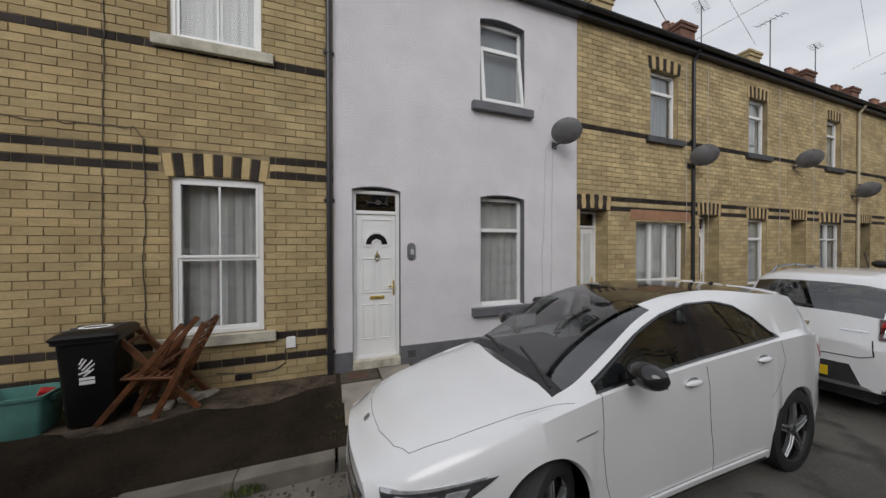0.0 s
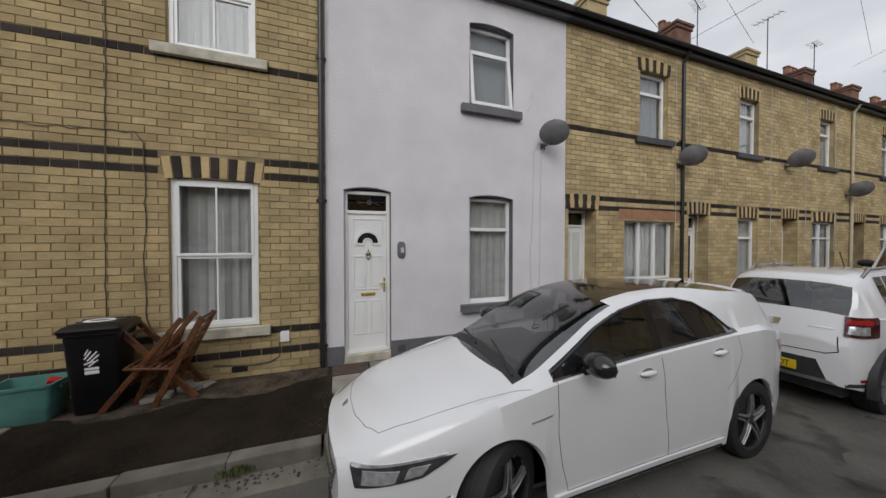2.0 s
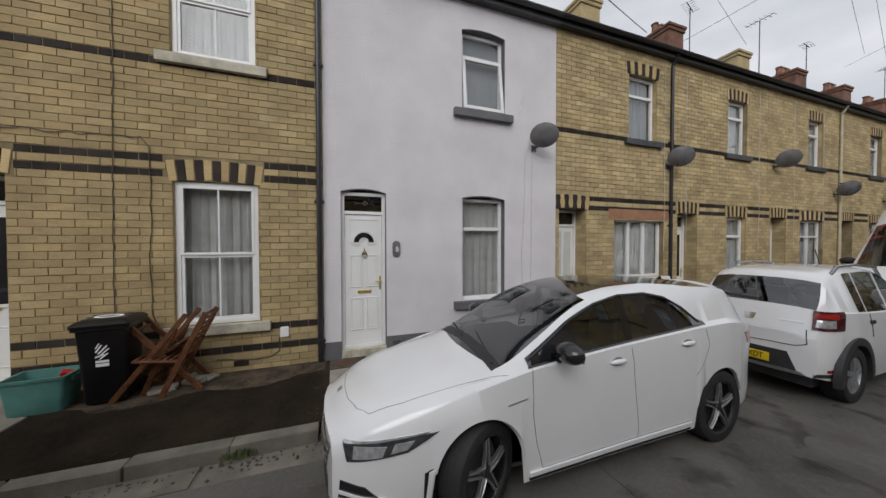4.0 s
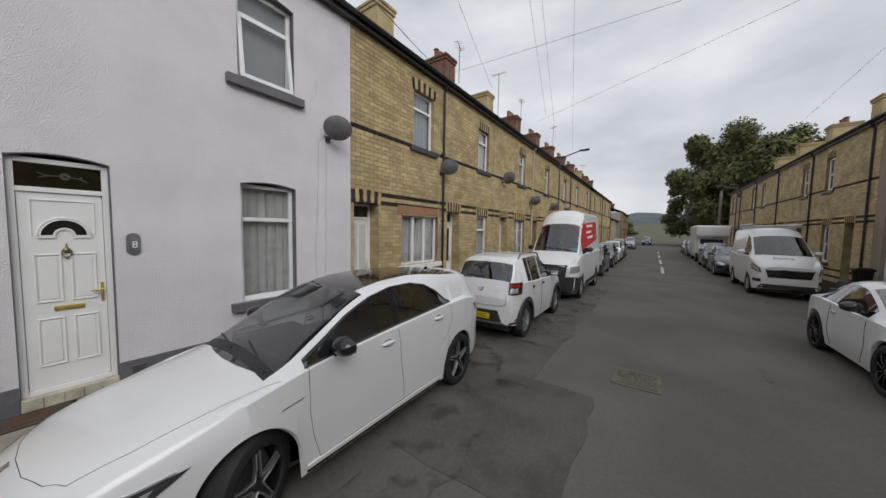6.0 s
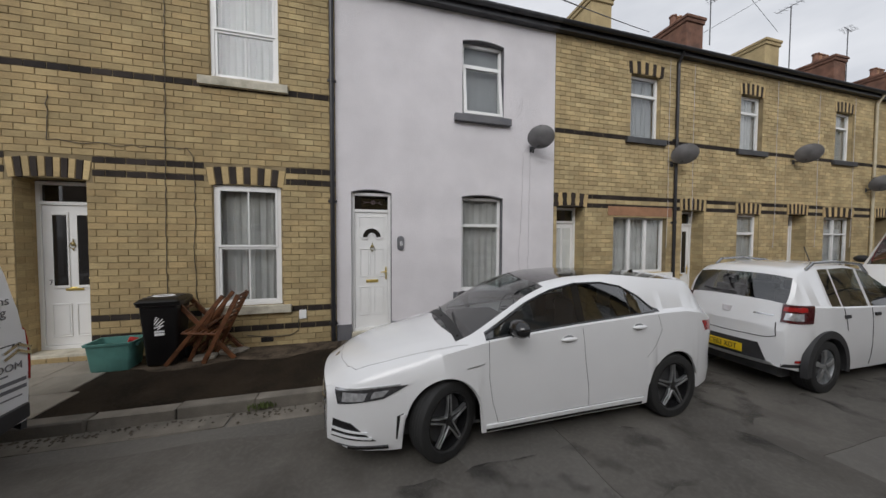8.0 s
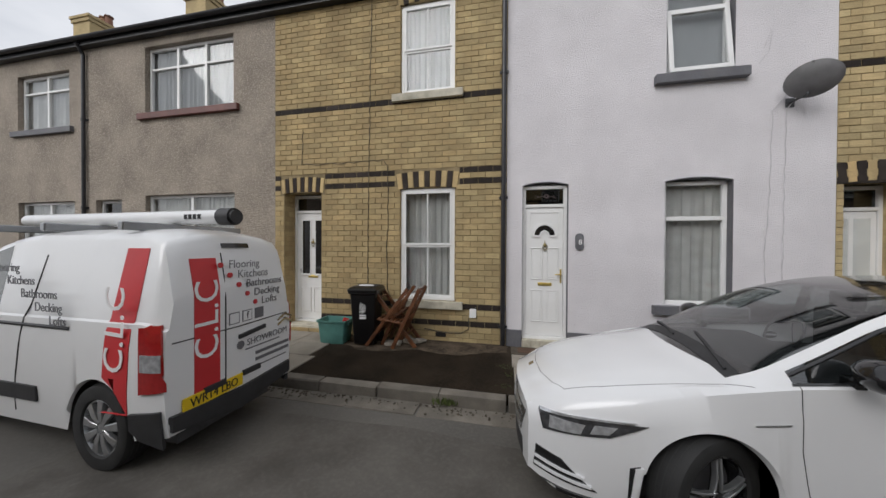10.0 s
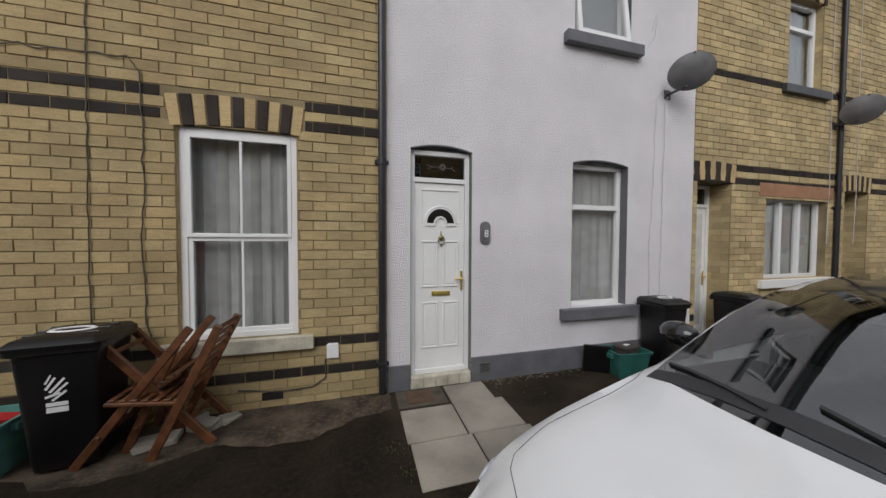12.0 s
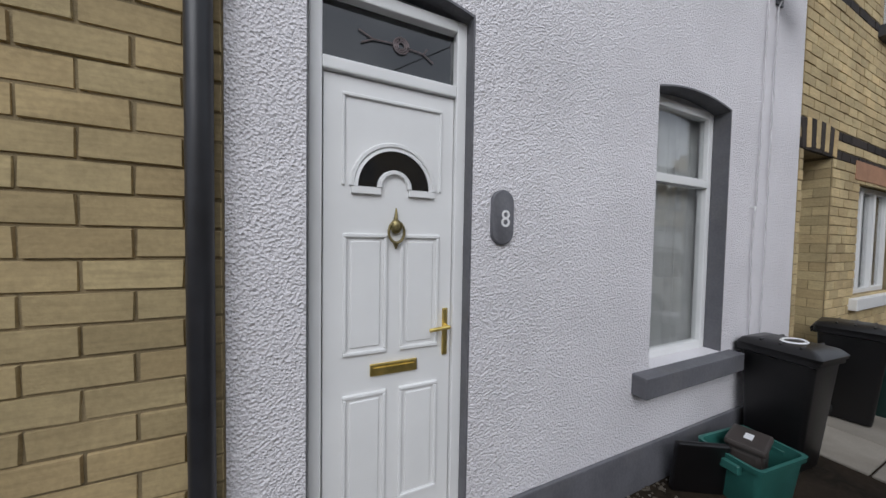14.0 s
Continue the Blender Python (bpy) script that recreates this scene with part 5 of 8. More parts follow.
def tree(x, y, height, spread, seed, label, leaves=6000):
    """A broadleaf tree: tapered trunk, limbs, and many small leaf sprays in uneven clumps."""
    rnd = random.Random(seed)
    t = thing("tree", pose(x, y, -0.08), label, "tree", "street-end trees")
    bm = rod(bmesh.new(), (0, 0, 0), (0.1, 0.1, height * 0.45), 0.34, 10, 0.2)
    clumps = []
    for i in range(26):
        a, z = rnd.uniform(0, 6.28), rnd.uniform(0.2, 0.93) * height
        r = spread * (0.25 + 0.75 * math.sin(math.pi * min(1, (z / height) * 0.92))) * rnd.uniform(0.45, 0.95)
        c = Vector((r * math.cos(a), r * math.sin(a), z))
        rod(bm, (0.05, 0.05, max(1.2, z * 0.45)), tuple(c), 0.09, 6, 0.02)
        clumps.append((c, rnd.uniform(0.24, 0.40) * spread))
    clumps.append((Vector((0, 0, height * 0.75)), spread * 0.55))
    clumps += [(Vector((0, 0, height * f)), spread * 0.72) for f in (0.3, 0.45, 0.6)]
    part("trunk", bm, BARK, t)
    v, f = [], []
    for i in range(int(leaves * 2.6)):
        c, r = rnd.choice(clumps)
        d = Vector((rnd.gauss(0, 1), rnd.gauss(0, 1), rnd.gauss(0, 0.8))).normalized()
        p = c + d * r * (rnd.random() ** 0.35) * rnd.uniform(0.75, 1.12)
        if p.z < 1.0:
            continue
        s = rnd.uniform(0.13, 0.34)
        u = Vector((rnd.gauss(0, 1), rnd.gauss(0, 1), rnd.gauss(0, 0.7))).normalized()
        w = u.cross(d if abs(u.dot(d)) < 0.9 else Vector((0, 0, 1))).normalized()
        n0 = len(v)
        v += [tuple(p - u * s), tuple(p + w * s * 0.5), tuple(p + u * s), tuple(p - w * s * 0.5)]
        f.append((n0, n0 + 1, n0 + 2, n0 + 3))
    me = bpy.data.meshes.new("crown")
    me.from_pydata(v, [], f)
    me.materials.append(LEAF)
    ob = new("crown", me)
    ob.parent = t
    return t


tree(62, -14.0, 18.0, 6.8, 1, "tall dense broadleaf tree in full dark green leaf", 20000)
tree(66, -20.5, 17.0, 6.8, 2, "broad dark green tree behind the terrace", 13000)
tree(72, -11.3, 13.0, 4.6, 3, "smaller green tree at the street's end", 9000)
tree(56, -18.5, 14.5, 5.6, 6, "broad dark green tree behind the terrace", 10000)
tree(70, -27.0, 15.0, 6.5, 4, "broad green tree behind the far roofs", 5000)
tree(105, 2.0, 5.0, 3.0, 7, "bushy green tree at the edge of the field", 2500)


def street_lamp(x, y, turn, h, label):
    t = thing("street_lamp", pose(x, y, 0.03, 0, 0, turn), label, "street lamp", "street lamps")
    part("column", rod(rod(bmesh.new(), (0, 0, 0), (0, 0, 1.2), 0.06, 12), (0, 0, 1.2), (0, 0, h), 0.036, 12, 0.03), DARK_METAL, t, smooth=True)
    part("outreach_arm", rod(bmesh.new(), (0, 0, h - 0.03), (0.9, 0, h + 0.22), 0.028, 8), DARK_METAL, t)
    part("lantern", soft(boxes((0.85, 1.25, -0.07, 0.07, h + 0.18, h + 0.26)), 0.03), DARK_METAL, t)


street_lamp(15.2, -1.3, -90, 5.4, "grey steel street lamp with an outreach arm before the terrace")
street_lamp(30.5, -9.9, 90, 5.3, "grey steel street lamp across the road")
pole = thing("telegraph_pole", pose(37.5, -9.95, 0.03), "weathered timber telegraph pole", "pole")
part("shaft", rod(bmesh.new(), (0, 0, 0), (0, 0, 5.9), 0.13, 12, 0.1), material("weathered_timber", (0.2, 0.18, 0.15), 0.9, vary=0.2, scale=5), pole)


def span(a, b, sag, label="thin overhead telephone wire across the street"):
    pts = []
    for i in range(25):
        u = i / 24
        p = Vector(a).lerp(Vector(b), u)
        p.z -= sag * 4 * u * (1 - u)
        pts.append(tuple(p))
    return cord("overhead_wire", pts, 0.0065, DARK_METAL, label, "wire")


# ---- vehicles: local x runs from the nose back, y across, z up ----
from mathutils.bvhtree import BVHTree


def knots(table, x):
    return float(np.interp(x, [k[0] for k in table], [k[1] for k in table]))


def vehicle(name, m, label, half, length, top, shoulder, rail, width, rail_width, sill, wheels, radius, paint, side_glass, screen, back_glass, category="car", roof_mat=None, roof_span=None, glass_front=CAR_GLASS, glass_rear=PRIVACY, pillar=GLOSS_BLACK, pillars=(), rim="five", tyre_w=0.2, steer=0.0, arch_mat=None, oval=0.9, cabin_z=None, group="parked cars", blur=0.035, lining=True, bow=(), crown=0.0, crease=0.0, step=0.03, arch_gap=1.14, square=((0, 0), (1, 0))):
    """A vehicle lofted from cross-sections: body, glass, wheels. Returns the thing and a way to lay panels on its skin."""
    t = thing(name, m, label, category, group)
    n = int(length / step)
    xs = sorted({round(length * i / n, 4) for i in range(n + 1)} | {0.012, 0.006, length - 0.012, length - 0.006})

    def smooth(table, x):
        return sum(w_ * knots(table, x + d * blur) for d, w_ in ((-1.3, 1), (-0.9, 2), (-0.45, 3), (0, 4), (0.45, 3), (0.9, 2), (1.3, 1))) / 16

    def low(x):
        z = smooth(sill, x)
        for wx in wheels:
            d = abs(x - wx)
            r = radius * arch_gap
            ro = r * oval
            if d < ro:
                z = max(z, radius + r * math.sqrt(1 - (d / ro) ** 2) * 0.98)
        return z

    def section(x):
        w, wr = smooth(width, x) * half, smooth(rail_width, x) * half
        zl, zs, zr, zt = low(x), smooth(shoulder, x), smooth(rail, x), smooth(top, x)
        zl = min(zl, zs - 0.03)
        base = smooth(sill, x)
        h = zs - base

        def at(f):
            return max(zl + (zs - zl) * 0.02 * f, base + h * f)
        c = crown * (1 - min(1.0, max(0.0, (x - screen[0] + 0.25) / 0.3))) if screen else 0.0
        sq = knots(square, x)
        k = crease * min(1.0, min(abs(x - wx) for wx in wheels) / (radius * 1.9)) if zl < base + 0.1 else 0.0
        pts = [(w * 0.95, zl), (w * (0.985 - 0.4 * k), max(zl + 0.006, base + h * 0.2)), (w * (1 - 1.5 * k), max(zl + 0.012, base + h * 0.42)), (w * (0.997 - 0.012 * c), max(zl + 0.018, base + h * 0.80)), (w * (0.975 - 0.035 * c), zs), (w * (0.945 - 0.075 * c), zs + 0.014 + 0.022 * c), (wr, zr), (wr * (0.93 - .03 * sq), zr + (zt - zr) * (0.45 + .13 * sq)), (wr * (0.68 + .12 * sq), zr + (zt - zr) * (0.8 + .1 * sq)), (wr * (0.36 + .08 * sq), zr + (zt - zr) * (0.97 + .015 * sq)), (0.0, zt)]
        return pts

    secs = [section(x) for x in xs]
    J = len(secs[0])

    def swell(x, y):
        """How far the middle of the nose and the screen lies ahead of the sides."""
        return x - (knots(bow, x) * max(0.0, 1 - (y / half) ** 2) if bow else 0.0)

    def cap(bm, vert, end):
        """Close an end across the body, row by row."""
        def row(j):
            y = secs[end][j][0]
            return [vert(end, j, 1)] + [bm.verts.new((swell(xs[end], y * (1 - k / 4)), y * (1 - k / 4), secs[end][j][1])) for k in range(1, 8)] + [vert(end, j, -1)]
        last = row(0)
        for j in range(1, J - 1):
            nxt = row(j)
            for k in range(8):
                q = (last[k], last[k + 1], nxt[k + 1], nxt[k])
                bm.faces.new(q if end else q[::-1])
            last = nxt
        tip = vert(end, J - 1, 1)
        for k in range(8):
            q = (last[k], last[k + 1], tip)
            bm.faces.new(q if end else q[::-1])

    def region(pick):
        bm = bmesh.new()
        cache = {}

        def vert(i, j, s):
            if j == J - 1:
                s = 1
            if (i, j, s) not in cache:
                cache[(i, j, s)] = bm.verts.new((swell(xs[i], secs[i][j][0]), s * secs[i][j][0], secs[i][j][1]))
            return cache[(i, j, s)]
        for i in range(len(xs) - 1):
            for j in range(J - 1):
                if pick((xs[i] + xs[i + 1]) / 2, j):
                    for s in (1, -1):
                        q = [vert(i, j, s), vert(i + 1, j, s), vert(i + 1, j + 1, s), vert(i, j + 1, s)]
                        q = list(dict.fromkeys(q))
                        if len(q) > 2:
                            bm.faces.new(q if s > 0 else q[::-1])
        return bm, vert

    def kind(x, j):
        if j == 5:
            for a, b in side_glass:
                if a < x < b:
                    return "side"
            if side_glass and side_glass[0][0] < x < side_glass[-1][1] + 0.05:
                return "pillar"
        if j >= 6:
            if screen and screen[0] < x < screen[1] and j >= 7:
                return "screen"
            if back_glass and back_glass[0] < x < back_glass[1] and j >= 8 - back_glass[2]:
                return "back"
            if roof_mat and roof_span[0] < x < roof_span[1] and j >= 8:
                return "roof"
        return "body"

    bm, vert = region(lambda x, j: kind(x, j) == "body")
    for end in (0, len(xs) - 1):
        cap(bm, vert, end)
    tree_ = BVHTree.FromBMesh(region(lambda x, j: True)[0])
    full, fv = region(lambda x, j: True)
    for end in (0, len(xs) - 1):
        cap(full, fv, end)
    full.normal_update()
    skin = BVHTree.FromBMesh(full)
    body = part("body", bm, paint, t, smooth=True)
    for want, pname, mat in (("screen", "windscreen", glass_front), ("back", "rear_window", glass_rear), ("roof", "roof", roof_mat), ("pillar", "pillar", pillar)):
        b2, _ = region(lambda x, j: kind(x, j) == want)
        if len(b2.faces):
            ob = part(pname, b2, mat, t, smooth=True)
            if want in ("screen", "back"):
                clear(ob)
        else:
            b2.free()
    for k, (a, b) in enumerate(side_glass):
        for s in (1, -1):
            b2, _ = region(lambda x, j: j == 5 and a < x < b)
            bmesh.ops.delete(b2, geom=[v for v in b2.verts if v.co.y * s < 0], context="VERTS")
            clear(part("side_window", b2, glass_front if k == 0 else glass_rear, t, smooth=True))
    zs_mid = knots(shoulder, length * 0.55)
    cz = cabin_z or zs_mid - 0.1
    part("underbody", boxes((0.12, length - 0.12, -half + 0.21, half - 0.21, 0.17, min(cz, knots(shoulder, 0.3) - 0.1)), (length * 0.3, length - 0.2, -half + 0.21, half - 0.21, 0.2, cz)), CABIN, t)
    if lining:
        rx = (screen[1] if screen else length * 0.4)
        for sx in (rx + 0.12, rx + 0.85):
            if sx < length - 0.7:
                for sy in (-0.5, 0.5):
                    seat = soft(boxes((sx + 0.18, sx + 0.34, sy * half - 0.16, sy * half + 0.16, cz - 0.2, cz + 0.3), (sx + 0.22, sx + 0.32, sy * half - 0.09, sy * half + 0.09, cz + 0.3, cz + 0.44)), 0.04, 2)
                    part("seat", seat, CLADDING, t)
        if screen:
            part("dashboard", soft(boxes((screen[0] + 0.12, screen[1] - 0.12, -half * 0.82, half * 0.82, cz - 0.2, cz + 0.06)), 0.03), CLADDING, t)
            st = bmesh.new()
            ring_loft(st, [[((screen[1] + 0.0) + 0.06 * math.cos(a) + 0.012 * math.cos(b) * 0, half * 0.5 + (0.15 + 0.014 * math.cos(b)) * math.sin(a), cz + 0.1 + (0.15 + 0.014 * math.cos(b)) * math.cos(a)) for b in [k2 * 1.047 for k2 in range(6)]] for a in [k1 * 0.3307 for k1 in range(20)]], cap=False)
            part("steering_wheel", st, CLADDING, t)

    def panel(pname, corners, direction, mat, lift=0.004, nu=8, nv=4, parent=None, words="", back=0.6):
        """A panel laid on the skin: four rough corners, cast along a direction."""
        c = [Vector(p) for p in corners]
        d = Vector(direction).normalized()
        b2 = bmesh.new()
        rows = []
        last = None
        for v_ in range(nv + 1):
            row = []
            for u_ in range(nu + 1):
                u, v = u_ / nu, v_ / nv
                p = c[0].lerp(c[1], u).lerp(c[3].lerp(c[2], u), v)
                hit, nor, _, _ = skin.ray_cast(p - d * back, d, back + 0.6)
                if hit is None:
                    hit = last if last is not None else p
                    nor = -d
                if nor.dot(d) > 0:
                    nor = -nor
                last = hit
                row.append((hit + nor * lift, hit + nor * (-0.012)))
            rows.append(row)
        tv = [[b2.verts.new(p[0]) for p in r] for r in rows]
        lv = [[b2.verts.new(p[1]) for p in r] for r in rows]
        for a in range(nv):
            for b in range(nu):
                b2.faces.new((tv[a][b], tv[a][b + 1], tv[a + 1][b + 1], tv[a + 1][b]))
        edge = [(0, b) for b in range(nu + 1)] + [(a, nu) for a in range(1, nv + 1)] + [(nv, b) for b in range(nu - 1, -1, -1)] + [(a, 0) for a in range(nv - 1, 0, -1)]
        for e0, e1 in zip(edge, edge[1:] + edge[:1]):
            b2.faces.new((tv[e0[0]][e0[1]], lv[e0[0]][e0[1]], lv[e1[0]][e1[1]], tv[e1[0]][e1[1]]))
        return part(pname, b2, mat, parent or t, words, smooth=True)

    def both(pname, corners, direction, mat, **kw):
        out = []
        for s in (1, -1):
            c = [(p[0], p[1] * s, p[2]) for p in corners]
            out.append(panel(pname, c, (direction[0], direction[1] * s, direction[2]), mat, **kw))
        return out

    def groove(points, direction, r=0.005, mat=None, s_both=True, pname="panel_gap"):
        """A thin dark shut line along the skin."""
        for s in ((1, -1) if s_both else (1,)):
            b2 = bmesh.new()
            prev = None
            dense = []
            for p, q in zip(points, points[1:]):
                for k in range(6):
                    dense.append(Vector(p).lerp(Vector(q), k / 6))
            dense.append(Vector(points[-1]))
            d = Vector((direction[0], direction[1] * s, direction[2])).normalized()
            for p in dense:
                p = Vector((p.x, p.y * s, p.z))
                hit, nor, _, _ = skin.ray_cast(p - d * 0.6, d, 1.2)
                if hit is None:
                    prev = None
                    continue
                if prev is not None and (hit - prev).length > 0.003 and (hit - prev).length < 0.3:
                    rod(b2, tuple(prev), tuple(hit), r, 5)
                prev = hit
            part(pname, b2, mat or BLACK_GASKET, t)

    # wheels
    for wx in wheels:
        for s in (1, -1):
            turn = steer if wx == wheels[0] else 0
            wm = Matrix.Translation((wx, s * (half - tyre_w / 2 - 0.012), radius)) @ Matrix.Rotation(radians(turn), 4, "Z") @ Matrix.Diagonal((oval, 1, 1, 1)) @ Matrix.Rotation(0 if s < 0 else math.pi, 4, "Z")
            wheel(t, wm, radius, tyre_w, rim)
            if arch_mat:
                bm = bmesh.new()
                ro = radius * arch_gap
                loops = []
                for k in range(25):
                    a = math.pi * (-0.06 + 1.12 * k / 24)
                    row = []
                    for rr, yy in ((ro * 0.97, half - 0.05), (ro * 0.97, half + 0.012), (ro * 1.2, half + 0.008), (ro * 1.24, half - 0.05)):
                        row.append((wx + rr * oval * math.cos(a), s * yy, max(radius + rr * math.sin(a), 0.2)))
                    loops.append(row)
                ring_loft(bm, loops)
                part("arch_trim", bm, arch_mat, t, "black plastic wheel arch", smooth=True)
    return t, panel, both, groove


def wheel(t, m, r, w, style):
    """One wheel: tyre, rim and spokes; its outer side faces -y."""
    def lathe(profile, n=40):
        bm = bmesh.new()
        ring_loft(bm, [[tuple(m @ Vector((p[0] * math.cos(a), p[1], p[0] * math.sin(a)))) for p in profile] for a in [2 * math.pi * i / n for i in range(n + 1)]], close=False)
        return bm
    rr = r * (0.70 if style in ("five", "dark", "multi") else 0.64)
    h = w / 2
    prof = [(rr, -h * 0.8), (rr + 0.012, -h * 0.93), (r * 0.9, -h), (r * 0.965, -h * 0.9), (r, -h * 0.62), (r, h * 0.62), (r * 0.965, h * 0.9), (r * 0.9, h), (rr, h * 0.8)]
    wh = part("wheel", lathe(prof), TYRE, t, "black rubber tyre on its rim", smooth=True)
    for k in range(4):
        y = -h * 0.5 + k * h * 0.33
        part("tread_groove", lathe([(r + 0.001, y), (r + 0.001, y + 0.008)], 36), BLACK_GASKET, wh)
    dark = style in ("five", "dark", "multi")
    part("rim", lathe([(rr, -h * 0.8), (rr * 0.96, -h * 0.82), (rr * 0.93, -h * 0.6), (rr * 0.9, h * 0.5)]), GLOSS_BLACK if dark else STEEL, wh, smooth=True)
    part("brake_disc", lathe([(0.001, -h * 0.05), (rr * 0.86, -h * 0.05)], 28), CABIN if dark else CLADDING, wh)
    part("hub_cap", lathe([(0.0005, -h * 0.84), (rr * 0.16, -h * 0.82), (rr * 0.2, -h * 0.6)], 20), GLOSS_BLACK if dark else STEEL, wh, smooth=True)
    count = {"five": 5, "dark": 5, "multi": 10, "trim": 9, "plain": 5}[style]
    for k in range(count):
        a = 2 * math.pi * k / count + math.pi / 2
        for side in ((-1, 1) if style == "five" else (0,)):
            bm = bmesh.new()
            spread = {"five": 0.16, "dark": 0.0, "multi": 0, "trim": 0, "plain": 0}[style] * side
            wi, wo = {"five": (0.032, 0.04), "dark": (0.07, 0.13), "multi": (0.045, 0.05), "trim": (0.1, 0.21), "plain": (0.12, 0.2)}[style]
            pts = []
            for (rad, off, wid, y) in ((0.2, 0.62 * side * (style == "five"), wi, -0.82), (0.55, 0.155 * side * (style == "five"), (wi + wo) / 2, -0.88), (0.95, 0.06 * side * (style == "five"), wo, -0.82)):
                ang = a + off * (1.0 if rad < 0.3 else (0.9 if rad < 0.7 else 1.15))
                cx, cz = rad * rr * math.cos(ang), rad * rr * math.sin(ang)
                tx, tz = -math.sin(a), math.cos(a)
                row = []
                for du, dy in ((-1, 0), (-0.8, -0.03), (0.8, -0.03), (1, 0), (1, 0.25), (-1, 0.25)):
                    row.append(tuple(m @ Vector((cx + tx * du * wid * rr * 0.5 * 1.5, (y + dy) * h, cz + tz * du * wid * rr * 0.5 * 1.5))))
                pts.append(row)
            ring_loft(bm, pts)
            part("spoke", bm, (STEEL if style in ("trim", "plain") else GLOSS_BLACK if style in ("multi", "dark") else STEEL), wh, smooth=False)
        if style == "five":
            bm = bmesh.new()
            rows = []
            for rad, wid, y in ((0.14, 0.1, -0.72), (0.55, 0.085, -0.78), (0.95, 0.07, -0.72)):
                cx, cz, tx, tz = rad * rr * math.cos(a), rad * rr * math.sin(a), -math.sin(a), math.cos(a)
                rows.append([tuple(m @ Vector((cx + tx * du * wid * rr, (y + dy) * h, cz + tz * du * wid * rr))) for du, dy in ((-1, 0), (1, 0), (1, 0.25), (-1, 0.25))])
            ring_loft(bm, rows)
            part("spoke", bm, GLOSS_BLACK, wh)
    return wh


def mirror(t, x, y, z, mat, s=1):
    bm = bmesh.new()
    bmesh.ops.create_uvsphere(bm, u_segments=16, v_segments=10, radius=1, matrix=Matrix.Translation((x, s * (y + 0.09), z + 0.075)) @ Matrix.Diagonal((0.085, 0.115, 0.075, 1)))
    for v in bm.verts:
        if v.co.x > x + 0.035:
            v.co.x = x + 0.035
    mi = part("door_mirror", bm, mat, t, smooth=True)
    part("mirror_stalk", soft(boxes((x - 0.02, x + 0.03, min(s * y, s * (y - 0.09)), max(s * y, s * (y - 0.09)) + 0.0, z - 0.03, z + 0.02), (x - 0.025, x + 0.03, min(s * (y + 0.08), s * (y - 0.02)), max(s * (y + 0.08), s * (y - 0.02)), z, z + 0.035)), 0.008, 1), GLOSS_BLACK, mi)
    part("mirror_glass", boxes((x + 0.034, x + 0.038, min(s * (y + 0.02), s * (y + 0.18)), max(s * (y + 0.02), s * (y + 0.18)), z + 0.025, z + 0.12)), CHROME, mi)


def handle(t, x, y, z, mat, s):
    bm = bmesh.new()
    bmesh.ops.create_uvsphere(bm, u_segments=14, v_segments=8, radius=1, matrix=Matrix.Translation((x, s * (y + 0.008), z)) @ Matrix.Diagonal((0.085, 0.022, 0.02, 1)))
    part("door_handle", bm, mat, t, smooth=True)
    # grey disc on the skin: painted shade for the dip behind the grip
    bm = bmesh.new()
    bmesh.ops.create_uvsphere(bm, u_segments=14, v_segments=8, radius=1, matrix=Matrix.Translation((x, s * (y - 0.004), z)) @ Matrix.Diagonal((0.06, 0.008, 0.035, 1)))
    part("handle_recess", bm, SILVER_CAR, t, smooth=True)


def number_plate(t, text, m, mat, w=0.44):
    p = part("number_plate", soft(boxes((-w / 2, w / 2, -0.006, 0.006, -0.052, 0.052)), 0.003, 1), mat, t, ("yellow" if mat is PLATE_YELLOW else "white") + " number plate with black characters")
    p.matrix_local = m
    letters("characters", text, 0.1, INK, p, pose(0, -0.008, -0.002) @ FACE, w / 0.60)
    return p


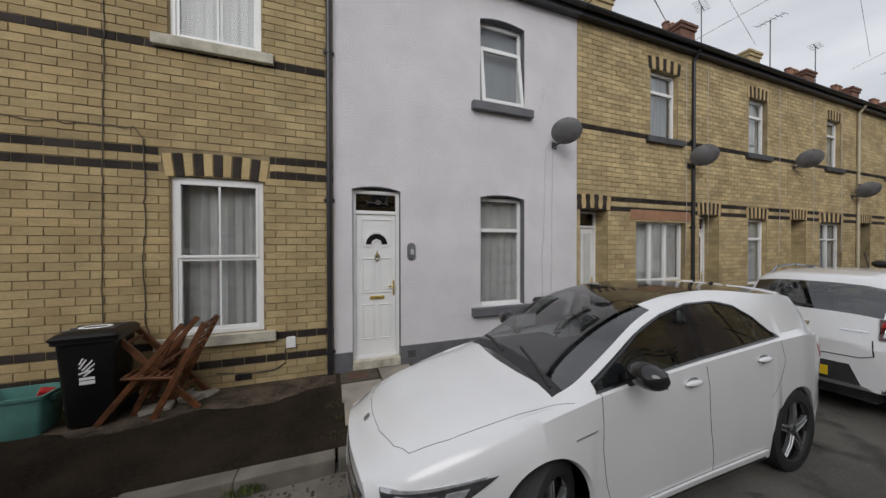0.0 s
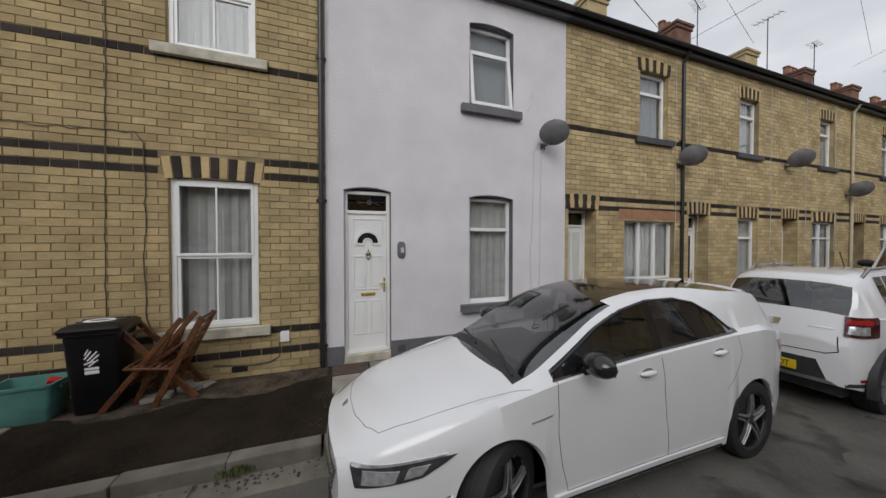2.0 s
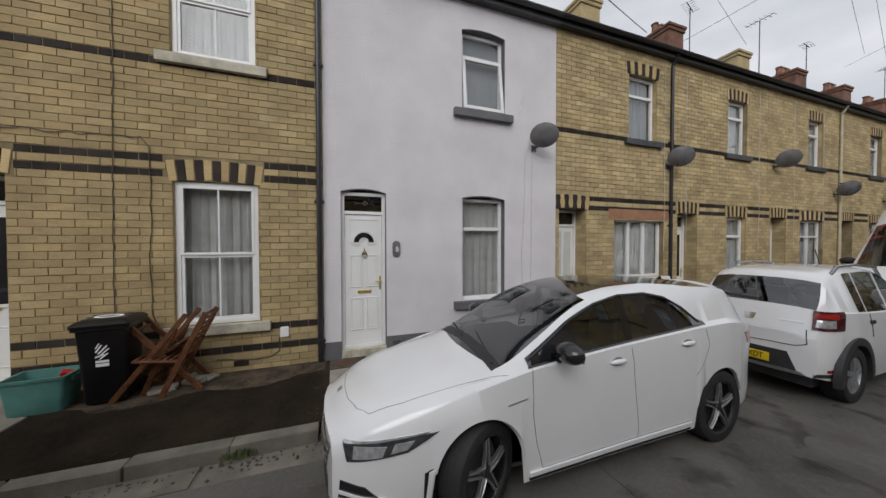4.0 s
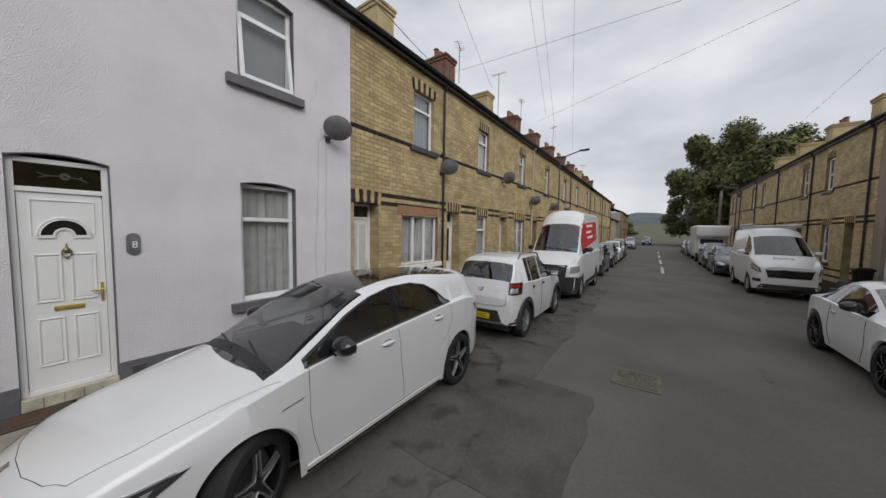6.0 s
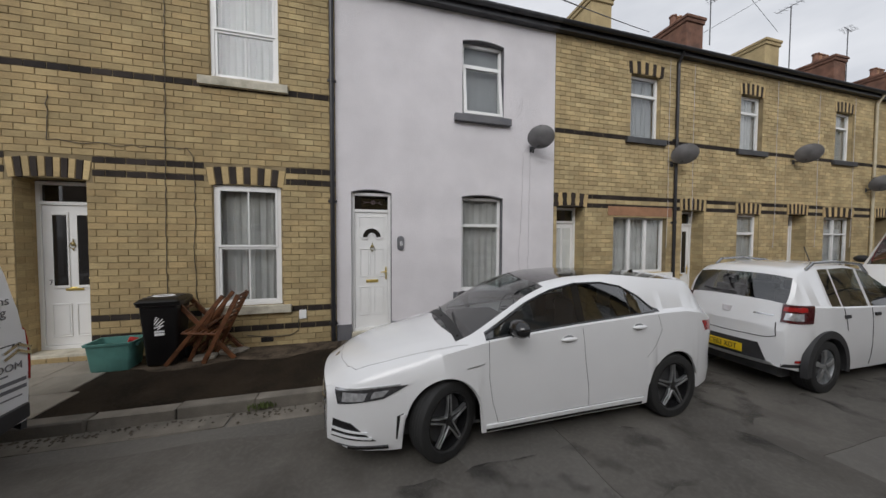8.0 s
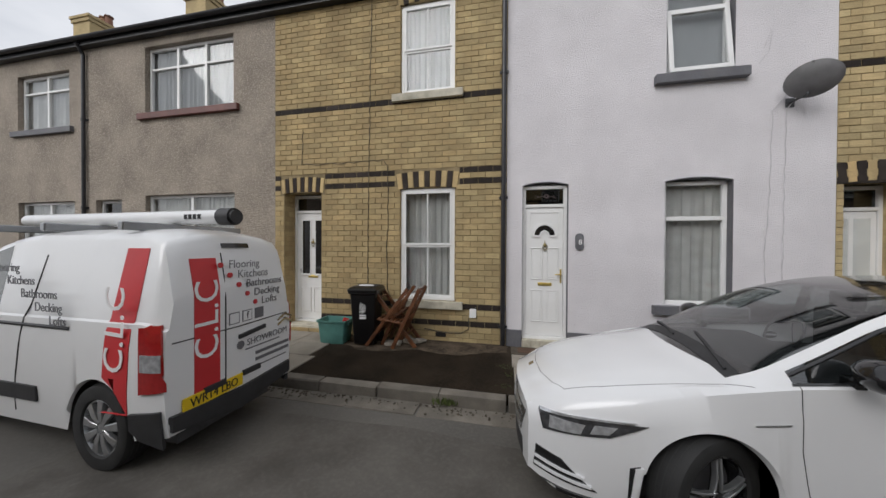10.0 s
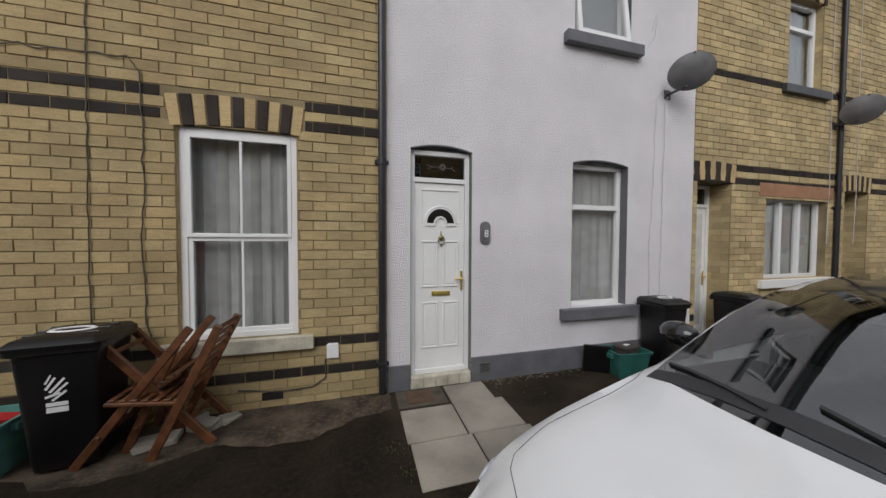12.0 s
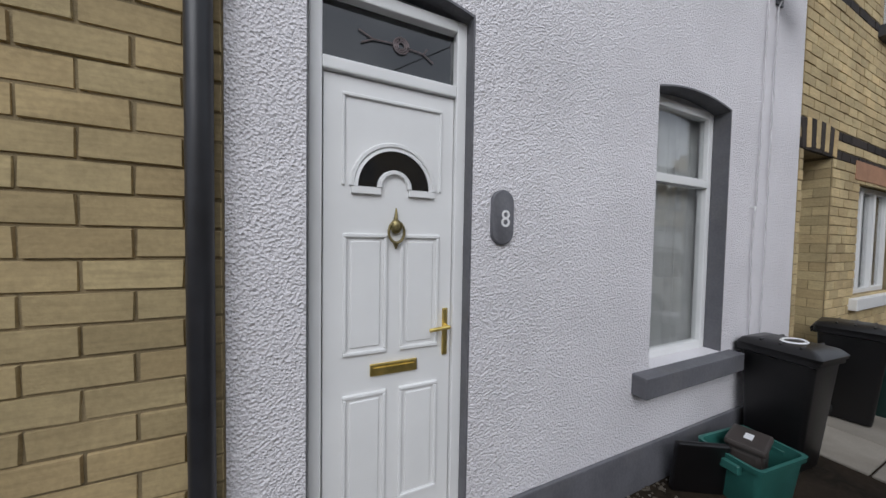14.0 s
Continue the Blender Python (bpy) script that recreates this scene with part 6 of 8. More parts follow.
def saloon(name, m, label, paint, s=0.8, half=0.68, hgt=1.44, rim="plain", steer=0, long=4.3, tail="hatch", **kw):
    """A family hatchback or saloon at reduced detail, for cars further down the street."""
    k = hgt / 1.44
    L = long * s
    end = long
    top = [(0, .60 * k), (.1, .68 * k), (.5, .80 * k), (1.2, .95 * k), (1.35, .99 * k), (2.15, 1.38 * k), (2.7, 1.44 * k), (3.4, 1.41 * k), (end - .4, 1.30 * k), (end - .12, 1.0 * k), (end, .88 * k)]
    sh = [(0, .56 * k), (.3, .70 * k), (.9, .82 * k), (1.4, .90 * k), (3.0, .95 * k), (end - .3, .97 * k), (end - .05, .92 * k), (end, .84 * k)]
    rl = [(0, .58 * k), (.4, .74 * k), (1.2, .92 * k), (1.35, .95 * k), (2.3, 1.34 * k), (2.9, 1.38 * k), (3.5, 1.35 * k), (end - .45, 1.22 * k), (end - .12, .97 * k), (end, .86 * k)]
    wd = [(0, .62), (.06, .8), (.3, .93), (.9, 1), (end - .8, 1), (end - .2, .94), (end - .05, .86), (end, .76)]
    rw = [(0, .5), (.5, .7), (1.3, .86), (2.3, .70), (3.3, .68), (end - .4, .66), (end - .1, .76), (end, .68)]
    si = [(0, .24), (.2, .17), (.6, .17), (1.2, .2), (end - 1, .2), (end - .3, .22), (end, .32)]
    sc = lambda tb: [(a * s, b) for a, b in tb]
    t, panel, both, groove = vehicle(name, m, label, half, L, sc(top), sc(sh), sc(rl), sc(wd), sc(rw), sc(si), (.86 * s, (end - .84) * s), 0.315, paint, [(1.55 * s, 2.62 * s), (2.70 * s, (end - .62) * s)], (1.38 * s, 2.18 * s), ((end - .5) * s, (end - .1) * s, 1), rim=rim, steer=steer, **kw)
    both("headlight", [(0.03, half * .55, .52 * k), (0.3, half * .95, .60 * k), (0.3, half * .95, .74 * k), (0.05, half * .5, .62 * k)], (1, -0.8, 0), CLEAR_LAMP)
    panel("grille", [(0, -half * .42, .36 * k), (0, half * .42, .36 * k), (0, half * .46, .60 * k), (0, -half * .46, .60 * k)], (1, 0, 0), GLOSS_BLACK)
    panel("bumper_intake", [(0, -half * .6, .2), (0, half * .6, .2), (0, half * .55, .30), (0, -half * .55, .30)], (1, 0, 0), CLADDING)
    both("tail_light", [(L - .02, half * .5, .80 * k), (L - .25, half * .97, .82 * k), (L - .25, half * .97, .95 * k), (L - .04, half * .5, .90 * k)], (-1, -0.7, 0), RED_LAMP)
    number_plate(t, " ", pose(-0.01, 0, .44 * k, 0, 0, -90), PLATE_WHITE, .4)
    for sgn in (1, -1):
        mirror(t, 1.62 * s, half * .93, .95 * k, paint, sgn)
    groove([(1.5 * s, half, .28), (1.5 * s, half, .9 * k)], (0, -1, 0))
    groove([(2.66 * s, half, .28), (2.66 * s, half, .9 * k)], (0, -1, 0))
    return t


# white hatchback at the kerb before number eight
K = 0.894
ZR = -0.05
at_x = lambda a: a * K + 0.03
sc = lambda tb: [(at_x(a) if a else 0.0, b) for a, b in tb]
HATCH = dict(
    top=sc([(0, .66), (.05, .73), (.16, .795), (.40, .86), (.75, .925), (1.0, .955), (1.12, .975), (1.24, 1.035), (1.46, 1.16), (1.70, 1.285), (1.9, 1.375), (2.1, 1.435), (2.35, 1.475), (2.8, 1.495), (3.3, 1.485), (3.75, 1.45), (4.06, 1.405), (4.12, 1.32), (4.30, 1.05), (4.38, .97), (4.42, .84)]),
    shoulder=sc([(0, .60), (.10, .67), (.3, .735), (.6, .815), (.9, .885), (1.2, .945), (1.4, .975), (2.2, 1.035), (2.8, 1.07), (3.3, 1.10), (3.8, 1.11), (4.15, 1.06), (4.34, .97), (4.42, .80)]),
    rail=sc([(0, .63), (.16, .745), (.4, .835), (.8, .895), (1.06, .935), (1.24, .985), (1.45, 1.085), (1.8, 1.27), (2.1, 1.37), (2.4, 1.42), (2.75, 1.42), (3.0, 1.375), (3.2, 1.28), (3.36, 1.15), (3.5, 1.135), (3.9, 1.14), (4.2, 1.07), (4.34, .985), (4.42, .82)]),
    width=sc([(0, .66), (.03, .76), (.10, .86), (.25, .935), (.5, .985), (.85, 1.0), (1.3, .985), (2.4, .985), (3.2, 1.0), (3.75, 1.0), (4.1, .95), (4.3, .88), (4.38, .80), (4.42, .70)]),
    rail_width=sc([(0, .56), (.2, .66), (.6, .75), (1.0, .82), (1.25, .885), (1.6, .845), (2.0, .775), (2.4, .745), (2.75, .74), (3.0, .765), (3.2, .82), (3.36, .90), (3.6, .905), (4.0, .87), (4.25, .83), (4.42, .64)]),
    sill=sc([(0, .25), (.1, .19), (.5, .17), (1.3, .18), (3.2, .20), (3.9, .24), (4.3, .30), (4.42, .38)]))
HB = 0.665
hl = at_x(4.42)
car, panel, both, groove = vehicle("parked_car", pose(0.22, -2.45, ZR), "white compact hatchback with black roof and black wheels at the kerb", HB, hl, wheels=(at_x(.93), at_x(3.66)), radius=0.335, paint=WHITE_CAR, side_glass=[(at_x(1.36), at_x(2.36)), (at_x(2.45), at_x(3.03)), (at_x(3.06), at_x(3.37))], bow=[(0, .13), (.4, .15), (1.1, .13), (1.9, .03), (2.1, 0), (2.9, 0), (3.5, -.07), (4, -.07)], crown=1.0, glass_front=SCREEN_GLASS, screen=(at_x(1.15), at_x(2.08)), back_glass=(at_x(4.10), at_x(4.32), 1), roof_mat=GLOSS_BLACK, roof_span=(at_x(2.08), at_x(3.85)), rim="five", blur=0.07, square=[(at_x(1.7), 0), (at_x(2.2), .7), (at_x(3.4), 1)], steer=25, tyre_w=0.20, pillar=GLOSS_BLACK, cabin_z=.93, crease=0.022, step=0.02, arch_gap=1.1, **HATCH)
for s in (1, -1):
    mirror(car, at_x(1.62), HB * .97, 1.02, GLOSS_BLACK, s)
    handle(car, at_x(2.23), HB * .982, .935, WHITE_CAR, s)
    handle(car, at_x(3.12), HB * .992, .99, WHITE_CAR, s)
# black trim round the side glass
BELT = [(at_x(q), HB, knots(HATCH["shoulder"], at_x(q)) + .018) for q in (1.33, 1.6, 2.0, 2.4, 2.8, 3.1, 3.36)]
HEAD = [(at_x(q), HB, knots(HATCH["rail"], at_x(q)) - .006) for q in (1.33, 1.45, 1.6, 1.8, 1.95, 2.1, 2.25, 2.4, 2.6, 2.75, 2.9, 3.0, 3.1, 3.2, 3.3, 3.36)]
groove(BELT, (0, -1, 0), .009, GLOSS_BLACK, pname="glass_trim")
groove(HEAD, (0, -1, 0), .011, GLOSS_BLACK, pname="glass_trim")
hls = both("headlight", [(.05, HB * .72, .545), (.34, HB * .98, .60), (.54, HB * .995, .695), (.05, HB * .62, .655)], (1, -.95, 0), DARK_LAMP, nu=14, nv=6, lift=0.006)
for one, s in zip(hls, (1, -1)):
    panel("headlight_lens", [(.08, s * HB * .76, .57), (.22, s * HB * .90, .59), (.24, s * HB * .91, .645), (.09, s * HB * .74, .64)], (1, -.95 * s, 0), CLEAR_LAMP, lift=.011, nu=6, nv=4, parent=one)
    panel("headlight_lens", [(.26, s * HB * .925, .605), (.34, s * HB * .975, .62), (.38, s * HB * .985, .665), (.28, s * HB * .935, .655)], (1, -.95 * s, 0), CLEAR_LAMP, lift=.011, nu=6, nv=4, parent=one)
    panel("running_light", [(.06, s * HB * .64, .645), (.46, s * HB * .99, .695), (.48, s * HB * .99, .705), (.06, s * HB * .62, .66)], (1, -.95 * s, 0), CLEAR_LAMP, lift=.011, nu=14, nv=1, parent=one)
panel("grille", [(0, -HB * .42, .39), (0, HB * .42, .39), (0, HB * .60, .585), (0, -HB * .60, .585)], (1, 0, 0), GLOSS_BLACK, nu=14, nv=6, lift=.006)
for z in (.42, .455, .525, .56):
    panel("grille_fin", [(0, -HB * .44, z), (0, HB * .44, z), (0, HB * .44, z + .008), (0, -HB * .44, z + .008)], (1, 0, 0), STEEL, nu=10, nv=1, lift=.012)
panel("grille_bar", [(0, -HB * .46, .485), (0, HB * .46, .485), (0, HB * .46, .505), (0, -HB * .46, .505)], (1, 0, 0), CHROME, nu=12, nv=1, lift=.016)
both("bumper_intake", [(.03, HB * .62, .28), (.27, HB * .965, .265), (.10, HB * .86, .40), (.02, HB * .66, .42)], (1, -.85, 0), GLOSS_BLACK, nu=10, nv=6, lift=.006)
both("intake_fin", [(.03, HB * .64, .345), (.22, HB * .93, .325), (.22, HB * .93, .337), (.03, HB * .64, .36)], (1, -.85, 0), WHITE_CAR, nu=10, nv=1, lift=.016)
both("intake_fin", [(.03, HB * .64, .30), (.25, HB * .95, .285), (.25, HB * .95, .297), (.03, HB * .64, .315)], (1, -.85, 0), WHITE_CAR, nu=10, nv=1, lift=.016)
panel("lower_intake", [(0, -HB * .5, .245), (0, HB * .5, .245), (0, HB * .48, .35), (0, -HB * .48, .35)], (1, 0, 0), CLADDING, nu=10, nv=3)
both("front_splitter", [(.0, HB * .05, .20), (.34, HB * .985, .20), (.34, HB * .985, .222), (.0, HB * .05, .222)], (1, -.6, 0), GLOSS_BLACK, nu=16, nv=1, lift=.014)
both("side_skirt", [(at_x(1.34), HB, .195), (at_x(3.20), HB, .215), (at_x(3.20), HB, .235), (at_x(1.34), HB, .215)], (0, -1, 0), GLOSS_BLACK, nu=14, nv=1, lift=.010)
both("sill_cover", [(at_x(1.34), HB, .225), (at_x(3.21), HB, .245), (at_x(3.21), HB, .285), (at_x(1.34), HB, .255)], (0, -1, 0), WHITE_CAR, nu=16, nv=2, lift=.016)
both("air_curtain", [(at_x(.475), HB, .27), (at_x(.50), HB, .27), (at_x(.545), HB, .47), (at_x(.485), HB, .45)], (0, -1, 0), GLOSS_BLACK, nu=2, nv=6)
both("air_curtain_blade", [(at_x(.49), HB, .275), (at_x(.515), HB, .275), (at_x(.56), HB, .47), (at_x(.515), HB, .455)], (0, -1, 0), WHITE_CAR, nu=2, nv=6, lift=.012)
both("fender_badge", [(at_x(1.13), HB, .765), (at_x(1.30), HB, .785), (at_x(1.30), HB, .795), (at_x(1.13), HB, .773)], (0, -1, 0), STEEL, nu=4, nv=1)
both("tail_light", [(hl - .02, HB * .50, .86), (hl - .20, HB * .96, .88), (hl - .26, HB * .965, .99), (hl - .05, HB * .50, .95)], (-1, -.75, 0), RED_LAMP, nu=12, nv=5)
panel("rear_diffuser", [(hl, -HB * .6, .32), (hl, HB * .6, .32), (hl, HB * .55, .45), (hl, -HB * .55, .45)], (-1, 0, 0), CLADDING)
both("spoiler_lip", [(at_x(3.98), HB * .05, 1.40), (at_x(3.98), HB * .62, 1.40), (at_x(4.10), HB * .58, 1.40), (at_x(4.12), HB * .05, 1.40)], (0, 0, -1), WHITE_CAR, nu=8, nv=4, lift=.018)
number_plate(car, " ", pose(hl + .078, 0, .58, 0, 0, 90), PLATE_YELLOW)
groove([(at_x(1.36), HB, .99), (at_x(1.355), HB, .86), (at_x(1.36), HB, .66), (at_x(1.40), HB, .44), (at_x(1.46), HB, .26)], (0, -1, 0), 0.0022)
groove([(at_x(2.40), HB, 1.06), (at_x(2.43), HB, .8), (at_x(2.49), HB, .5), (at_x(2.50), HB, .27)], (0, -1, 0), 0.0022)
groove([(at_x(3.40), HB, 1.09), (at_x(3.44), HB, .95), (at_x(3.36), HB, .80), (at_x(3.25), HB, .68)], (0, -1, 0), 0.0016)
groove([(at_x(1.46), HB, .258), (at_x(2.3), HB, .272), (at_x(3.22), HB, .288)], (0, -1, 0), 0.0022)
groove([(.15, HB * .66, 1.3), (.35, HB * .745, 1.3), (.75, HB * .80, 1.3), (.95, HB * .86, 1.3), (1.06, HB * .93, 1.3)], (0, 0, -1), 0.0018)
groove([(.015, 0, 1.3), (.03, HB * .3, 1.3), (.085, HB * .54, 1.3), (.15, HB * .66, 1.3)], (0, 0, -1), 0.0018)
panel("cowl", [(at_x(1.06), -HB * .80, 1.2), (at_x(1.06), HB * .80, 1.2), (at_x(1.14), HB * .80, 1.2), (at_x(1.14), -HB * .80, 1.2)], (0, 0, -1), CLADDING, nu=16, nv=2, lift=.004)
for s0 in (0.06, -0.48):
    panel("wiper", [(at_x(1.09), s0, 1.25), (at_x(1.19), s0 + .44, 1.25), (at_x(1.205), s0 + .44, 1.25), (at_x(1.105), s0, 1.25)], (0, 0, -1), CLADDING, nu=8, nv=1, lift=.016)
panel("bonnet_badge", [(.0, -.026, 1.2), (.0, .026, 1.2), (-.035, .026, 1.2), (-.035, -.026, 1.2)], (0, 0, -1), CHROME, nu=4, nv=3, lift=.005, words="small chrome badge")
fin = bmesh.new()
ring_loft(fin, [[(at_x(3.62) + u, y * w, 1.425 + h) for y, h in ((-.02, -.01), (.02, -.01), (.006, hh), (-.006, hh))] for u, w, hh in ((0, .3, .005), (.08, 1, .03), (.15, 1, .055), (.17, .8, .0))])
part("roof_aerial", fin, GLOSS_BLACK, car)

# white crossover hatchback seen from behind
KD = 0.80
sd = lambda tb: [(a * KD, b) for a, b in tb]
dl = 4.08 * KD
HD = 0.68
car2, panel, both, groove = vehicle("parked_car", pose(5.24 + dl, -2.53, ZR, 0, 0, 180), "white crossover hatchback with black arch cladding and silver roof rails", HD, dl,
    top=sd([(0, .72), (.1, .80), (.4, .93), (1.0, 1.04), (1.15, 1.08), (1.95, 1.46), (2.4, 1.55), (3.2, 1.55), (3.66, 1.51), (3.76, 1.47), (3.98, 1.11), (4.04, .98), (4.08, .70)]),
    shoulder=sd([(0, .66), (.3, .84), (.9, .93), (1.2, .97), (3.0, 1.02), (3.8, 1.06), (4.0, 1.0), (4.05, .90), (4.08, .64)]),
    rail=sd([(0, .69), (.4, .88), (1.1, 1.02), (1.25, 1.06), (2.1, 1.44), (2.6, 1.49), (3.3, 1.48), (3.62, 1.44), (3.76, 1.39), (3.98, 1.08), (4.08, .68)]),
    width=sd([(0, .70), (.1, .86), (.4, .96), (.9, 1), (3.4, 1), (3.8, .96), (4.0, .90), (4.05, .86), (4.08, .80)]),
    rail_width=sd([(0, .55), (.5, .75), (1.15, .86), (2.1, .74), (3.2, .74), (3.7, .76), (3.97, .86), (4.08, .70)]),
    sill=sd([(0, .28), (.2, .21), (1, .24), (3.2, .24), (3.7, .26), (4.08, .34)]), wheels=(.83 * KD, 3.42 * KD), radius=.325, paint=WHITE_CAR, side_glass=[(1.40 * KD, 2.30 * KD), (2.38 * KD, 3.02 * KD), (3.05 * KD, 3.28 * KD)], screen=(1.18 * KD, 1.98 * KD), back_glass=(3.76 * KD, 3.965 * KD, 1), rim="plain", arch_mat=CLADDING, tyre_w=.2, pillar=WHITE_CAR, glass_rear=SCREEN_GLASS, glass_front=SCREEN_GLASS, blur=.06, crown=.8, bow=[(0, .08), (1.2, .07), (1.7, 0), (2.5, 0), (3.0, -.09), (3.4, -.11)])
both("tail_light", [(dl - .03, HD * .70, .87), (dl - .24, HD * .98, .87), (dl - .27, HD * .98, 1.07), (dl - .06, HD * .72, 1.08)], (-1, -.75, 0), DARK_RED, nu=8, nv=6, lift=.012)
both("tail_light_lens", [(dl - .04, HD * .74, .90), (dl - .14, HD * .92, .90), (dl - .14, HD * .92, .985), (dl - .07, HD * .74, .98)], (-1, -.75, 0), CLEAR_LAMP, nu=5, nv=4, lift=.016)
panel("bumper_recess", [(dl, -HD * .62, .36), (dl, HD * .62, .36), (dl, HD * .50, .58), (dl, -HD * .50, .58)], (-1, 0, 0), CLADDING, nu=10, nv=4, lift=.006)
panel("skid_strip", [(dl, -HD * .72, .345), (dl, HD * .72, .345), (dl, HD * .66, .375), (dl, -HD * .66, .375)], (-1, 0, 0), STEEL, nu=10, nv=1, lift=.014)
both("bumper_corner", [(dl - .02, HD * .72, .30), (dl - .35, HD, .30), (dl - .35, HD, .38), (dl - .02, HD * .72, .38)], (-1, -.8, 0), CLADDING, nu=8, nv=2)
both("reflector", [(dl - .08, HD * .88, .40), (dl - .18, HD * .96, .40), (dl - .18, HD * .96, .43), (dl - .08, HD * .88, .43)], (-1, -.8, 0), RED_LAMP, nu=4, nv=1, lift=.008)
both("lamp_stripe", [(dl - .04, HD * .73, 1.0), (dl - .17, HD * .945, 1.0), (dl - .17, HD * .945, 1.045), (dl - .06, HD * .74, 1.05)], (-1, -.75, 0), RED_LAMP, nu=6, nv=2, lift=.017)
number_plate(car2, "CE63 XDT", pose(dl + .128, 0, .47, 0, 0, 90), PLATE_YELLOW, .42)
groove([(dl, -HD * .72, .70), (dl, -HD * .6, .665), (dl, 0, .655), (dl, HD * .6, .665), (dl, HD * .72, .70)], (-1, 0, 0), .005, s_both=False)
groove([(dl, HD * .72, .70), (dl, HD * .70, .86)], (-1, 0, 0), .005)
panel("tailgate_badge", [(dl, -.04, .90), (dl, .04, .90), (dl, .055, .97), (dl, -.055, .97)], (-1, 0, 0), CHROME, nu=3, nv=2, lift=.01)
panel("badge_strip", [(dl, HD * .40, .93), (dl, HD * .66, .93), (dl, HD * .66, .945), (dl, HD * .40, .945)], (-1, 0, 0), CHROME, nu=3, nv=1, lift=.008)
panel("rear_wiper", [(dl - .08, -.34, 1.15), (dl - .08, .05, 1.135), (dl - .08, .05, 1.155), (dl - .08, -.34, 1.17)], (-1, 0, 0), CLADDING, nu=4, nv=1, lift=.018)
for s in (1, -1):
    mirror(car2, 1.45 * KD, HD * .94, 1.0, CLADDING, s)
    for hx in (2.22, 3.0):
        both("door_handle", [(hx * KD - .05, HD, .90), (hx * KD + .05, HD, .90), (hx * KD + .05, HD, .94), (hx * KD - .05, HD, .94)], (0, -1, 0), CLADDING, nu=3, nv=1, lift=.016) if s > 0 else None
    rr = bmesh.new()
    pts = [(1.95 * KD, 1.40), (2.12 * KD, 1.53), (2.8 * KD, 1.575), (3.35 * KD, 1.56), (3.62 * KD, 1.41)]
    for p, q in zip(pts, pts[1:]):
        rod(rr, (p[0], s * HD * .72, p[1]), (q[0], s * HD * .70, q[1]), .018, 8)
    part("roof_rail", rr, SILVER_CAR, car2)
groove([(1.35 * KD, HD, .98), (1.36 * KD, HD, .6), (1.42 * KD, HD, .28)], (0, -1, 0))
groove([(2.34 * KD, HD, 1.0), (2.34 * KD, HD, .28)], (0, -1, 0))
groove([(3.05 * KD, HD, 1.02), (2.98 * KD, HD, .75)], (0, -1, 0))
aer = part("roof_aerial", rod(bmesh.new(), (2.0 * KD, 0, 1.45), (2.25 * KD, 0, 1.75), .006, 6), CLADDING, car2)


def panel_van(name, m, label, s, half, length, h, nose_h, screen_x, hood, paint, lower, rim="plain", radius=.33, brow=0.12, glass_front=SCREEN_GLASS, side=(1.2, 2.0), sill_z=.28, wheels_=(0.95, 4.2), **kw):
    L = length * s
    r = lambda tb: [(a * s, b) for a, b in tb]
    a, b = screen_x
    top = r([(0, nose_h - .12), (.1, nose_h - .02), (.4, nose_h + .06), (a, hood), (b, h - brow), (b + .35, h - brow * .35), (b + .8, h), (length - .5, h), (length - .12, h - .06), (length - .03, h - .3), (length, h - .6)])
    sh = r([(0, nose_h - .2), (.3, nose_h), (a, hood - .06), (a + .4, hood - .02), (length - .2, hood), (length, hood - .05)])
    rl = r([(0, nose_h - .15), (.4, nose_h + .02), (a, hood - .03), (b + .05, h - brow - .1), (b + .5, h - brow * .4 - .08), (length - .4, h - .11), (length - .1, h - .17), (length, h - .62)])
    wd = r([(0, .74), (.08, .88), (.3, .96), (.8, 1), (length - .4, 1), (length - .08, .97), (length, .93)])
    rw = r([(0, .6), (.5, .78), (a, .90), (b, .80), (b + .4, .80), (length - .4, .80), (length - .1, .82), (length, .84)])
    si = r([(0, sill_z + .02), (.3, sill_z - .04), (1, sill_z), (length - .5, sill_z), (length, sill_z + .06)])
    return vehicle(name, m, label, half, L, top, sh, rl, wd, rw, si, tuple(w * s for w in wheels_), radius, paint, [(side[0] * s, side[1] * s)], (a * s + .05, b * s + .02), None, category="van", rim=rim, pillar=paint, cabin_z=hood - .1, lining=True, crown=.6, bow=[(0, .10), (.6, .10), (1.4, .05), (2.2, 0)], glass_front=glass_front, group="parked vans", **kw), L


# white tall panel van with red flashes
KS = 0.74
(van, panel, both, groove), vl = panel_van("panel_van", pose(9.3, -2.62, ZR), "tall white panel van with a black grille and red side graphics", KS, .78, 5.9, 2.72, 1.14, (.62, 1.5), 1.34, VAN_WHITE, CLADDING, brow=0.5, radius=.36, wheels_=(1.0, 4.6), side=(1.15, 1.95), tyre_w=.22)
panel("front_bumper", [(0, -.76, .24), (0, .76, .24), (0, .76, .72), (0, -.76, .72)], (1, 0, 0), CLADDING, nu=16, nv=6, lift=.016)
both("bumper_wrap", [(.06, .70, .24), (.50, .79, .26), (.40, .79, .66), (.06, .72, .72)], (1, -1.2, 0), CLADDING, nu=8, nv=5, lift=.014)
panel("grille", [(0, -.46, .72), (0, .46, .72), (0, .50, 1.04), (0, -.50, 1.04)], (1, 0, 0), GLOSS_BLACK, nu=12, nv=5, lift=.012)
for i in range(4):
    panel("grille_bar", [(0, -.45, .76 + i * .07), (0, .45, .76 + i * .07), (0, .45, .785 + i * .07), (0, -.45, .785 + i * .07)], (1, 0, 0), CLADDING, nu=10, nv=1, lift=.026)
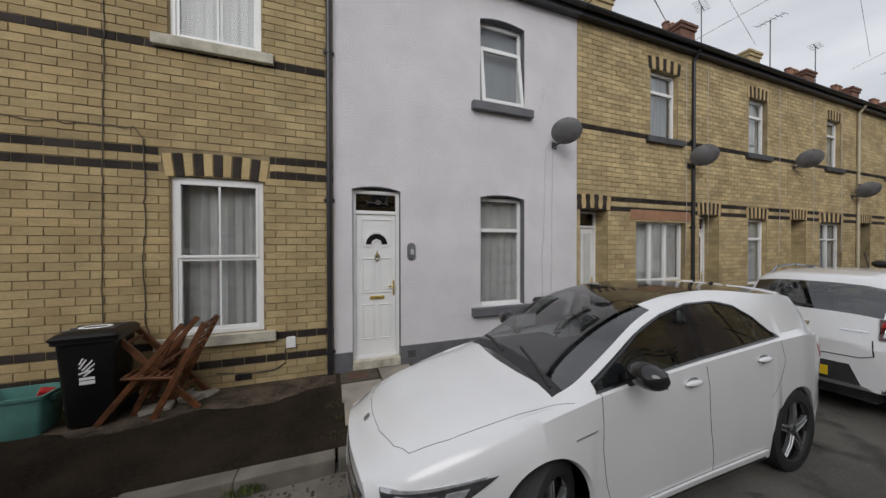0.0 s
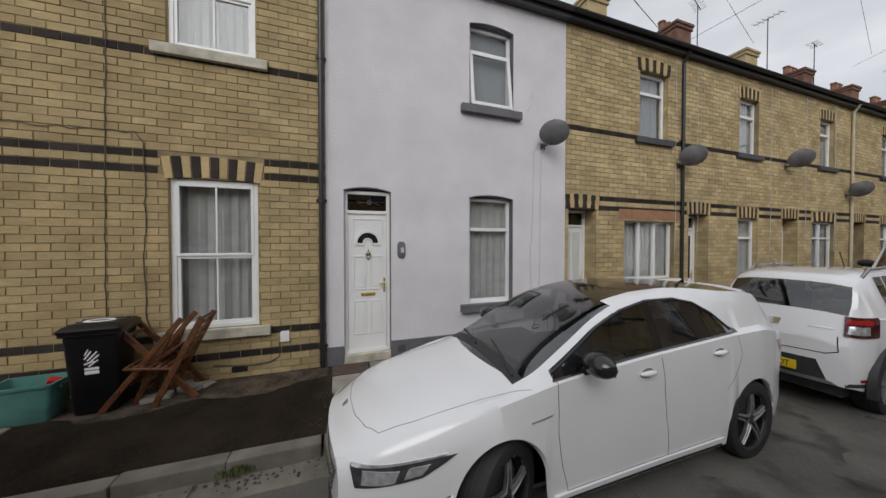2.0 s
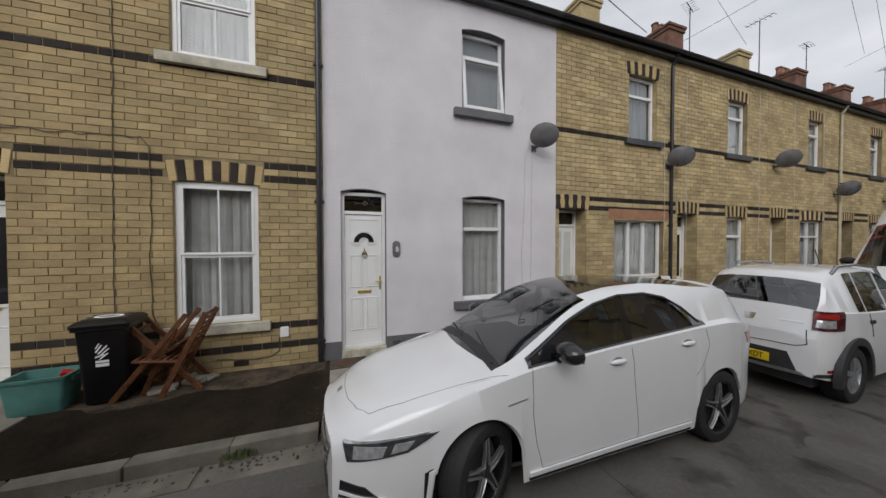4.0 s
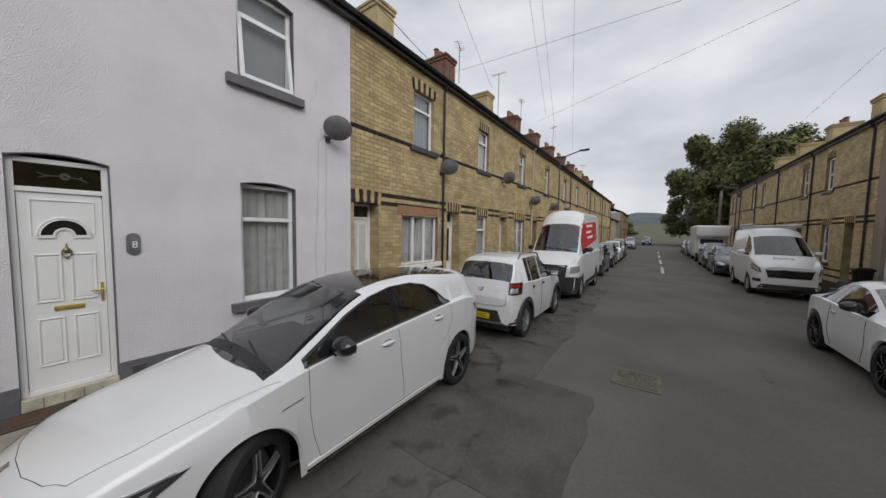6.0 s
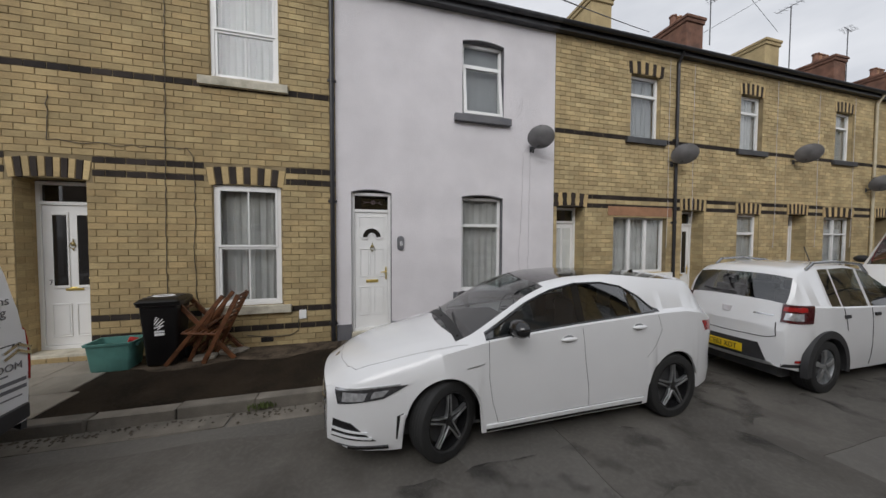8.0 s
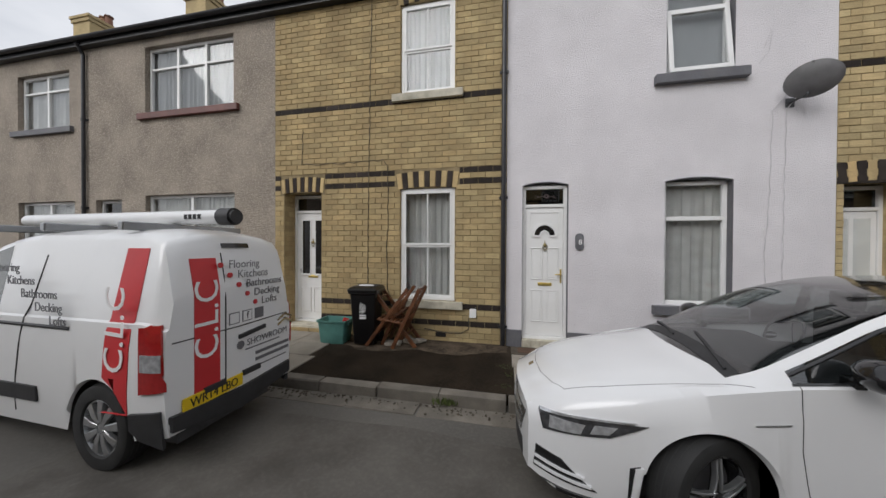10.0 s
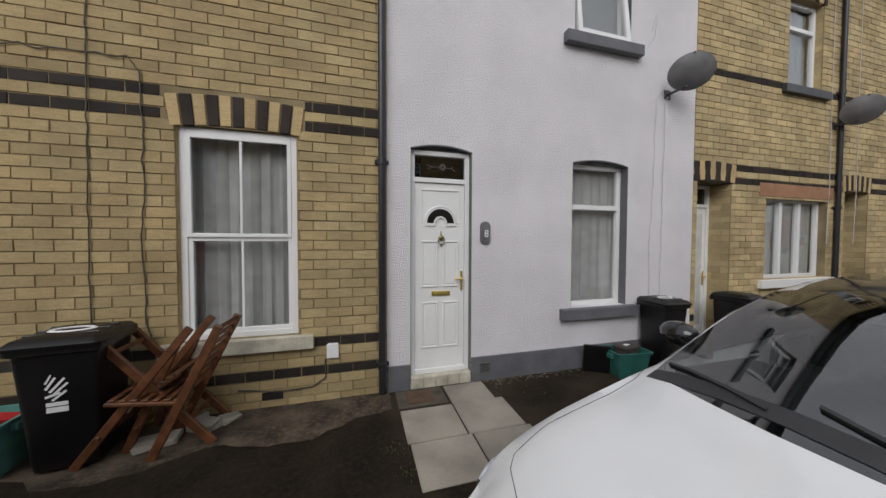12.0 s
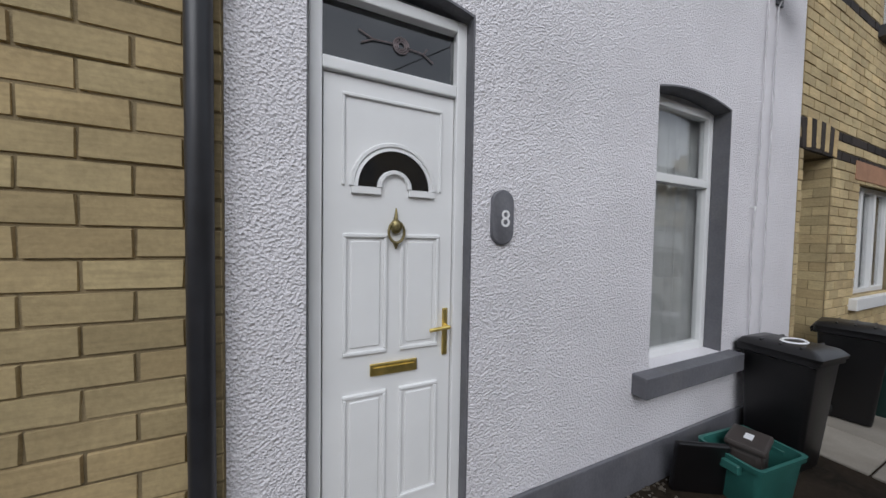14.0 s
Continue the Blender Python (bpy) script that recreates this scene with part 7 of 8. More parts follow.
both("headlight", [(.03, .50, .82), (.30, .77, .86), (.34, .77, 1.04), (.05, .52, 1.0)], (1, -.8, 0), CLEAR_LAMP, nu=8, nv=4, lift=.012)
both("side_moulding", [(.9, .78, .34), (vl - .2, .78, .34), (vl - .2, .78, .48), (.9, .78, .48)], (0, -1, 0), CLADDING, nu=20, nv=2, lift=.012)
both("red_flash", [(.80, .78, 1.45), (3.6, .78, 1.75), (3.6, .78, 2.4), (.95, .78, 2.25)], (0, -1, 0), RED_VINYL, nu=20, nv=8, lift=.006)
for s in (1, -1):
    for k, (x0, z0, wdt) in enumerate(((1.7, 2.15, 1.1), (1.6, 1.95, .9), (1.75, 1.78, 1.0))):
        both("lettering_bar", [(x0, .78, z0), (x0 + wdt, .78, z0 + .05), (x0 + wdt, .78, z0 + .13), (x0, .78, z0 + .08)], (0, -1, 0), WHITE_INK, nu=6, nv=1, lift=.009) if s > 0 else None
    mirror(van, .98, .80, 1.40, CLADDING, s)
panel("wiper", [(.6, -.5, 1.36), (.62, .3, 1.42), (.64, .3, 1.44), (.62, -.5, 1.38)], (1, 0, -.6), CLADDING, nu=6, nv=1, lift=.012)
panel("windscreen_card", [(.5, -.70, 1.42), (.5, -.44, 1.42), (.56, -.44, 1.52), (.56, -.70, 1.52)], (1, 0, -.3), material("teal_card", (0.02, 0.28, 0.30), 0.5, vary=0.1), nu=3, nv=2, lift=-.004)

# white liveried small van with roof tube, seen from behind
KC = 0.80
HC = 0.64
CVAN = pose(-2.31, -2.70, ZR, 0, 0, -1.5) @ pose(-4.38 * KC, 0, 0)
(cvan, panel, both, groove), cl = panel_van("panel_van", CVAN, "white small panel van with red stripes and grey trade lettering", KC, HC, 4.38, 1.83, .98, (.85, 1.75), 1.12, VAN_WHITE, CLADDING, rim="trim", radius=.325, wheels_=(.93, 3.62), side=(1.15, 2.1), sill_z=.26)
both("rear_bumper", [(cl - .02, .0, .24), (cl - .02, HC * .98, .24), (cl - .02, HC * .98, .47), (cl - .02, 0, .43)], (-1, 0, 0), CLADDING, nu=10, nv=4, lift=.03)
both("bumper_wrap", [(cl - .03, HC * .9, .24), (cl - .42, HC, .24), (cl - .42, HC, .47), (cl - .03, HC * .92, .52)], (-.6, -1, 0), CLADDING, nu=8, nv=4, lift=.02)
both("tail_light", [(cl - .02, HC * .90, .66), (cl - .16, HC, .64), (cl - .16, HC, 1.10), (cl - .04, HC * .90, 1.12)], (-1, -.9, 0), RED_LAMP, nu=6, nv=8, lift=.018)
both("tail_light_lens", [(cl - .02, HC * .92, .80), (cl - .14, HC, .80), (cl - .14, HC, .92), (cl - .02, HC * .92, .92)], (-1, -.9, 0), CLEAR_LAMP, nu=5, nv=2, lift=.024)
both("red_stripe", [(cl - .55, HC, .47), (cl - .30, HC, .47), (cl - .24, HC, 1.66), (cl - .46, HC, 1.66)], (0, -1, 0), RED_VINYL, nu=4, nv=14, lift=.005)
panel("red_stripe", [(cl, -HC * .62, .50), (cl, -HC * .30, .50), (cl, -HC * .30, 1.58), (cl, -HC * .62, 1.58)], (-1, 0, 0), RED_VINYL, nu=4, nv=14, lift=.005)
groove([(cl, -.14, .46), (cl, -.14, 1.62)], (-1, 0, 0), .006, s_both=False)
groove([(cl, -HC * .86, .98), (cl, 0, .97), (cl, HC * .86, .98)], (-1, 0, 0), .005, s_both=False)
groove([(cl - .9, HC, 1.05), (cl - 2.0, HC, 1.05)], (0, -1, 0), .014, CLADDING)
groove([(cl - 1.55, HC, .35), (cl - 1.45, HC, 1.0), (cl - 1.35, HC, 1.6)], (0, -1, 0), .006)
both("side_moulding", [(.95, HC, .46), (cl - 1.25, HC, .46), (cl - 1.25, HC, .58), (.95, HC, .58)], (0, -1, 0), CLADDING, nu=12, nv=2, lift=.014)
panel("third_brake_light", [(cl - .05, -.12, 1.66), (cl - .05, .14, 1.66), (cl - .05, .14, 1.70), (cl - .05, -.12, 1.70)], (-1, 0, 0), GLOSS_BLACK, nu=4, nv=1, lift=.012)
panel("rear_handle", [(cl, -.02, .86), (cl, .26, .89), (cl, .26, .925), (cl, -.02, .895)], (-1, 0, 0), CLADDING, nu=4, nv=1, lift=.022)
for py in (-.33, .02):
    panel("plate_lamp", [(cl, py, .52), (cl, py + .18, .52), (cl, py + .18, .565), (cl, py, .565)], (-1, 0, 0), CLADDING, nu=3, nv=1, lift=.022)
number_plate(cvan, "WR14 LBO", pose(cl + .012, -.24, .50, 0, 0, 90), PLATE_YELLOW, .50)
REAR = pose(0, 0, 0, 0, 0, 90) @ FACE
for i, wd_ in enumerate(("Flooring", "Kitchens", "Bathrooms", "Decking", "Lofts")):
    y = -.14 + i * .085
    z = 1.52 - i * .09
    letters("trade_lettering", wd_, .10, GREY_INK, cvan, pose(cl + .008, y + .02, z) @ REAR, .95, .001, "LEFT")
    d_ = rod(bmesh.new(), (cl - .004, y - .045, z), (cl + .007, y - .045, z), .022, 14)
    part("red_dot", d_, RED_VINYL, cvan)
    for s in (1, -1):
        x = cl - 1.75 + i * .165
        side = pose(x, -HC - .006, 1.50 - i * .10) @ FACE if s < 0 else pose(cl - .75 - i * .165, HC + .006, 1.50 - i * .10, 0, 0, 180) @ FACE
        letters("trade_lettering", wd_, .10, GREY_INK, cvan, side, .95, .002, "LEFT")
letters("stripe_lettering", "C.L.C", .27, WHITE_INK, cvan, pose(cl + .009, -HC * .46, 1.10) @ REAR @ pose(0, 0, 0, 0, 0, 90), 1.0, .001)
letters("stripe_lettering", "C.L.C", .27, WHITE_INK, cvan, pose(cl - .385, -HC - .009, 1.08, 0, 0, 0) @ FACE @ pose(0, 0, 0, 0, 0, 87), 1.0, .002)
letters("trade_lettering", "SHOWROOM", .085, GREY_INK, cvan, pose(cl + .008, .06, .80) @ REAR, .95, .001, "LEFT")
part("emblem_disc", rod(bmesh.new(), (cl - .004, -.0, .80), (cl + .007, -.0, .80), .036, 18), GREY_INK, cvan)
bm = bmesh.new()
for dz in (0, .05):
    for sgn in (-1, 1):
        box(bm, cl, cl + .012, -.06, .06, -.012, .012, pose(0, .52 + sgn * .045, .90 + dz) @ pose(0, 0, 0, sgn * -28))
part("chevron_badge", bm, CHROME, cvan)
for i, (wdt, z) in enumerate(((.40, .735), (.42, .66), (.42, .60), (.46, .545))):
    y0 = .05 if i == 0 else .16
    panel("lettering_bar", [(cl, y0, z), (cl, y0 + wdt, z), (cl, y0 + wdt, z + (.012 if i in (0, 3) else .03)), (cl, y0, z + (.012 if i in (0, 3) else .03))], (-1, 0, 0), GREY_INK, nu=6, nv=1, lift=.003)
for i in range(3):
    y0 = -.11 + i * .13
    panel("icon_square", [(cl, y0, 1.0), (cl, y0 + .1, 1.0), (cl, y0 + .1, 1.1), (cl, y0, 1.1)], (-1, 0, 0), GREY_INK, nu=2, nv=2, lift=.003)
    panel("icon_inset", [(cl, y0 + .008, 1.008), (cl, y0 + .092, 1.008), (cl, y0 + .092, 1.092), (cl, y0 + .008, 1.092)], (-1, 0, 0), VAN_WHITE if i < 2 else GREY_INK, nu=2, nv=2, lift=.005)
letters("icon_letter", "f", .09, INK, cvan, pose(cl + .008, .07, 1.05) @ REAR, 1, .001)
tube = thing("roof_tube", CVAN, "white plastic pipe tube with black end cap on roof bars", "roof tube")
part("tube", rod(bmesh.new(), (.9, -.1, 1.93), (cl - .06, -.1, 1.93), .062, 16), VAN_WHITE, tube, smooth=True)
part("end_cap", rod(rod(bmesh.new(), (cl - .08, -.1, 1.93), (cl + .05, -.1, 1.93), .074, 16), (cl + .05, -.1, 1.93), (cl + .075, -.1, 1.93), .06, 16), CLADDING, tube, smooth=True)
for i in range(4):
    part("mark", boxes((cl - .42 + i * .05, cl - .39 + i * .05, -.166, -.158, 1.91, 1.95)), INK, tube)
for bx_ in (1.1, 2.0, 2.9):
    part("roof_bar", soft(boxes((bx_, bx_ + .06, -HC * .8, HC * .8, 1.80, 1.868)), .008, 1), SILVER_CAR, tube)

# across the road: white coupe, white van with roof rack, campervan
KT = 0.80
st_ = lambda tb: [(a * KT, b) for a, b in tb]
tl = 4.18 * KT
HT = 0.72
tt, panel, both, groove = vehicle("parked_car", pose(5.75, -8.22, -.05), "white low two-door coupe with black intakes and dark alloy wheels", HT, tl,
    top=st_([(0, .62), (.08, .70), (.4, .81), (1.0, .93), (1.3, .98), (1.7, 1.16), (2.1, 1.295), (2.5, 1.345), (2.9, 1.325), (3.3, 1.23), (3.7, 1.08), (3.95, .97), (4.12, .90), (4.18, .76)]),
    shoulder=st_([(0, .56), (.3, .72), (.8, .85), (1.2, .87), (2.0, .88), (3.2, .93), (3.9, .90), (4.12, .82), (4.18, .7)]),
    rail=st_([(0, .6), (.4, .76), (1.0, .88), (1.35, .92), (1.75, 1.09), (2.2, 1.23), (2.6, 1.26), (2.95, 1.21), (3.3, 1.10), (3.6, .99), (3.95, .93), (4.18, .74)]),
    width=st_([(0, .74), (.06, .84), (.3, .94), (.8, 1), (1.5, .97), (2.6, .97), (3.4, 1), (3.9, .94), (4.18, .76)]),
    rail_width=st_([(0, .6), (.5, .72), (1.35, .84), (2.2, .68), (2.8, .65), (3.5, .66), (4.18, .66)]),
    sill=st_([(0, .22), (.2, .16), (1, .19), (3.4, .19), (4.18, .3)]), wheels=(.86 * KT, 3.36 * KT), radius=.33, paint=WHITE_CAR, side_glass=[(1.55 * KT, 2.75 * KT), (2.8 * KT, 3.2 * KT)], screen=(1.34 * KT, 2.12 * KT), back_glass=(2.95 * KT, 3.7 * KT, 0), rim="multi", tyre_w=.22, blur=.07, crown=1.0, bow=[(0, .10), (1.0, .10), (1.7, .02), (2.0, 0)])
both("headlight", [(.03, HT * .58, .56), (.40, HT * .98, .64), (.42, HT * .98, .73), (.05, HT * .52, .63)], (1, -.8, 0), DARK_LAMP, nu=10, nv=4, lift=.006)
both("headlight_lens", [(.10, HT * .66, .585), (.32, HT * .95, .655), (.34, HT * .96, .70), (.12, HT * .64, .625)], (1, -.8, 0), CLEAR_LAMP, nu=8, nv=2, lift=.01)
panel("grille", [(0, -HT * .5, .30), (0, HT * .5, .30), (0, HT * .58, .56), (0, -HT * .58, .56)], (1, 0, 0), GLOSS_BLACK, nu=12, nv=5)
both("bumper_intake", [(.02, HT * .64, .24), (.26, HT * .96, .26), (.24, HT * .95, .46), (.02, HT * .68, .44)], (1, -.7, 0), GLOSS_BLACK, nu=8, nv=4)
both("splitter_blade", [(.02, HT * .5, .20), (.28, HT * .98, .21), (.28, HT * .98, .235), (.02, HT * .5, .23)], (1, -.7, 0), CHROME, nu=8, nv=1, lift=.012)
groove([(1.5 * KT, HT, .85), (1.46 * KT, HT, .5), (1.6 * KT, HT, .24)], (0, -1, 0))
groove([(2.75 * KT, HT, .88), (2.8 * KT, HT, .5), (2.7 * KT, HT, .24)], (0, -1, 0))
for s in (1, -1):
    mirror(tt, 1.75 * KT, HT * .93, .92, GLOSS_BLACK, s)
    handle(tt, 2.6 * KT, HT * .96, .78, SILVER_CAR, s)

(tv, panel, both, groove), tvl = panel_van("panel_van", pose(14.2, -8.62, -.05), "white medium panel van with black grille and roof rack", .80, .80, 4.97, 2.28, 1.12, (.75, 1.75), 1.30, VAN_WHITE, CLADDING, brow=0.3, radius=.35, wheels_=(.95, 3.9), side=(1.2, 2.1))
panel("grille", [(0, -.46, .66), (0, .46, .66), (0, .52, .90), (0, -.52, .90)], (1, 0, 0), GLOSS_BLACK, nu=12, nv=5, lift=.012)
panel("lower_bumper", [(0, -.72, .24), (0, .72, .24), (0, .60, .44), (0, -.60, .44)], (1, 0, 0), CLADDING, nu=12, nv=3, lift=.012)
both("headlight", [(.04, .54, .80), (.38, .79, .90), (.42, .79, 1.12), (.10, .58, .97)], (1, -.8, 0), DARK_LAMP, nu=8, nv=4, lift=.010)
both("headlight_lens", [(.08, .58, .84), (.34, .77, .93), (.37, .78, 1.06), (.12, .61, .94)], (1, -.8, 0), CLEAR_LAMP, nu=8, nv=3, lift=.014)
panel("grille_trim", [(0, -.52, .89), (0, .52, .89), (0, .54, .92), (0, -.54, .92)], (1, 0, 0), CHROME, nu=12, nv=1, lift=.02)
for i in range(3):
    panel("grille_bar", [(0, -.46, .70 + i * .06), (0, .46, .70 + i * .06), (0, .46, .715 + i * .06), (0, -.46, .715 + i * .06)], (1, 0, 0), CLADDING, nu=10, nv=1, lift=.022)
both("fog_light", [(.03, .56, .50), (.20, .76, .50), (.20, .76, .60), (.03, .58, .60)], (1, -.6, 0), CLADDING, nu=6, nv=2, lift=.012)
number_plate(tv, " ", pose(-.125, 0, .54, 0, 0, -90), PLATE_WHITE, .44)
panel("lettering_bar", [(.35, -.2, 1.25), (.35, .28, 1.25), (.45, .28, 1.25), (.45, -.2, 1.25)], (0, 0, -1), SILVER_CAR, nu=6, nv=1, lift=.006)
for s in (1, -1):
    mirror(tv, 1.15, .82, 1.34, VAN_WHITE, s)
rack = thing("roof_rack", pose(14.2, -8.62, -.05), "aluminium roof rack on the white van", "roof rack")
for i in range(4):
    part("rack_bar", soft(boxes((1.55 + i * .6, 1.6 + i * .6, -.62, .62, 2.27, 2.36)), .01, 1), STEEL, rack)
for s in (-.6, .6):
    part("rack_rail", rod(bmesh.new(), (1.5, s, 2.40), (3.45, s, 2.40), .025, 8), STEEL, rack)

camper = thing("campervan", pose(28.2, -8.5, -.05), "white coachbuilt campervan with an overhanging cab", "campervan", "parked vans")
bm = soft(boxes((.9, 5.0, -.9, .9, .35, 2.65), (.15, 1.2, -.9, .9, 1.85, 2.62)), .12, 3)
part("coach_body", bm, VAN_WHITE, camper, smooth=True)
bm = bmesh.new()
ring_loft(bm, [[(x, y, z) for y, z in ((-.72, .3), (.72, .3), (.72, zt), (-.72, zt))] for x, zt in ((0, .85), (.45, 1.1), (.98, 1.8))])
part("cab", soft(bm, .06), VAN_WHITE, camper)
part("windscreen", boxes((.5, .92, -.62, .62, 1.18, 1.2), ), DARK_LAMP, camper).matrix_local = Matrix.Translation((-.02, 0, .28)) @ Matrix.Translation((.7, 0, 1.2)) @ Matrix.Rotation(radians(-52), 4, "Y") @ Matrix.Translation((-.7, 0, -1.2))
part("grille", soft(boxes((-.02, .01, -.5, .5, .5, .75)), .01), CLADDING, camper)
part("front_bumper", soft(boxes((-.06, .1, -.74, .74, .28, .46)), .03), CLADDING, camper)
for wx in (.75, 3.6):
    for s in (1, -1):
        wheel(camper, Matrix.Translation((wx, s * .76, .33)) @ Matrix.Rotation(0 if s < 0 else math.pi, 4, "Z"), .33, .2, "plain")

# cars further down
ROW = [(15.0, DARK_CAR, 1.45, "dark grey hatchback parked at the kerb"), (19.3, BLUE_CAR, 1.42, "dark blue hatchback parked at the kerb"), (23.4, WHITE_CAR, 1.42, "white hatchback parked at the kerb"), (27.4, DARK_CAR, 1.5, "dark car parked at the kerb"), (44.0, SILVER_CAR, 1.5, "silver car parked near the street's end")]
for x, p, h, words in ROW:
    saloon("parked_car", pose(x, -2.62, -.055), words, p, hgt=h)
for x, p, h, words in ((19.4, DARK_CAR, 1.46, "dark grey hatchback parked across the road"), (23.3, BLUE_CAR, 1.5, "dark blue car parked across the road"), (34.0, DARK_CAR, 1.5, "black car parked across the road"), (39.0, SILVER_CAR, 1.45, "grey car parked across the road")):
    saloon("parked_car", pose(x, -8.25, -.055), words, p, hgt=h)
saloon("parked_car", pose(60, -4.2, -.08), "dark car parked at the end of the street", DARK_CAR, hgt=1.5)


# ---- bins, boxes and chairs on the pavement ----
def wheelie_bin(x, y, turn, label, z=0.04, size=(0.78, 0.72, 0.9)):
    """A tapered two-wheeled bin with a hinged, ribbed lid."""
    t = thing("wheelie_bin", pose(x, y, z, 0, 0, turn), label, "bin", "wheelie bins")
    bm = bmesh.new()
    def ring(w, d, zz, yo=0.0, r=0.04):
        pts = []
        for sx, sy, a0 in ((1, 1, 0), (-1, 1, 90), (-1, -1, 180), (1, -1, 270)):
            for k in range(4):
                a = radians(a0 + 30 * k)
                pts.append((sx * (w - r) + r * math.cos(a), yo + sy * (d - r) + r * math.sin(a), zz))
        return pts
    ring_loft(bm, [ring(.175, .20, 0.03, .02), ring(.18, .21, .10, .02), ring(.215, .265, .84, 0), ring(.215, .265, .90, 0)])
    part("body", bm, BIN_BLACK, t, smooth=True)
    bm = bmesh.new()
    ring_loft(bm, [ring(.225, .275, .86, 0), ring(.245, .295, .87, 0), ring(.245, .295, .905, 0), ring(.225, .275, .91, 0)])
    part("rim", bm, BIN_BLACK, t, smooth=True)
    bm = bmesh.new()
    ring_loft(bm, [ring(.25, .30, .905, -.01), ring(.255, .305, .93, -.01), ring(.22, .27, .965, 0), ring(.12, .16, .985, 0, .03)])
    lid = part("lid", bm, BIN_BLACK, t, smooth=True)
    for k in range(3):
        part("lid_rib", soft(boxes((-.2, .2, -.17 + k * .14, -.15 + k * .14, .95, .985)), .006, 1), BIN_BLACK, lid)
    part("handle_bar", rod(bmesh.new(), (-.2, .31, .89), (.2, .31, .89), .015, 10), BIN_BLACK, t)
    for s in (-1, 1):
        part("handle_bracket", soft(boxes((s * .19 - .015, s * .19 + .015, .25, .32, .85, .91)), .006, 1), BIN_BLACK, t)
        w = rod(bmesh.new(), (s * .17, .21, .10), (s * .225, .21, .10), .10, 24)
        part("wheel", w, TYRE, t, smooth=True)
    part("axle", rod(bmesh.new(), (-.2, .21, .10), (.2, .21, .10), .012, 8), DARK_METAL, t)
    t.scale = size
    return t


def crest(t):
    """A plain pale winged mark and two bars on the front of a bin."""
    bm = bmesh.new()
    for a, b, w in (((-.05, .62), (.0, .70), .014), ((-.03, .60), (.045, .69), .014), ((-.01, .585), (.06, .655), .013), ((-.055, .565), (.02, .59), .016), ((-.02, .54), (.05, .60), .014), ((-.05, .66), (-.02, .72), .01)):
        d = math.atan2(b[1] - a[1], b[0] - a[0])
        l = math.hypot(b[0] - a[0], b[1] - a[1])
        box(bm, -l / 2, l / 2, -.003, .003, -w / 2, w / 2, Matrix.Translation(((a[0] + b[0]) / 2, -.248 + (.65 - (a[1] + b[1]) / 2) * .05, (a[1] + b[1]) / 2)) @ Matrix.Rotation(-d, 4, "Y"))
    box(bm, -.055, .055, -.24, -.234, .50, .525)
    box(bm, -.055, .055, -.237, -.231, .455, .49)
    part("crest", bm, WHITE_INK, t, "white council mark")


def lid_ring(t, z=.985):
    bm = bmesh.new()
    ring_loft(bm, [[((.075 + .014 * math.cos(b)) * math.cos(a) * 1.5, -.04 + (.075 + .014 * math.cos(b)) * math.sin(a), z + .008 * math.sin(b)) for b in [k * 1.2566 for k in range(5)]] for a in [k * .314159 for k in range(21)]], cap=False)
    part("painted_number", bm, WHITE_INK, t, "pale painted ring on the lid")


b7 = wheelie_bin(-2.23, -.38, 6, "black wheelie bin with a white mark beside a folding chair", size=(.96, .80, .97))
crest(b7), lid_ring(b7)
b8 = wheelie_bin(3.42, -.25, -4, "black wheelie bin under the window of the white house")
lid_ring(b8)
b9 = wheelie_bin(4.75, -.24, 10, "black wheelie bin before the buff brick house")
wheelie_bin(10.2, -.4, 0, "black wheelie bin against the terrace")
wheelie_bin(16.6, RY + .5, 180, "dark wheelie bin across the road")


def crate(x, y, turn, mat, label, w=.30, d=.20, h=.36):
    """A tapered open recycling box with a rolled rim."""
    t = thing("recycling_box", pose(x, y, .04, 0, 0, turn), label, "recycling box", "recycling boxes")
    def ring(a, b, z, r=.03):
        pts = []
        for sx, sy, a0 in ((1, 1, 0), (-1, 1, 90), (-1, -1, 180), (1, -1, 270)):
            for k in range(4):
                q = radians(a0 + 30 * k)
                pts.append((sx * (a - r) + r * math.cos(q), sy * (b - r) + r * math.sin(q), z))
        return pts
    bm = bmesh.new()
    ring_loft(bm, [ring(w * .8, d * .8, 0), ring(w * .84, d * .84, .03), ring(w * .97, d * .97, h - .03), ring(w * 1.04, d * 1.05, h - .03), ring(w * 1.06, d * 1.07, h), ring(w * .97, d * .96, h), ring(w * .8, d * .78, .04)])
    part("tub", bm, mat, t, smooth=True)
    for s in (-1, 1):
        part("grip", soft(boxes((s * w * 1.02 - .02, s * w * 1.02 + .02, -.07, .07, h - .09, h - .03)), .008, 1), mat, t)
    return t


g7 = crate(-2.78, -.40, 3, TEAL_BOX, "faded teal recycling box beside a bin", .245, .17, .38)
rag = thing("red_carton", pose(-2.62, -.40, .345, 18, 20, 30), "crumpled red carton in the teal box", "carton")
part("carton", soft(boxes((-.05, .05, -.04, .04, -.26, .09)), .01), RED_VINYL, rag)
g8 = crate(2.80, -.30, -6, GREEN_BOX, "dark green recycling box below the window", .22, .155, .30)
cad = thing("food_caddy", pose(2.83, -.28, .07, 0, 0, 12), "grey-brown food caddy with a pale mark in the green box", "caddy")
CADDY = material("grey_brown_plastic", (0.055, 0.045, 0.04), 0.5, vary=0.1)
part("tub", soft(boxes((-.12, .12, -.08, .08, 0, .27)), .03), CADDY, cad)
part("lid", soft(boxes((-.135, .135, -.095, .095, .27, .31)), .015), CADDY, cad)
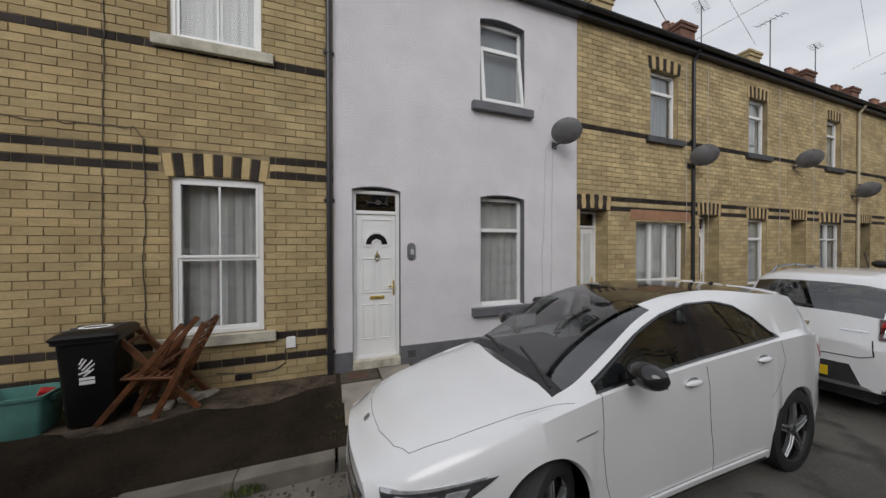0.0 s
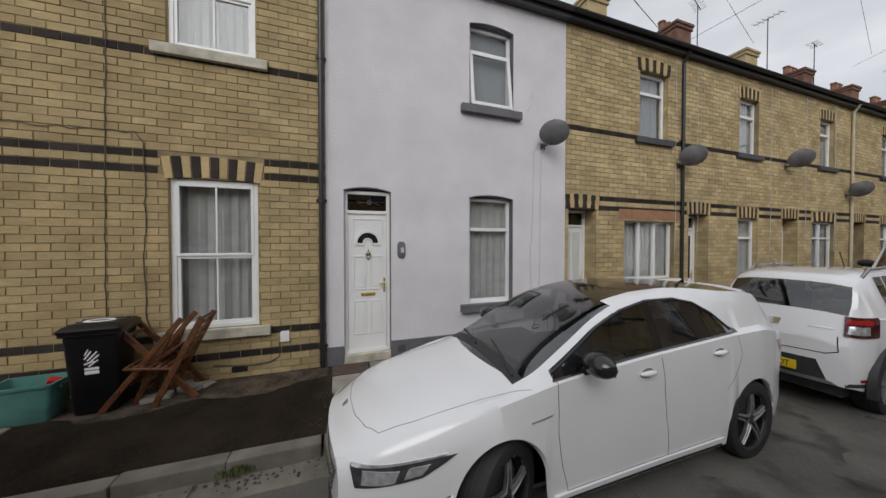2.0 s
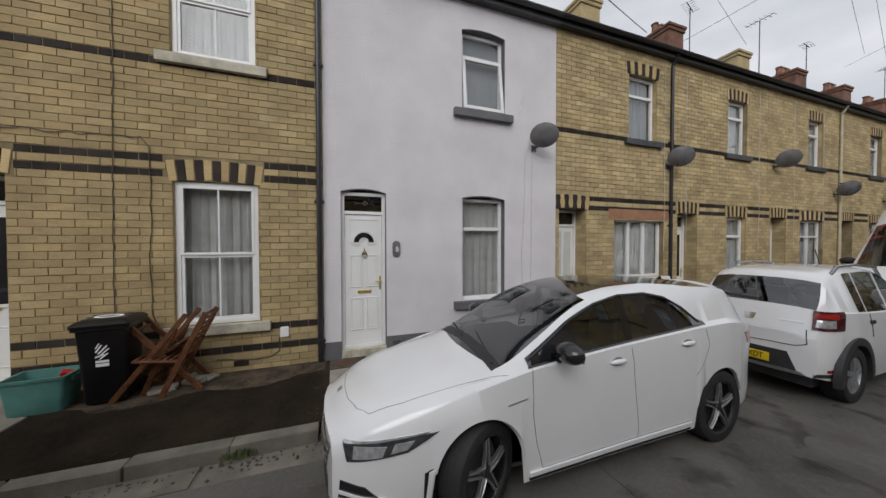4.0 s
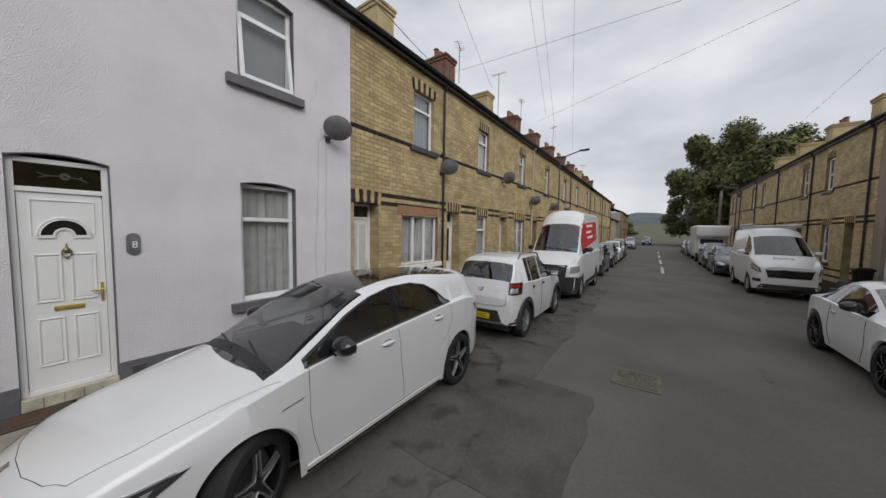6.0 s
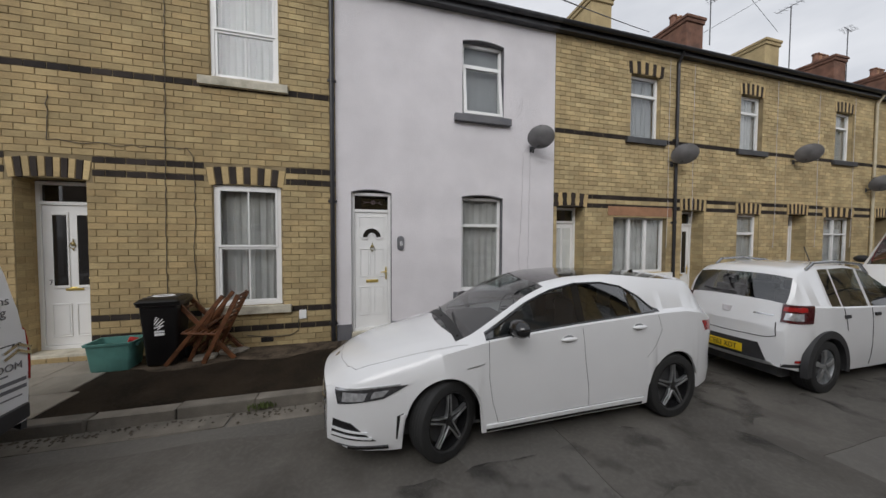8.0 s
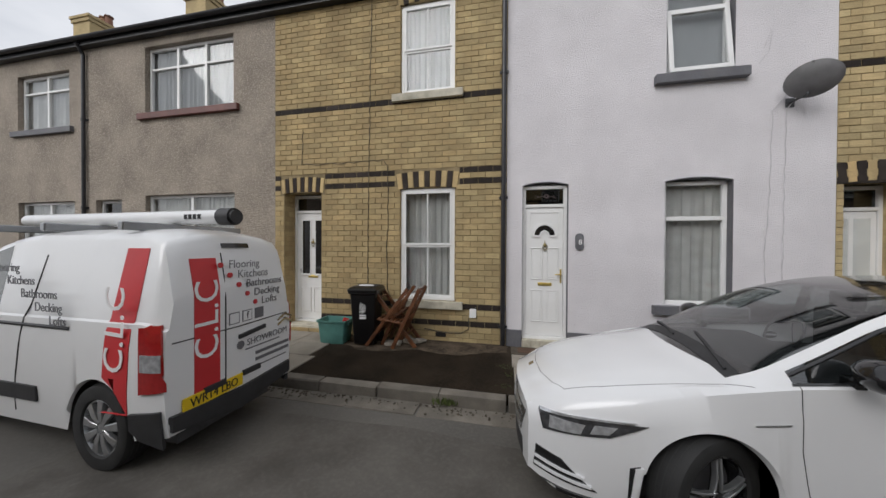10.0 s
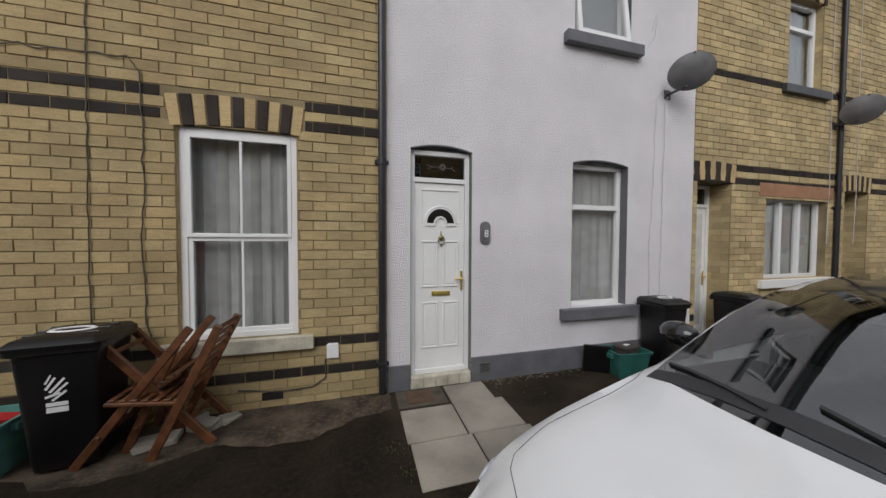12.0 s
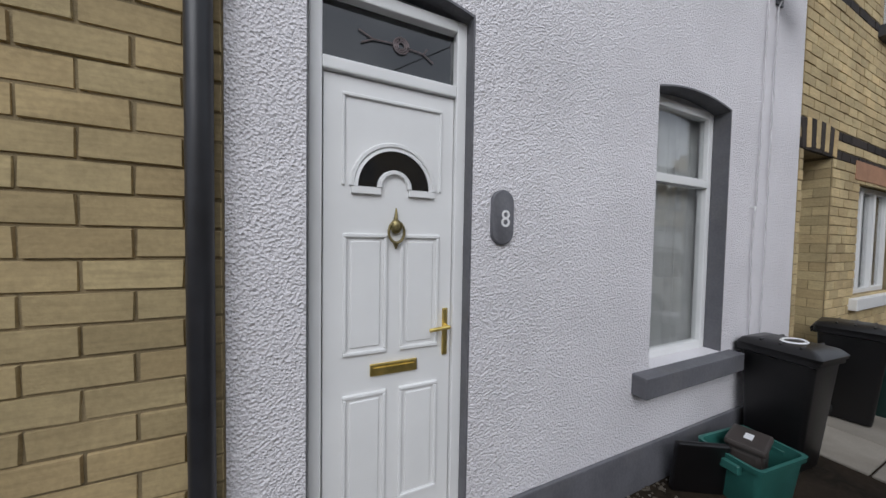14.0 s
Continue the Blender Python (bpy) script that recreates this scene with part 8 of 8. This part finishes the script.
part("painted_mark", boxes((-.04, .04, -.02, .02, .309, .313)), WHITE_INK, cad)
lidp = thing("box_lid", pose(2.50, -.16, .04, 0, -8, 60), "black box lid leaning on the wall", "lid")
part("lid_panel", soft(boxes((-.02, .02, -.15, .15, 0, .34)), .012), BIN_BLACK, lidp)
crate(5.22, -.40, 8, material("dark_green_plastic", (0.014, 0.042, 0.036), 0.5, vary=0.15, scale=7), "dark green recycling box beside a black bin", .21, .17, .5)
bb = thing("blue_tub", pose(5.35, -.62, .04), "dark blue tub on the pavement", "tub")
part("tub", rod(bmesh.new(), (0, 0, 0), (0, 0, .26), .16, 20, .2), material("dark_blue_plastic", (.014, .025, .042), .5, vary=.1), bb, smooth=True)
rb = thing("red_bag", pose(5.62, -.5, .04), "crumpled red bag on the pavement", "bag")
bm = bmesh.new()
bmesh.ops.create_icosphere(bm, subdivisions=3, radius=.13)
for v in bm.verts:
    v.co *= 1 + .35 * noise.noise(v.co * 14)
    v.co.z = max(v.co.z * .6 + .07, 0)
part("bag", bm, RED_VINYL, rb)
bench = thing("wooden_bench", pose(6.6, -.42, .04), "small weathered wooden bench before the window", "bench")
for i in range(3):
    part("seat_slat", soft(boxes((-.5, .5, -.16 + i * .11, -.07 + i * .11, .38, .41)), .006, 1), material("pale_timber", (.24, .16, .07), .7, vary=.25, scale=9) if i == 0 else bpy.data.materials["pale_timber"], bench)
for sx in (-.42, .42):
    for sy in (-.12, .12):
        part("leg", soft(boxes((sx - .03, sx + .03, sy - .03, sy + .03, 0, .38)), .005, 1), bpy.data.materials["pale_timber"], bench)


def folding_chair(name_words, post, leg, y0, y1, back, seat):
    """A slatted teak folding chair seen from its side: posts and legs crossed, slats between the two sides."""
    base = Vector((min(post[0][0], leg[0][0]), (y0 + y1) / 2, .04))
    t = thing("folding_chair", Matrix.Translation(base), name_words, "chair", "folding chairs")

    def bar(name, a, b, w=.05, d=.028):
        a, b = Vector(a) - base, Vector(b) - base
        q = (b - a).to_track_quat("Z", "Y").to_matrix().to_4x4()
        return part(name, _turned(w, d, (b - a).length, Matrix.Translation((a + b) / 2) @ q), TEAK, t)

    def along(line, u):
        return line[0][0] + (line[1][0] - line[0][0]) * u, line[0][1] + (line[1][1] - line[0][1]) * u
    for y in (y0, y1):
        bar("back_post", (post[0][0], y, post[0][1]), (post[1][0], y, post[1][1]), .03, .06)
        bar("leg", (leg[0][0], y + .03, leg[0][1]), (leg[1][0], y + .03, leg[1][1]), .028, .055)
        bar("seat_rail", (seat[0][0], y + .015, seat[0][1]), (seat[1][0], y + .015, seat[1][1]), .055, .025)
    for u in back:
        x, z = along(post, u)
        bar("back_slat", (x, y0, z), (x, y1, z), .014, .036)
    for i in range(7):
        x, z = along(seat, (i + .5) / 7)
        bar("seat_slat", (x, y0, z + .02), (x, y1, z + .02), .040, .014)
    for line in (post, leg):
        x, z = along(line, .22)
        bar("stretcher", (x, y0, z), (x, y1, z), .022, .034)
    return t


def _turned(w, d, l, m):
    bm = boxes((-w / 2, w / 2, -d / 2, d / 2, -l / 2, l / 2))
    bmesh.ops.transform(bm, matrix=m, verts=bm.verts)
    return soft(bm, .004, 1)


folding_chair("red-brown slatted wooden folding chair, half folded by the wall", ((-1.72, .045), (-1.28, .99)), ((-2.17, .045), (-1.48, .98)), -.56, -.20, (.56, .63, .70, .77, .84, .91, .98), ((-1.97, .49), (-1.52, .44)))
folding_chair("red-brown wooden folding chair, collapsed against another chair", ((-1.38, .045), (-2.10, .93)), ((-1.95, .045), (-1.62, .84)), -.44, -.10, (.86, .97), ((-1.88, .42), (-1.60, .60)))

# broken slab and rubble under the chairs
rnd = random.Random(77)
for x, y, l, w, h, turn in ((-1.78, -.36, .26, .18, .05, 14), (-1.52, -.24, .20, .15, .07, -22), (-1.36, -.16, .14, .10, .05, 35), (-1.62, -.14, .12, .11, .09, 60)):
    bm = bmesh.new()
    box(bm, -l / 2, l / 2, -w / 2, w / 2, 0, h)
    for v in bm.verts:
        v.co += Vector((rnd.uniform(-.02, .02), rnd.uniform(-.02, .02), rnd.uniform(-.012, .012) if v.co.z > .01 else 0))
    chunk = part("rubble", soft(bm, .008, 1), SLAB)
    chunk.matrix_world = pose(x, y, .049, 0, 0, turn)
    tagged(chunk, "broken piece of grey concrete lying under the wooden chairs", "rubble", "rubble pieces")

# overhead wires
span((6.40, -0.20, 6.25), (1.25, -3.08, 4.01), 0.02)
span((16.55, 3.00, 10.15), (8.09, 1.12, 11.42), 0.05)
span((26.93, 3.00, 11.89), (6.96, -1.73, 12.06), 0.05)
span((30.31, 3.00, 10.58), (5.67, -2.39, 12.71), 0.05)
span((37.34, 3.00, 11.39), (3.17, -4.16, 12.30), 0.05)
span((12.23, 3.00, 9.20), (15.83, -10.56, 11.15), 0.05)
span((24.76, 3.00, 10.75), (12.55, -15.72, 10.38), 0.05)
span((37.05, -13.00, 9.49), (5.86, -10.90, 8.75), 0.05)

# ---- the nearest bricks, each a piece of its own ----
brick_cache = {}
for w, close, dark_rows, bmat in near_bricks:
    for x, z, l, c in close:
        mat = ENGINE if c in dark_rows else bmat
        key = (round(l, 3), mat.name, (int(x * 37) + c * 3) % 7)
        if key not in brick_cache:
            me = bpy.data.meshes.new("brick")
            me.from_pydata(brick_points(0, 0, l, 0, COURSE, random.Random(len(brick_cache))), [], BRICK_FACES)
            me.materials.append(mat)
            brick_cache[key] = me
        ob = new("brick", brick_cache[key])
        ob.parent = w
        r = random.Random(int(x * 1000) * 7919 + c)
        ob.matrix_basis = pose(x, r.uniform(-.003, .002), z, r.uniform(-.6, .6), 0, r.uniform(-.3, .3))
